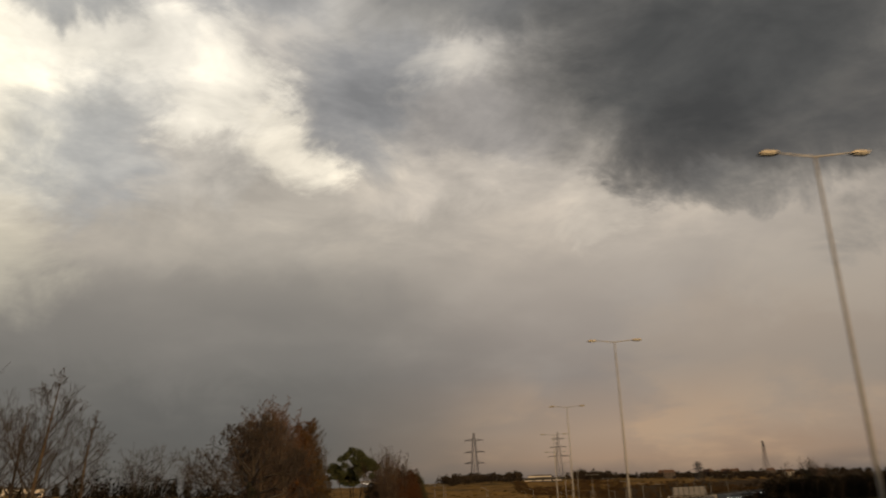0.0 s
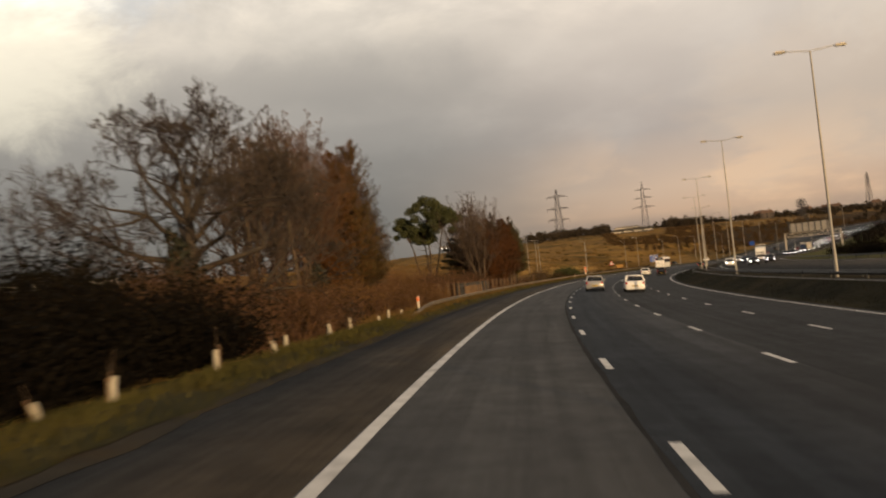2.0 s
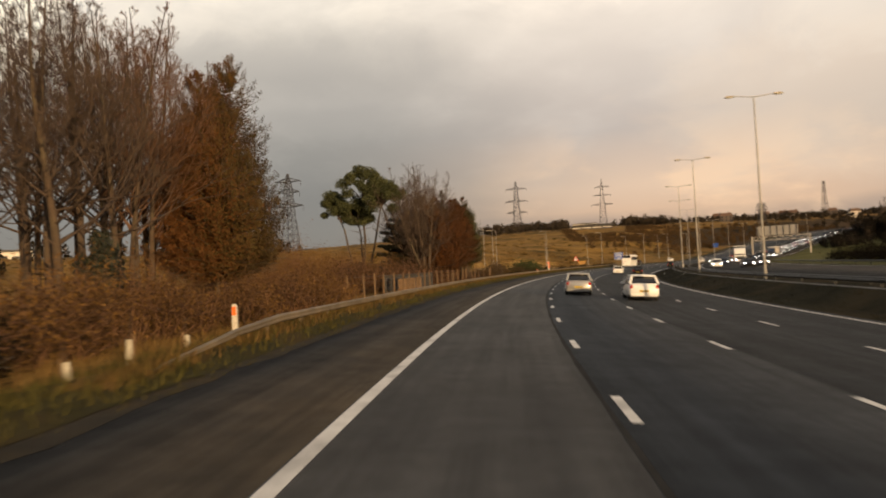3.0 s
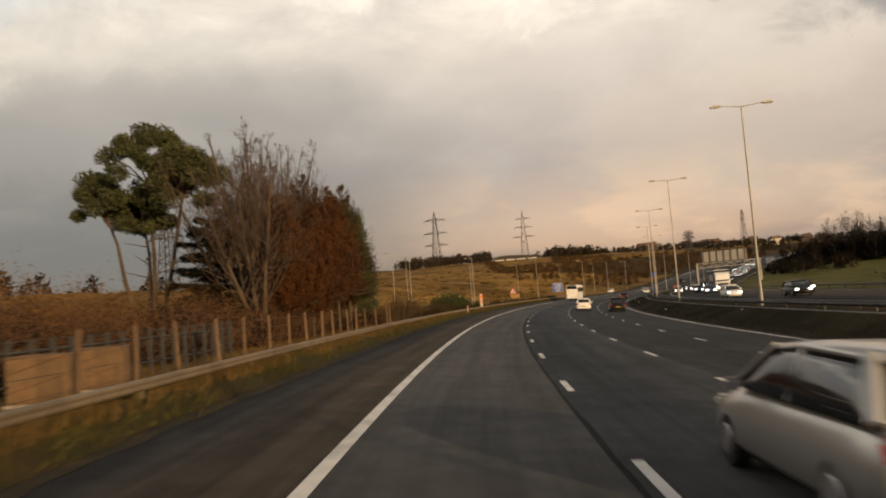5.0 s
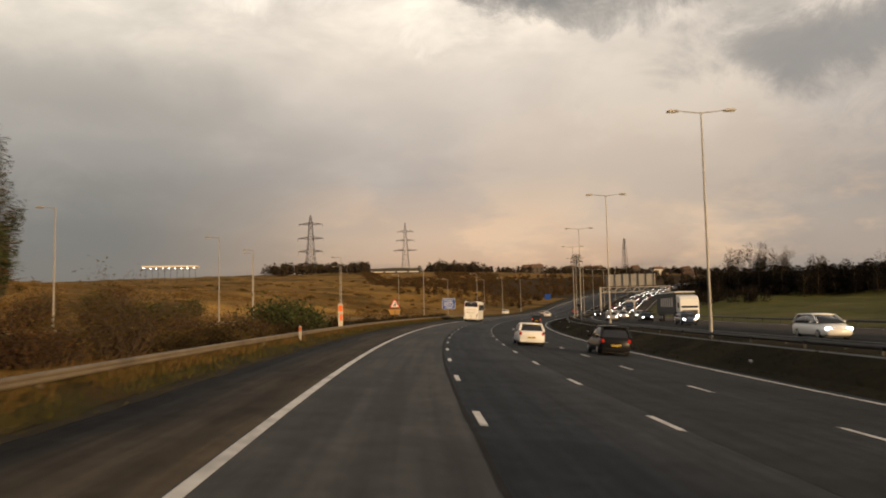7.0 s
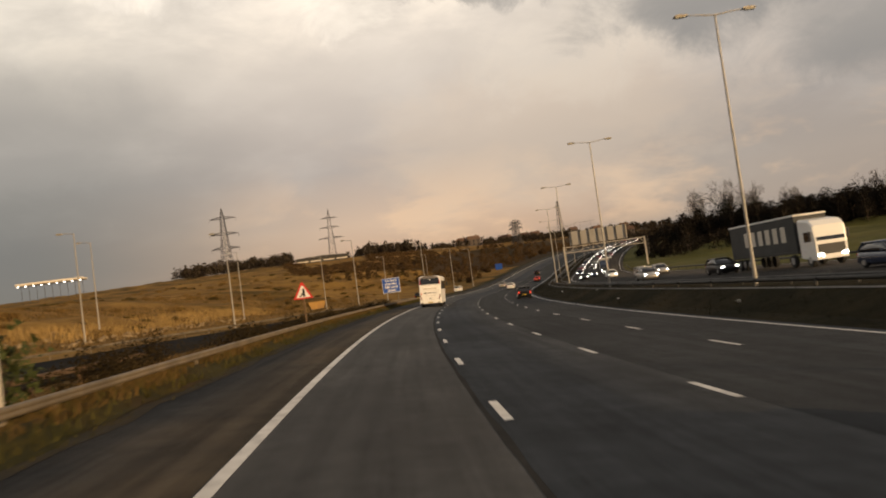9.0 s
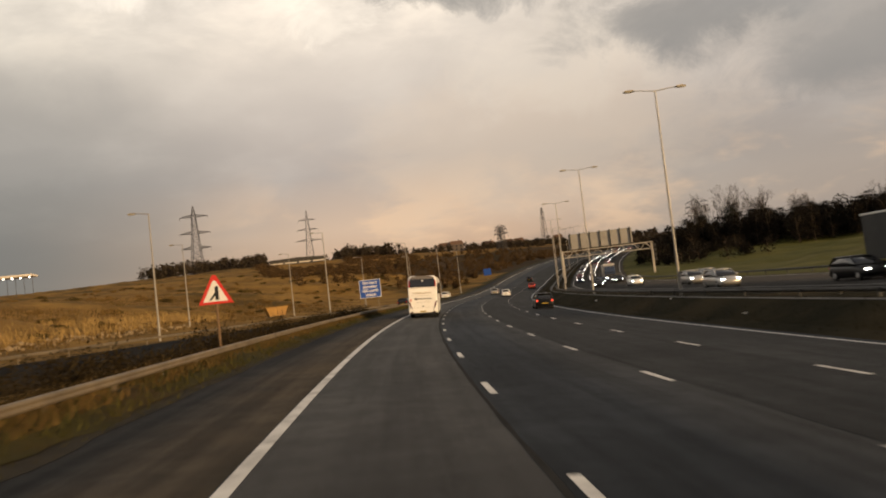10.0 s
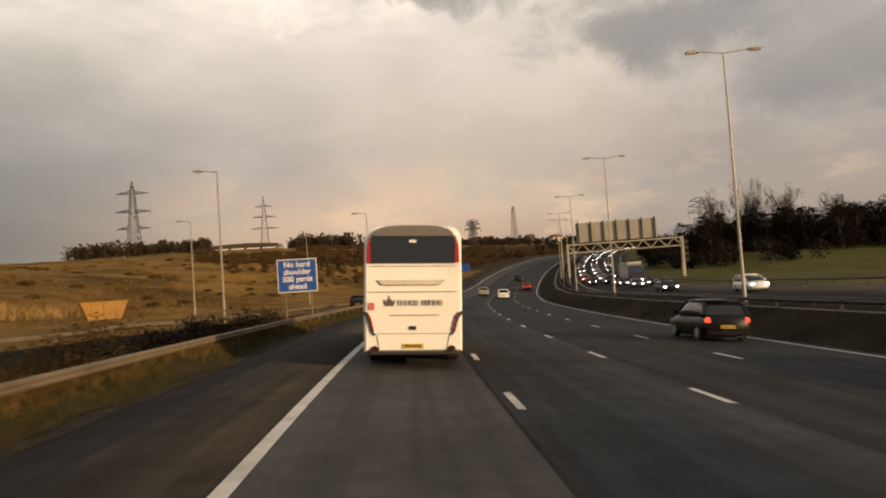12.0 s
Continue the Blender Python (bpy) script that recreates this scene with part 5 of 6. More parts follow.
for i in range(34):
    s = 14 + i * 2.15
    low = float(np.interp(s, [14, 50, 62, 85], [0.42, 0.5, 0.8, 1.0]))
    for o, w, h in ((-9.6 - rng.random() * 1.2, 3.4, 1.9 + rng.random() * 0.9), (-12.6 - rng.random() * 1.5, 3.8, 2.9 + rng.random() * 1.2)):
        # up to s 74 the near-black colour stands in for shade across the verge
        shrub(100 + i * 2, w, h * low, "dense roadside thicket bush in a shade-dark colour" if s < 74 or i % 4 == 1 else "tangled russet roadside bush", at(s + rng.random(), o), THICKET if s < 74 or i % 4 == 1 else BRAMBLE, 2600, 0.13 if s < 74 else 0.08, 60, wood=THICKET if s < 74 else TWIG_RED)
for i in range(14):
    shrub(200 + i, 4.6, (3.3 + rng.random() * 1.0) * (0.5 if i < 7 else 1.0), "thicket bush behind the verge in a shade-dark colour", at(20 + i * 4.8 + rng.random() * 2, -17 - rng.random() * 4), THICKET, 3400, 0.15, 70, wood=THICKET)
for i in range(24):
    s = 84 + i * 1.35 + rng.random()
    shrub(300 + i, 2.6 + rng.random(), (1.6 if s < 98 else 1.1) + rng.random() * 0.9, "russet bramble bush behind the verge", at(s, -9.9 - rng.random() * 3.4), BRAMBLE if i % 2 else GOLD_BRUSH, 1900, 0.085, 46, wood=TWIG_RED)
for i in range(20):
    s = 128 + i * 3.4 + rng.random()
    shrub(330 + i, 3.0 + rng.random() * 1.5, 2.2 + rng.random() * 2.2, "bare russet shrub behind the roadside fence", at(s, -15 - rng.random() * 9), GOLD_BRUSH, 2600, 0.085, 70, wood=TWIG_RED)
# mostly near-black, to paint the shade beneath the conifers
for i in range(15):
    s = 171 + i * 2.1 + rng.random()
    shrub(600 + i, 2.4 + rng.random(), 0.8 + rng.random() * 0.7, "low undergrowth beneath the conifers, darkened for their shade", at(s, -14.0 - rng.random() * 4.0), BRAMBLE if i % 3 == 0 else THICKET, 1500, 0.085, 50, wood=TWIG_RED)
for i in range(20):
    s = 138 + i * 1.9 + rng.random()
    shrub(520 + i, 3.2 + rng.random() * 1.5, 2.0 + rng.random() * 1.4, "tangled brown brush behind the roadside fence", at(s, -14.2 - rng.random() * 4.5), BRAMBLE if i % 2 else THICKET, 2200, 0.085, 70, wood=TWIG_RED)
for i in range(18):
    s = 140 + i * 2.2 + rng.random()
    shrub(550 + i, 4.0 + rng.random() * 2.0, 3.0 + rng.random() * 1.8, "tall golden-brown brush behind the verge", at(s, -23 - rng.random() * 10), GOLD_BRUSH, 2800, 0.11, 80, wood=TWIG_RED)
for i in range(13):
    s = 196 + i * 1.75 + rng.random()
    shrub(480 + i, 2.6 + rng.random() * 1.4, (2.3 if i in (2, 3, 7) else 0.9) + rng.random() * 0.8, "dull olive-brown shrub between slip road and verge", at(s, -10.4 - rng.random() * 5), BRAMBLE if i % 3 == 0 else OLIVE, 2400, 0.09, 70, wood=TWIG)
for i in range(16):
    s = 209 + i * 5.2 + rng.random() * 2
    shrub(360 + i, 3.5 + rng.random() * 2.5, 1.6 + rng.random() * 2.0, "olive and brown shrub on the grassy slope", at(s, -36 - rng.random() * 16), BRAMBLE if i % 3 else GREEN, 1300, 0.2, 46)
for i in range(27):
    s = 200 + i * 4.9 + rng.random() * 2
    shrub(380 + i, 2.4 + rng.random(), 0.8 + rng.random() * 0.5, "low dark scrub beside the slip road", at(s, -8.6 - rng.random() * (1.0 if s > 250 else 4.0)), SCRUB, 1300, 0.10, 30, wood=SCRUB)
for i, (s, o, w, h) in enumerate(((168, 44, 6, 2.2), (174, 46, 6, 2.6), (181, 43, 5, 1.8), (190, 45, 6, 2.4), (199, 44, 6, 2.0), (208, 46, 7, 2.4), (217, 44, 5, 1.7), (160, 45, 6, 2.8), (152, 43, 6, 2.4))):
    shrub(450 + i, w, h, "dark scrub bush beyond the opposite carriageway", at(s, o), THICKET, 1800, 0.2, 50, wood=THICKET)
for s, o, w, h in ((228.5, -12.4, 5, 2.2), (232, -11.8, 5, 2.5), (235.5, -11.4, 4, 2.0), (262, -36.5, 7, 2.6), (268, -38, 6, 2.2), (257, -38, 6, 2.3)):
    shrub(int(s), w, h, "broad olive-green shrub beside the slip road", at(s, o), GREEN, 3200, 0.22, 60)


def belt(name, seed, spots, h0, h1, label, leaf=WOODS, per=420, size=0.55, wide=0.30):
    """Far woods: many small crowns and stems in one mesh."""
    rng = np.random.default_rng(seed)
    segs, pts = [], []
    for x, y, k in spots:
        s, o = nearest([x], [y])
        z = float(land(s, o)[0])
        h = (h0 + (h1 - h0) * rng.random()) * k
        k_r = min(1.0, h / 8)
        segs.append(((x, y, z - 0.5), (x + rng.normal() * 0.4 * k_r, y, z + h * 0.8), 0.22 * k_r, 0.06 * k_r))
        for _ in range(5):
            a = z + h * (0.35 + 0.4 * rng.random())
            segs.append(((x, y, a), (x + rng.normal() * h * 0.16, y + rng.normal() * h * 0.16, a + h * 0.3), 0.07 * k_r, 0.02 * k_r))
        n = int(per * k)
        u, turn, rad = rng.random(n) * 2 - 1, rng.random(n) * 2 * math.pi, rng.random(n) ** 0.5
        rad = rad * np.where(u > 0, np.sqrt(1 - u * u), 1.0 + 0.12 * u)      # round above, standing full on the ground
        b = np.stack([np.cos(turn) * rad, np.sin(turn) * rad, u], 1)
        lump = 0.75 + 0.25 * np.sin(b[:, :1] * 5 + x) * np.cos(b[:, 2:] * 6 + y)
        pts.append(np.array([x, y, z + h * 0.52]) + b * lump * np.array([h * wide, h * wide, h * 0.52]))
    v1, f1 = tubes(segs, 4)
    v2, f2 = blades(rng, np.concatenate(pts), size, 1.1)
    root = thing(name, label, "woods", kind="stuff")
    part("trunks", mesh_of("trunks", v1, f1, [BARK]), BARK, root)
    part("crowns", mesh_of("crowns", v2, f2, [leaf]), leaf, root)
    return root


spots = []
for i in range(190):
    t = 0.14 + 0.86 * rng.random()
    spots.append((212 + 110 * t + rng.normal() * 6 + 12 * rng.random(), 462 - 118 * t + rng.normal() * 6 + 16 * rng.random(), 0.72 + 0.14 * rng.random()))
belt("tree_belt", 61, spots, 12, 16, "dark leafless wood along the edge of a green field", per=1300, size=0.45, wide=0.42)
# low growth added in front, its near-black colour giving a shaded foot
belt("tree_belt", 74, [(x - 3.0, y - 3.0, k) for x, y, k in spots], 5, 7, "low growth added to darken the foot of a wood", per=420, size=0.42, wide=0.75)
for i, (x, y, h) in enumerate(((247, 462, 21), (255, 456, 23), (263, 447, 20), (273, 436, 17), (259, 460, 18), (300, 402, 20), (306, 392, 22), (316, 380, 21), (322, 372, 20), (290, 416, 17))):
    s, o = nearest([x], [y])
    bare_tree(400 + i, h, "bare tree rising above a dark wood", Matrix.Translation((x, y, float(land(s, o)[0]))), 4, 0.45, 0.24, 0.3, stems=3, wide=0.8, ivy=0.9 if i < 4 else 0.35, twig=LIMB, bark=LIMB_BARK, thin=0.03, ivy_size=2.6)
# woods on the crest and along the far ridges
spots = [(64 + 150 * rng.random(), 690 + 120 * rng.random(), 0.5 + 0.3 * rng.random()) for _ in range(330)]
spots = [(x, y, k) for x, y, k in spots if not 0.168 < (x - 20) / (y - 40) < 0.24]
belt("far_trees", 62, spots, 9, 13, "dark line of trees on the crest of the hill", leaf=HAZY_WOODS, per=150, size=1.1, wide=0.5)
spots = [(210 + 430 * rng.random(), 760 + 420 * rng.random(), 0.45 + 0.3 * rng.random()) for _ in range(520)]
belt("far_trees", 63, spots, 7, 11, "scattered dark woods on the far ridge", leaf=HAZY_WOODS, per=110, size=1.5, wide=0.55)
spots = [(330 + 500 * rng.random(), 560 + 380 * rng.random(), 0.45 + 0.3 * rng.random()) for _ in range(420)]
belt("far_trees", 64, spots, 6, 10, "scattered dark woods beyond the motorway", leaf=HAZY_WOODS, per=110, size=1.5, wide=0.55)
spots = [(-260 + 200 * rng.random(), 120 + 500 * rng.random(), 0.6 + 0.5 * rng.random()) for _ in range(120)]
belt("far_trees", 65, spots, 7, 11, "distant dark hedges and trees across flat land", per=130, size=1.0)

spots = []
for _ in range(420):
    x, y = line(205 + 330 * rng.random(), -40 - 110 * rng.random() ** 1.3)
    spots.append((float(x), float(y), 0.5 + 0.8 * rng.random()))
belt("hill_scrub", 67, spots[:260], 0.35, 0.9, "low brown scrub scattered over the hill", DEAD, 260, 0.24, 2.4)
belt("hill_scrub", 68, spots[260:], 0.4, 1.0, "low olive scrub scattered over the hill", OLIVE, 220, 0.26, 2.2)
spots = []
while len(spots) < 420:
    az, d = radians(9 + 13 * rng.random()), 250 + 150 * rng.random()
    if d < 320 or not 0.185 < az < 0.28:
        spots.append((57 + math.tan(az) * d, 278 + d, 0.6 + 0.6 * rng.random()))
belt("hill_scrub", 69, spots, 1.0, 2.6, "brown bare scrub below the crest of the hill", BRAMBLE_FAR, 130, 0.45, 1.5)
spots = []
for _ in range(300):
    x, y = line(478 + 300 * rng.random(), -15 - 62 * rng.random() ** 1.2)
    spots.append((float(x), float(y), 0.5 + 0.6 * rng.random()))
belt("hill_scrub", 72, spots, 2.0, 5.0, "dark brown leafless scrub on the bank above the motorway", BRAMBLE_FAR, 150, 0.55, 0.7)
spots = []
for _ in range(240):
    x, y = line(470 + 320 * rng.random(), 42 + 34 * rng.random() ** 1.3)
    spots.append((float(x), float(y), 0.5 + 0.6 * rng.random()))
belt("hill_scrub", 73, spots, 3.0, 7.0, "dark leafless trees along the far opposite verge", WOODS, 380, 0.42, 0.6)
# an unseen tall wood, added behind to block sun from the first stretch
spots = [(2 + 64 * rng.random(), -84 + 22 * rng.random(), 1.0) for _ in range(74)]
belt("roadside_wood", 66, spots, 17, 20, "tall dense dark wood behind, added unseen to shade the road", per=900, size=1.1)


def tufts(name, seed, n, s0, s1, o0, o1, h, material, label, lift=0.0):
    rng = np.random.default_rng(seed)
    s = s0 + (s1 - s0) * rng.random(n)
    lo = np.array([o0(v) for v in s]) if callable(o0) else o0
    o = lo + (o1 - lo) * rng.random(n)
    keep = np.sin(s * 0.9) * np.sin(o * 2.1 + s * 0.23) + rng.normal(size=n) * 0.5 > -0.35
    s, o = s[keep], o[keep]
    x, y = line(s, o)
    z = land(s, o) + lift * np.interp(-o, [5.3, 5.62, 5.85, 6.08, 6.4, 6.9, 7.6, 8.6, 9.4], [0, 0.04, 0.17, 0.29, 0.30, 0.24, 0.14, 0.05, 0.0]) * (0.35 + 0.65 * hump(s, 82, 100) * (1 - 0.75 * hump(s, 316, 330)))
    n = len(s)
    base = np.stack([x, y, z - 0.02], 1)
    a = rng.random(n) * math.pi
    e = np.stack([np.cos(a), np.sin(a), np.zeros(n)], 1) * (0.008 + 0.014 * rng.random(n))[:, None] * (1 + 2.0 * (h > 0.5))
    tip = base + rng.normal(size=(n, 3)) * h * 0.35
    tip[:, 2] = base[:, 2] + h * (0.5 + 0.9 * rng.random(n))
    v = np.stack([base - e, base + e, tip], 1).reshape(-1, 3)
    ob = new(name, mesh_of(name, v, np.arange(3 * n).reshape(-1, 3), [material]))
    return tagged(ob, label, "grass", kind="stuff")


tufts("grass", 71, 110000, 20, 360, -8.2, -5.45, 0.20, BLADES, "short olive verge grass beside the hard shoulder", 1.0)
tufts("grass", 76, 9000, 60, 360, -5.6, -5.05, 0.09, BLADES, "sparse low weeds along the edge of the hard shoulder")
tufts("grass", 75, 46000, 84, 330, -6.7, -5.85, 0.22, STRAW, "longer tan grass round the foot of the crash barrier", 1.0)
tufts("grass", 72, 40000, 85, 360, -12, -6.5, 0.34, STRAW, "long straw-coloured grass behind the crash barrier", 1.0)
tufts("grass", 73, 60000, 200, 430, -110, -34, 0.6, STRAW, "rough straw-coloured grass on the slope")
tufts("reeds", 77, 9000, 296, 372, -51, -39, 0.95, REED, "pale straw-coloured reeds at the foot of the hill")
tufts("grass", 74, 16000, 0, 420, 13.7, 17.4, 0.16, MEDIAN, "dark rough grass in the central reserve")


# ---- signs ----
def spot(x, y, dz=0.0, heading=0.0):
    """A pose on the land at x, y, facing a compass heading."""
    s, o = nearest([x], [y])
    return Matrix.Translation((x, y, float(land(s, o)[0]) + dz)) @ Matrix.Rotation(-radians(heading), 4, "Z")


def outline(pts, depth, y=0.0):
    return prism(pts, y, y + depth)


def warning_sign(place):
    root = thing("warning_sign", "red-edged triangular warning sign with a black merging-road symbol", "road sign", m=place)
    part("post", rod((0, 0.06, -0.4), (0, 0.06, 3.1), 0.055, 0.055, 10), WOOD, root, "brown post")

    def tri(r, z0):
        return [(-r * 0.866, z0 - r * 0.5), (r * 0.866, z0 - r * 0.5), (r * 0.09, z0 + r * 0.95), (-r * 0.09, z0 + r * 0.95)]
    zc = 2.62
    part("rim", outline(tri(0.80, zc), 0.025), SIGN_RED, root, "red triangular border")
    part("face", outline(tri(0.58, zc - 0.012), 0.02, -0.008), SIGN_WHITE, root, "white centre")
    part("symbol", outline([(0.0, zc - 0.24), (0.14, zc - 0.24), (0.14, zc + 0.26), (0.09, zc + 0.32), (0.04, zc + 0.32), (0.0, zc + 0.26)], 0.012, -0.016), DARK_INK, root, "black main road")
    part("symbol", outline([(-0.26, zc - 0.24), (-0.16, zc - 0.24), (-0.002, zc - 0.06), (-0.002, zc + 0.08)], 0.012, -0.016), DARK_INK, root, "black joining road")
    return root


warning_sign(at(270.3, -7.62))


def text_mesh(words, size, x, z, y, parent, material):
    cu = bpy.data.curves.new("lettering", "FONT")
    cu.body, cu.size, cu.align_x, cu.align_y, cu.extrude, cu.offset = words, size, "CENTER", "CENTER", 0.004, size * 0.022
    ob = new("lettering", cu)
    dg = bpy.context.evaluated_depsgraph_get()
    me = bpy.data.meshes.new_from_object(ob.evaluated_get(dg))
    bpy.data.objects.remove(ob)
    bpy.data.curves.remove(cu)
    me.materials.clear()
    t = part("lettering", me, material, parent, "white letters")
    t.matrix_local = Matrix.Translation((x, y, z)) @ Matrix.Rotation(math.pi / 2, 4, "X")
    return t


def blue_sign(place):
    root = thing("motorway_sign", "blue motorway sign with white border and white words", "road sign", m=place)
    W, H, z0 = 2.9, 2.45, 2.15
    for x in (-0.95, 0.95):
        part("post", rod((x, 0.12, -0.4), (x, 0.12, z0 + H - 0.1), 0.06, 0.06, 10), STEEL, root, "grey steel post")
    b = bmesh.new()
    box(W, 0.05, H, 0, 0.03, z0, 0.0, b)
    part("border", b, SIGN_WHITE, root, "white border")
    f = bmesh.new()
    box(W - 0.13, 0.02, H - 0.13, 0, -0.002, z0 + 0.065, 0.0, f)
    face = part("face", f, SIGN_BLUE, root, "blue panel")
    for i, words in enumerate(("No hard", "shoulder", "500 yards", "ahead")):
        text_mesh(words, 0.56, 0, z0 + H - 0.42 - i * 0.54, -0.016, root, SIGN_WHITE)
    return root


blue_sign(at(343.6, -9.6, 0.0, 6))
# a plain blue sign far off, seen small
fs_ = thing("road_sign", "small distant blue road sign on a post", "road sign", m=at(505, -8.5))
b = bmesh.new()
box(2.6, 0.06, 2.2, 0, 0, 2.0, 0.02, b)
part("face", b, SIGN_BLUE, fs_)
part("post", rod((0, 0.1, -0.3), (0, 0.1, 3.5), 0.07, 0.07, 8), STEEL, fs_)


def gantry(place, x0, x1):
    root = thing("sign_gantry", "pale steel lattice gantry carrying the ribbed back of a large sign", "gantry", m=place)
    zb, zt = 6.6, 8.3
    for x in (x0, x1):
        for y in (-0.7, 0.7):
            b = bmesh.new()
            box(0.42, 0.36, zt + 0.6 - 0.0, x, y, -0.4, 0.03, b)
            part("leg", b, GANTRY, root, "pale square leg")
    lat = bmesh.new()
    n = 15
    for y in (-0.7, 0.7):
        for z in (zb, zt):
            box(x1 - x0, 0.18, 0.2, (x0 + x1) / 2, y, z - 0.1, 0.0, lat)
        for k in range(n):
            a, b2 = x0 + (x1 - x0) * k / n, x0 + (x1 - x0) * (k + 1) / n
            rod((a, y, zb if k % 2 else zt), (b2, y, zt if k % 2 else zb), 0.06, 0.06, 5, lat, False)
    for k in range(n + 1):
        a = x0 + (x1 - x0) * k / n
        rod((a, -0.7, zt), (a, 0.7, zt), 0.05, 0.05, 5, lat, False)
    part("lattice_beam", lat, GANTRY, root, "pale zigzag lattice beam")
    deck = bmesh.new()
    box(x1 - x0 - 1, 1.1, 0.08, (x0 + x1) / 2, 0, zb - 0.1, 0, deck)
    part("walkway", deck, STEEL, root)
    p0, p1 = 22.0, 38.9
    sg = bmesh.new()
    box(p1 - p0, 0.12, 4.1, (p0 + p1) / 2, 0.9, 8.75, 0.02, sg)
    panel_ob = part("sign_panel", sg, SIGN_BACK, root, "plain grey back of a wide sign")
    for k in range(7):
        r = bmesh.new()
        box(0.26, 0.34, 5.2, p0 + 0.5 + (p1 - p0 - 1) * k / 6, 0.7, 7.9, 0.0, r)
        part("rib", r, STEEL_DARK, root, "dark upright rib")
    for k in range(4):
        bx = bmesh.new()
        box(0.9, 0.5, 0.8, x1 + 0.6, -0.2, 3.2 + 1.25 * k, 0.04, bx)
        part("signal_box", bx, STEEL_DARK, root, "dark cabinet on the leg")
    return root


x, y = line(454, 0)
gantry(Matrix.Translation((x, y, 0.9)) @ Matrix.Rotation(-float(np.interp(454, SS, PSI)), 4, "Z"), 20.0, 43.6)


# ---- pylons ----
def pylon(x, y, top, heading, label, arms=((0.60, 7.2), (0.77, 5.6), (0.90, 6.4)), base=3.4, bulk=1.0):
    place = spot(x, y, -0.5, heading)
    h = top - place.translation.z
    root = thing("pylon", label, "pylon", "electricity pylons", m=place)
    lat = bmesh.new()

    def half(t):
        return 0.25 + (base - 1.1) * (1 - t) ** 1.35 + 0.85 * min(1.0, (1 - t) * 7)
    n = 13
    lv = [1 - (1 - k / n) ** 1.15 for k in range(n + 1)]
    for a, b in zip(lv, lv[1:]):
        wa, wb = half(a), half(b)
        for sx, sy in ((1, 1), (1, -1), (-1, 1), (-1, -1)):
            rod((sx * wa, sy * wa, a * h), (sx * wb, sy * wb, b * h), 0.18 * bulk, 0.16 * bulk, 4, lat, False)
        for ax in range(4):
            c = [(1, 1), (-1, 1), (-1, -1), (1, -1)]
            p, q = c[ax], c[(ax + 1) % 4]
            rod((p[0] * wa, p[1] * wa, a * h), (q[0] * wb, q[1] * wb, b * h), 0.085 * bulk, 0.085 * bulk, 4, lat, False)
            rod((q[0] * wa, q[1] * wa, a * h), (p[0] * wb, p[1] * wb, b * h), 0.085 * bulk, 0.085 * bulk, 4, lat, False)
            rod((p[0] * wb, p[1] * wb, b * h), (q[0] * wb, q[1] * wb, b * h), 0.085 * bulk, 0.085 * bulk, 4, lat, False)
    part("tower", lat, PYLON, root, "tapering steel lattice tower")
    for t, w2 in arms:
        for sx in (-1, 1):
            am = bmesh.new()
            z, w0 = t * h, half(t)
            for sy in (-1, 1):
                rod((sx * w0, sy * w0, z), (sx * w2, 0, z + 0.3), 0.20 * bulk, 0.15 * bulk, 4, am, False)
                rod((sx * w0, sy * w0, z + 1.7), (sx * w2, 0, z + 0.3), 0.17 * bulk, 0.13 * bulk, 4, am, False)
            for k in range(1, 4):
                f = k / 4
                rod((sx * (w0 + (w2 - w0) * f), 0, z + 0.1), (sx * (w0 + (w2 - w0) * f), 0, z + 1.7 * (1 - f) + 0.3), 0.07 * bulk, 0.07 * bulk, 4, am, False)
            rod((sx * w2, 0, z + 0.3), (sx * w2, 0, z - 1.9), 0.10 * bulk, 0.10 * bulk, 5, am, False)
            part("cross_arm", am, PYLON, root, "lattice cross-arm")
    return root


pylon(103, 801, 82.3, 20, "grey lattice electricity pylon on the hill crest", arms=((0.38, 10.2), (0.60, 10.6), (0.84, 9.8)), base=4.4)
pylon(262, 1112, 114, 20, "grey lattice electricity pylon beyond the hill", arms=((0.50, 15.0), (0.68, 12.0), (0.84, 9.8)), base=5.8)
pylon(294, 707, 43, 70, "dark lattice tower on the far ridge", arms=((0.70, 6.5), (0.85, 6.0), (0.96, 5.0)))
pylon(501, 989, 85, 80, "slim far electricity pylon in the haze", arms=((0.72, 3.0), (0.85, 2.6), (0.95, 2.0)), base=3.4)
pylon(285, 504, 30.5, 60, "electricity pylon behind a dark wood", arms=((0.70, 5.6), (0.82, 5.4), (0.93, 5.0)), base=2.6, bulk=0.45)
pylon(-52, 430, 50, 20, "far electricity pylon across flat land")

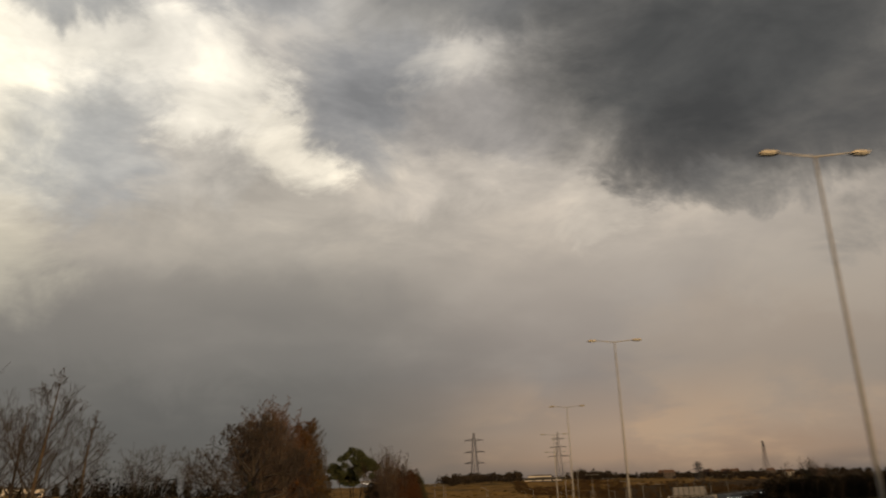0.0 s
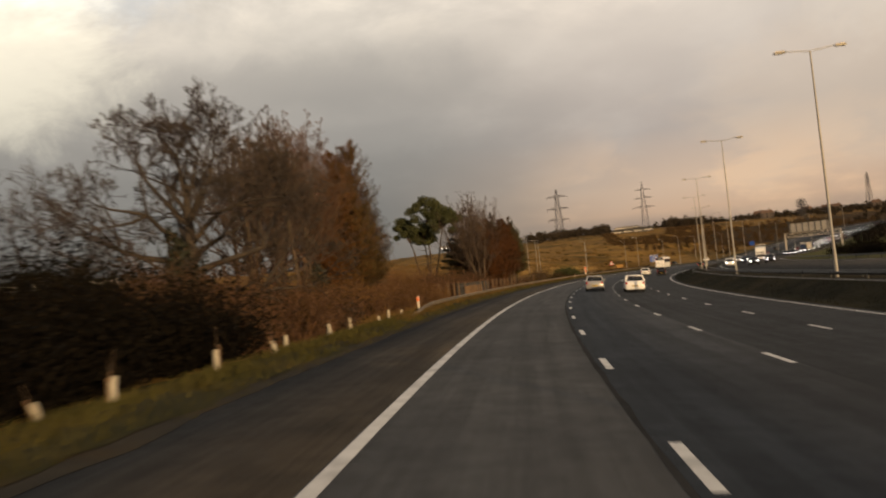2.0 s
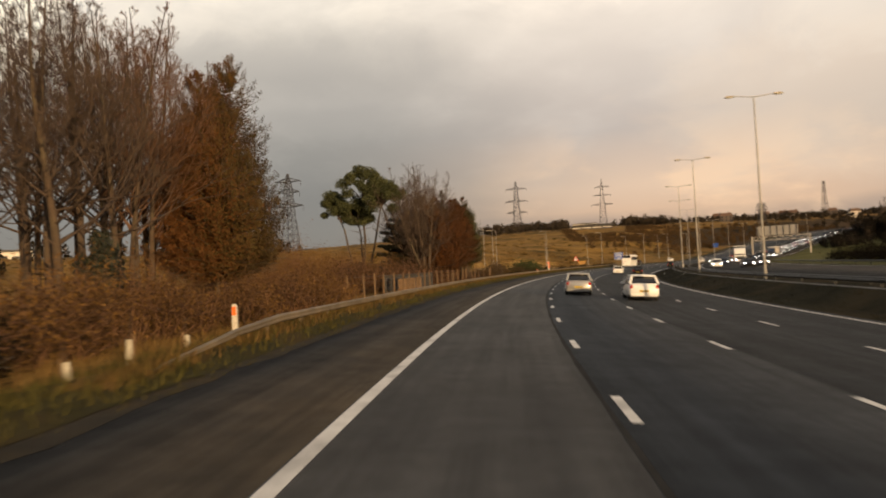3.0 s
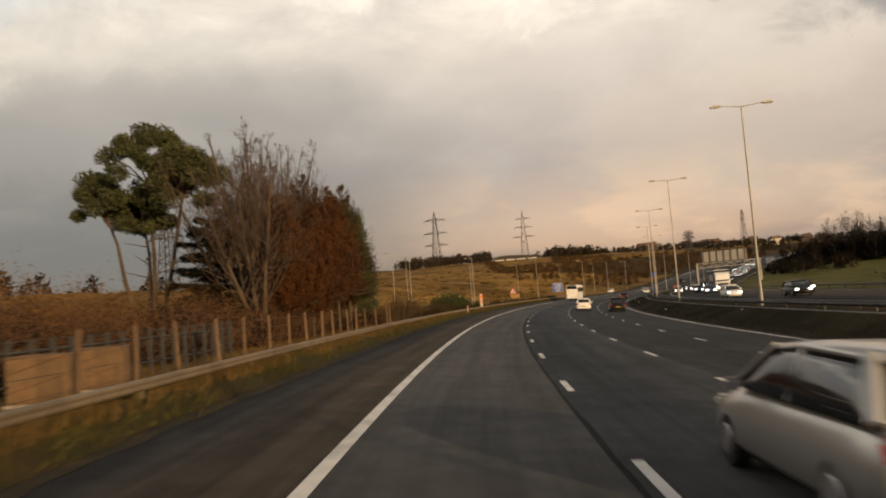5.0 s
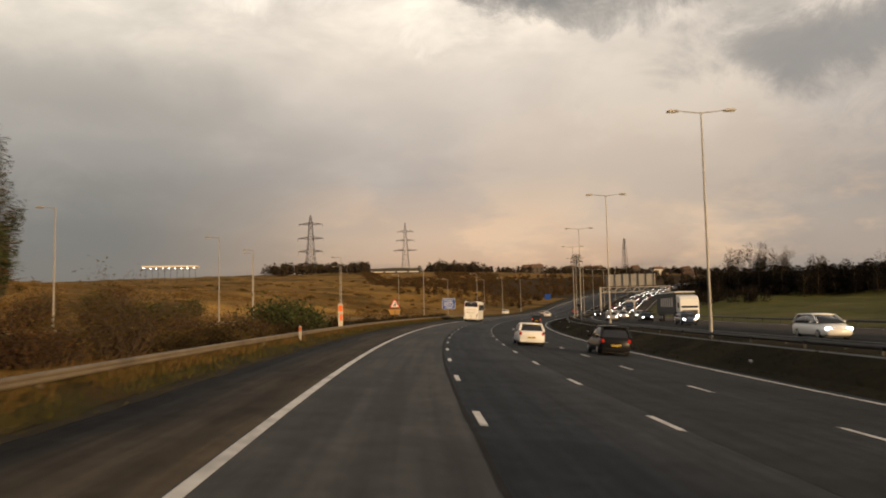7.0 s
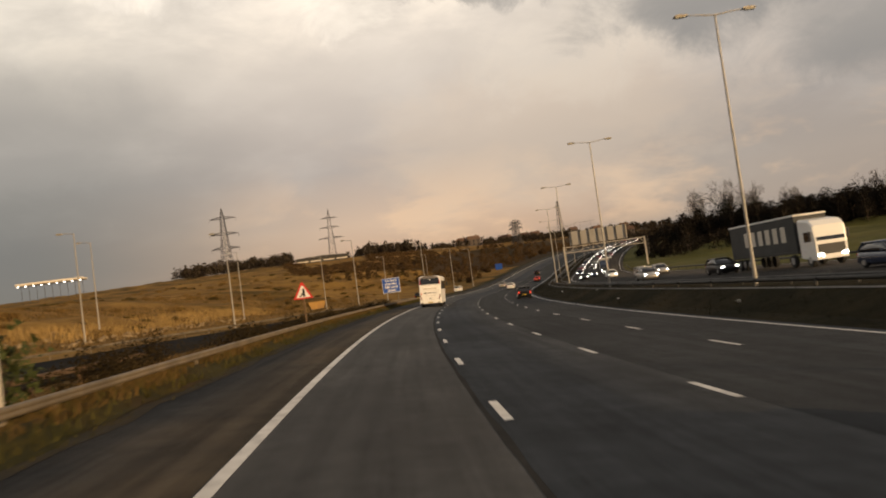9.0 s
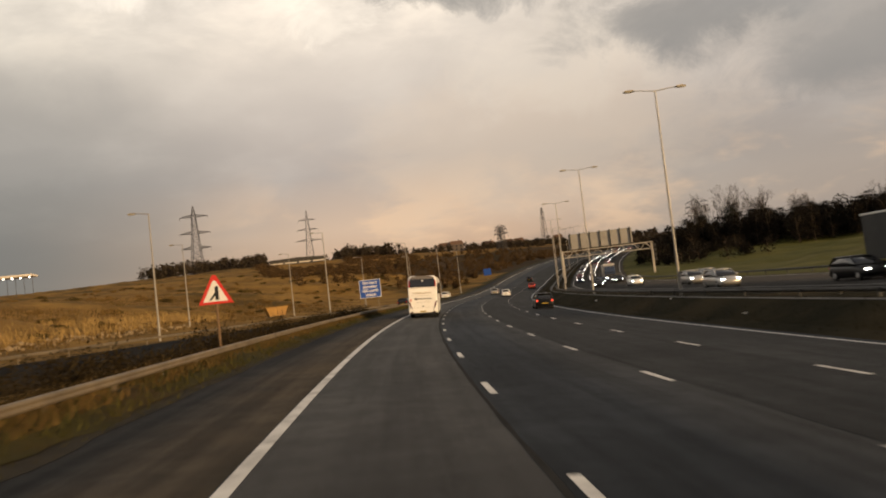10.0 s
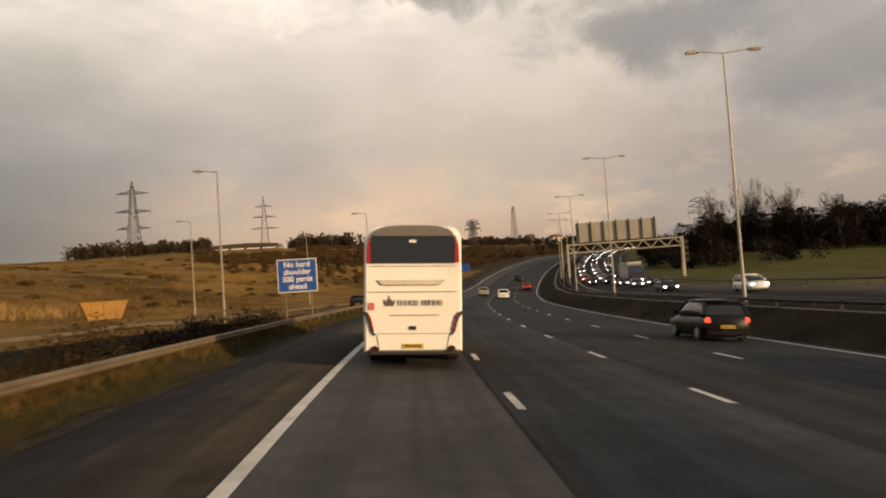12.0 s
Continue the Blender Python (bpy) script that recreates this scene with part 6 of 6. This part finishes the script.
# ---- buildings ----


def shed(x, y, w, d, h, heading, label, wall_mat, lift=0.0, lights=0, band=None):
    root = thing("industrial_building", label, "building", m=spot(x, y, lift - 1.0, heading))
    b = bmesh.new()
    box(w, d, h + 1.0, 0, 0, 0, 0.1, b)
    part("wall", b, wall_mat, root)
    r = bmesh.new()
    prism([(-w / 2 - 0.8, h + 1.0), (w / 2 + 0.8, h + 1.0), (w / 2 + 0.8, h + 1.4), (0, h + 2.1), (-w / 2 - 0.8, h + 1.4)], -d / 2 - 0.8, d / 2 + 0.8, r)
    part("roof", r, CLAD, root)
    n = max(3, int(w / 7))
    for k in range(n):
        g = bmesh.new()
        box(w / n * 0.82, 0.2, min(h * 0.28, 1.5), -w / 2 + w / n * (k + 0.5), -d / 2 - 0.08, max(h * 0.5, h - 2.6), 0, g)
        part("window", g, band or GLASS, root, "long window strip")
    for k in range(lights):
        g = bmesh.new()
        box(0.9, 0.5, 0.6, -w / 2 + w / lights * (k + 0.5), -d / 2 - 0.9, h * 0.8, 0.05, g)
        part("floodlight", g, FLOOD, root, "lit white floodlight")
    return root


shed(151, 705, 33, 16, 33.2 - spot(151, 705).translation.z - 1.1, 14, "long flat-roofed building with pale window band on the hill", CLAD, 0.0, band=PALE)
shed(190, 905, 26, 14, 4, 12, "low pale building on the hill crest", PALE, 0.5)
shed(-215, 375, 60, 16, 4.5, -28, "long low pale shed across flat fields", PALE, 0.2)
shed(-170, 395, 34, 14, 4.0, -28, "long low pale shed across flat fields", PALE, 0.2)
shed(225, 300, 26, 16, 5.0, 60, "low tan farm building behind the wood", PALE, 0.5)


def canopy(place):
    """A long lit canopy on columns, far off on the hill."""
    root = thing("lit_canopy", "long pale roof canopy with a row of bright lamps", "building", m=place)
    b = bmesh.new()
    box(26, 8, 0.9, 0, 0, 6.2, 0.1, b)
    part("roof", b, PALE, root, "pale flat roof")
    for k in range(9):
        x = -12 + 3.0 * k
        part("column", rod((x, 0, -2), (x, 0, 6.2), 0.09, 0.09, 8), STEEL_DARK, root)
        g = bmesh.new()
        box(0.55, 0.4, 0.4, x, -3.6, 5.6, 0.05, g)
        part("lamp", g, FLOOD, root, "bright lamp")
    return root


canopy(Matrix.Translation((4.4, 573, 19.8)) @ Matrix.Rotation(-radians(12), 4, "Z"))


def house(x, y, heading, w, d, h, label):
    root = thing("house", label, "house", "far houses", m=spot(x, y, -0.5, heading))
    b = bmesh.new()
    box(w, d, h + 0.5, 0, 0, 0, 0, b)
    part("wall", b, BRICK if int(x + y) % 5 else PALE, root)
    r = bmesh.new()
    prism([(-w / 2 - 0.4, h + 0.5), (w / 2 + 0.4, h + 0.5), (w / 2 - 1.2, h + 3.2), (-w / 2 + 1.2, h + 3.2)], -d / 2 - 0.3, d / 2 + 0.3, r)
    roof = part("roof", r, TILE, root)
    c = bmesh.new()
    box(0.7, 0.7, 1.6, w * 0.25, 0, h + 2.9, 0.03, c)
    part("chimney", c, BRICK, roof)
    for k in range(3):
        for z in (1.3, 3.8):
            g = bmesh.new()
            box(1.1, 0.12, 1.2, -w / 3 + w / 3 * k, -d / 2 - 0.04, z, 0, g)
            part("window", g, GLASS, root)
    return root


rng = np.random.default_rng(8)
for k in range(18):
    t = k / 17
    house(330 + 380 * t + rng.normal() * 18, 860 - 120 * t + rng.normal() * 50, 40 + rng.normal() * 20, 9 + 3 * rng.random(), 7, 5.4, "small far house among trees on the ridge")

# ---- skip, posts, fence and other small things ----
def skip(place):
    root = thing("skip", "open yellow steel skip beside the slip road", "skip", m=place)
    b = prism([(-1.2, 0.12), (1.2, 0.12), (1.75, 1.5), (-1.75, 1.5)], -0.85, 0.85)
    part("body", b, YELLOW, root)
    r = bmesh.new()
    for y in (-0.88, 0.88):
        box(3.6, 0.1, 0.1, 0, y, 1.45, 0.01, r)
    for x in (-1.78, 1.78):
        box(0.1, 1.8, 0.1, x, 0, 1.45, 0.01, r)
    part("rim", r, YELLOW, root)
    for x in (-0.9, 0.0, 0.9):
        k = bmesh.new()
        box(0.1, 0.06, 1.25, x, -0.88, 0.2, 0, k)
        part("rib", k, YELLOW, root)
    for x in (-1.0, 1.0):
        k = bmesh.new()
        box(0.3, 1.6, 0.14, x, 0, 0.0, 0, k)
        part("foot", k, STEEL_DARK, root)
    return root


skip(at(336, -20.6, 0.02, 30, scale=0.8))


def marker_post(place, h, w, label):
    root = thing("marker_post", label, "marker post", "verge marker posts", m=place)
    b = bmesh.new()
    prism([(-w / 2, -0.3), (w / 2, -0.3), (w / 2, h - 0.06), (w / 2 - 0.03, h), (-w / 2 + 0.03, h), (-w / 2, h - 0.06)], -0.04, 0.04, b)
    part("post", b, MARKER, root)
    r = bmesh.new()
    box(w * 0.8, 0.012, h * 0.2, 0, -0.047, h * 0.74, 0.0, r)
    part("reflector", r, ORANGE, root, "orange reflector")
    return root


marker_post(at(91.7, -6.75), 1.05, 0.12, "white marker post with orange reflector on the verge")
for s in (208,):
    marker_post(at(s, -5.95), 1.0, 0.12, "white marker post with orange reflector on the verge")
big = marker_post(at(229.6, -7.05), 2.35, 0.36, "tall weathered marker board with orange panels")
b = bmesh.new()
box(0.2, 0.012, 0.5, 0.05, -0.047, 1.0, 0.0, b)
part("reflector", b, ORANGE, big, "orange panel")


def strand(points, r):
    """One unbroken four-sided strand through points, for a nearly level wire or rail."""
    n = len(points)
    v = [tuple(p + Vector(d) * r) for p in points for d in ((1, 0, 0), (0, 0, 1), (-1, 0, 0), (0, 0, -1))]
    f = [(4 * i + a, 4 * i + (a + 1) % 4, 4 * i + 4 + (a + 1) % 4, 4 * i + 4 + a) for i in range(n - 1) for a in range(4)]
    return v, f


def fence_post(h):
    b = bmesh.new()
    box(0.11, 0.11, h + 0.3, 0, 0, -0.3, 0.015, b)
    for v in b.verts:
        if v.co.z > h - 0.1:
            v.co.z += 0.03 * (v.co.x > 0)
    return b


fence = thing("post_and_wire_fence", "tall brown wooden posts of a roadside wire fence", "fence")
first = None
rng = np.random.default_rng(9)
for k in range(23):
    s = 117 + 3.1 * k
    if first is None:
        first = part("post", fence_post(1.75), WOOD, fence)
        ob = first
    else:
        ob = new("post", first.data)
        ob.parent = fence
    ob.matrix_world = at(s, -9.9 + 0.12 * rng.normal(), 0, rng.normal() * 8) @ Matrix.Rotation(rng.normal() * 0.025, 4, "Y")
for z in (0.35, 0.8, 1.25, 1.6):
    v, f = strand([at(117 + 3.1 * k, -9.9).translation + Vector((0, 0, z)) for k in range(23)], 0.006)
    part("wire", mesh_of("wire", v, f, [STEEL_DARK]), STEEL_DARK, fence, "thin wire")
palings = thing("paling_fence", "dark upright paling fence behind the verge", "fence")
for k in range(22):
    b = bmesh.new()
    box(0.16, 0.08, 1.7, 0, 0, -0.1, 0.01, b)
    part("paling", b, STEEL_DARK, palings).matrix_world = at(134 + 0.95 * k, -11.6)
for z in (0.5, 1.3):
    v, f = strand([at(134 + 0.95 * k, -11.6).translation + Vector((0, 0, z)) for k in range(22)], 0.04)
    part("rail", mesh_of("rail", v, f, [STEEL_DARK]), STEEL_DARK, palings)
for s, o in ((139, -10.9), (142, -11.0)):
    c = thing("cabinet", "tan roadside equipment cabinet by the fence", "cabinet", "roadside cabinets", m=at(s, o))
    b = bmesh.new()
    box(1.5, 0.6, 1.15, 0, 0, 0.08, 0.02, b)
    part("body", b, WOOD, c)
    for x in (-0.37, 0.37):
        b = bmesh.new()
        box(0.68, 0.02, 1.0, x, -0.31, 0.15, 0.005, b)
        part("door", b, WOOD, c)
    b = bmesh.new()
    box(1.6, 0.7, 0.1, 0, 0, -0.02, 0.01, b)
    part("plinth", b, CONCRETE, c)
# young-tree guards along the early verge
first = None
for k in range(22):
    s = 36 + 2.6 * k + rng.normal() * 1.2
    if first is None:
        first = thing("tree_guard", "pale plastic tube guarding a sapling on the verge", "tree guard", "sapling guards")
        b = bmesh.new()
        bmesh.ops.create_cone(b, cap_ends=False, segments=10, radius1=0.055, radius2=0.05, depth=0.46, matrix=Matrix.Translation((0, 0, 0.23)))
        bmesh.ops.solidify(b, geom=b.faces[:], thickness=0.012)
        part("tube", b, TUBE, first)
        part("stake", rod((0.08, 0, -0.15), (0.07, 0, 0.55), 0.016, 0.016, 6), WOOD, first, "thin wooden stake")
        part("sapling", rod((0, 0, -0.1), (0.03, 0.02, 0.9), 0.012, 0.005, 5), BARK, first, "bare stem")
        ob = first
    else:
        ob = copy_thing(first, Matrix())
    ob.matrix_world = at(s, -7.4 - 1.0 * rng.random(), 0, rng.random() * 360) @ Matrix.Rotation(rng.normal() * 0.22, 4, "X") @ Matrix.Diagonal((1.35, 1.35, 0.8 + 0.6 * rng.random(), 1))
for k, (s, o) in enumerate(((101, -7.2), (113, -7.0), (137, -7.1), (152, -8.1), (157, -8.3), (262, -6.0), (268, -5.9), (256, -6.1), (272, -6.05), (276.5, -5.9), (281, -6.0), (286, -5.95), (291, -6.1), (298, -5.95), (303, -6.0), (247, -6.0))):
    r = thing("stone", "pale broken stone lying in the verge grass", "stone", "verge stones", m=at(s, o, 0.02, k * 50))
    b = bmesh.new()
    bmesh.ops.create_icosphere(b, subdivisions=2, radius=0.11)
    for v in b.verts:
        v.co *= 1 + 0.35 * noise.noise(v.co * 5 + Vector((k, 0, 0)))
        v.co.z = v.co.z * 0.55 + 0.05
    me = part("lump", b, STONE, r)
for k, (s, o) in enumerate(((176, 16.2), (203, 15.0), (251, 15.3), (274, 15.1), (289, 16.3), (311, 15.5))):
    r = thing("litter", "scrap of pale litter caught in the central reserve grass", "litter", "litter on the reserve", m=at(s, o, 0.03, k * 67))
    b = box(0.17, 0.12, 0.06 + 0.03 * (k % 3), bevel=0.02)
    bmesh.ops.subdivide_edges(b, edges=b.edges[:], cuts=1, use_grid_fill=True)
    for v in b.verts:
        v.co += noise.noise_vector(v.co * 7 + Vector((k * 3.1, 0, 0))) * 0.035
    part("scrap", b, MARKER, r)
hut = thing("hut", "low pale hut among scrub beside the slip road", "hut", m=at(286, -46, 0, 20))
b = bmesh.new()
box(3.6, 2.4, 1.3, 0, 0, -0.2, 0.03, b)
part("wall", b, PALE, hut, "pale tan walls")
part("roof", prism([(-2.0, 1.1), (2.0, 1.1), (1.3, 1.75), (-1.3, 1.75)], -1.4, 1.4), TILE, hut, "brown roof")
b = bmesh.new()
box(0.7, 0.06, 0.95, 0.6, -1.22, 0.0, 0.0, b)
part("door", b, WOOD, hut)
# broken pale rubble at the foot of the hill
rr = np.random.default_rng(31)
vs, fs2 = [], []
for k in range(300):
    s, o = 290 + 64 * rr.random(), -35 - 13 * rr.random() ** 1.6
    m = at(s, o - 3.0 * rr.random(), 0.02)
    r = 0.12 + 0.3 * rr.random() ** 2
    b = bmesh.new()
    bmesh.ops.create_icosphere(b, subdivisions=1, radius=r)
    base = sum(len(v) for v in vs)
    vs.append(np.array([tuple(m @ Vector((v.co.x * (1 + 0.4 * rr.random()), v.co.y, v.co.z * 0.7 + r * 0.2))) for v in b.verts]))
    fs2.append(np.array([[v.index for v in f.verts] for f in b.faces]) + base)
    b.free()
tagged(new("rubble", mesh_of("rubble", np.concatenate(vs), np.concatenate(fs2), [STONE])), "pale broken rubble strewn along the foot of the hill", "rubble", kind="stuff")
lone = thing("marker_post", "tall pale wooden post standing in the thicket edge", "post", m=at(85, -9.9))
part("post", fence_post(1.9), WOOD, lone)


# ---- traffic ----
def sit(ob, s, off, ours=True, away=True):
    ob.matrix_world = at(s, off, 0.0 if ours else 0.075, 0 if away else 180, on_road=ours)
    return ob


sit(car("hatch", WHITE_CAR, "white estate car with lit red tail lamps", lit=False), 221.5, 7.0)
sit(car("saloon", SILVER, "silver hatchback car seen from behind", lit=False), 428, 3.3)
sit(car("hatch", BLACK_CAR, "black hatchback car with red tail lamps lit", tall=1.52), 316.5, 11.1)
sit(car("hatch", BLACK_CAR, "dark estate car far ahead", tall=1.6, lit=False), 213, 10.7)
sit(car("hatch", WHITE_CAR, "white hatchback car in the third lane", lit=False), 121.5, 6.9)
sit(car("hatch", WHITE_CAR, "white saloon car far ahead in the middle lanes", lit=False), 408.8, 7.2)
sit(car("hatch", RED_CAR, "red car far ahead with lit tail lamps"), 455, 10.8)
sit(car("hatch", BLACK_CAR, "dark car far ahead beyond the coach", lit=False), 490, 7.3)
sit(car("saloon", SILVER, "pale car far ahead beyond the coach", lit=False), 128.5, 3.4)
sit(car("saloon", BLACK_CAR, "dark car on the slip road", lit=False), 372, -9.0, ours=False)
sit(car("saloon", WHITE_CAR, "pale car on the slip road far ahead", lit=False), 418, -7.2, ours=False)
fronts = [car("hatch", p, l, "front", True, "oncoming traffic") for p, l in (
    (WHITE_CAR, "white oncoming car with bright headlamps"), (SILVER, "silver oncoming car with bright headlamps"),
    (BLACK_CAR, "black oncoming car with bright headlamps"), (BLUE_CAR, "dark blue oncoming car with bright headlamps"), (RED_CAR, "red oncoming car with bright headlamps"))]
rng = np.random.default_rng(21)
k = 0
for lane in (23.8, 27.4, 31.0):
    s = 196 + rng.random() * 24
    while s < 800:
        pick = 0 if rng.random() < 0.05 else int(rng.integers(1, 4)) if rng.random() < 0.93 else 4
        if k < 5:
            ob = fronts[k]
        else:
            ob = copy_thing(fronts[pick], Matrix())
        if not (240 < s < 296 and lane > 30):
            sit(ob, s, lane + rng.normal() * 0.15, ours=False, away=False)
        else:
            sit(ob, s, 27.2, ours=False, away=False)
        k += 1
        s += (60 if s < 260 else 58 if s < 400 else 12) * (0.55 + 0.9 * rng.random())


def lorry(paint, label, load):
    root = thing("lorry", label, "lorry")
    W = 2.5
    c = loft([[(-W / 2 * k, y, z0), (W / 2 * k, y, z0), (W / 2 * k, y, z1), (W / 2 * k - 0.15, y, z1 + 0.12), (-W / 2 * k + 0.15, y, z1 + 0.12), (-W / 2 * k, y, z1)] for y, z0, z1, k in ((0.0, 0.7, 3.5, 1.0), (1.6, 0.5, 3.3, 1.0), (2.15, 0.45, 2.9, 0.97), (2.3, 0.5, 1.6, 0.94))])
    cab = part("cab", c, paint, root, "painted tractor cab")
    g = bmesh.new()
    box(2.15, 0.06, 0.85, 0, 2.2, 1.85, 0.03, g, Matrix.Rotation(0.16, 4, "X"))
    part("windscreen", g, GLASS, cab, "dark windscreen")
    for sx in (-1, 1):
        h = bmesh.new()
        box(0.45, 0.1, 0.22, sx * 0.9, 2.32, 0.72, 0.03, h)
        part("headlamp", h, HEAD_ON, cab, "bright headlamp")
        m = bmesh.new()
        box(0.14, 0.2, 0.7, sx * 1.42, 2.1, 1.9, 0.04, m)
        part("wing_mirror", m, PLASTIC, cab)
        w2 = bmesh.new()
        box(0.04, 1.0, 0.75, sx * 1.245, 1.25, 1.85, 0.02, w2)
        part("side_window", w2, GLASS, cab)
        for y in (1.3, -1.6, -10.2, -11.4, -12.6):
            wheel(root, sx * 1.08, y, 0.5, 0.3, sx)
    g = bmesh.new()
    box(2.0, 0.08, 0.75, 0, 2.3, 0.85, 0.03, g)
    part("grille", g, PLASTIC, cab)
    t = bmesh.new()
    box(2.55, 13.4, 2.75, 0, -7.2, 1.25, 0.04, t)
    box_ob = part("trailer", t, load, root, "dark curtain-sided trailer")
    f = bmesh.new()
    box(2.62, 13.5, 0.14, 0, -7.2, 3.95, 0.03, f)
    part("roof_rail", f, SIGN_WHITE, box_ob, "pale top rail")
    f = bmesh.new()
    box(2.5, 13.4, 0.2, 0, -7.2, 1.05, 0.02, f)
    part("chassis", f, PLASTIC, box_ob)
    for sx in (-1, 1):
        for k in range(6):   # large lettering as plain bars
            b = bmesh.new()
            box(0.02, 0.85, 1.25, sx * 1.285, -2.6 - 1.5 * k, 2.05, 0, b)
            part("letter_bar", b, PALE, box_ob, "pale grey block lettering")
    return root


sit(lorry(WHITE_CAR, "white articulated lorry with a dark curtain-sided trailer", CURTAIN), 275, 30.9, ours=False, away=False)
sit(lorry(BLUE_CAR, "dark blue oncoming lorry far off with bright headlamps", SIGN_BACK), 432, 31.0, ours=False, away=False)
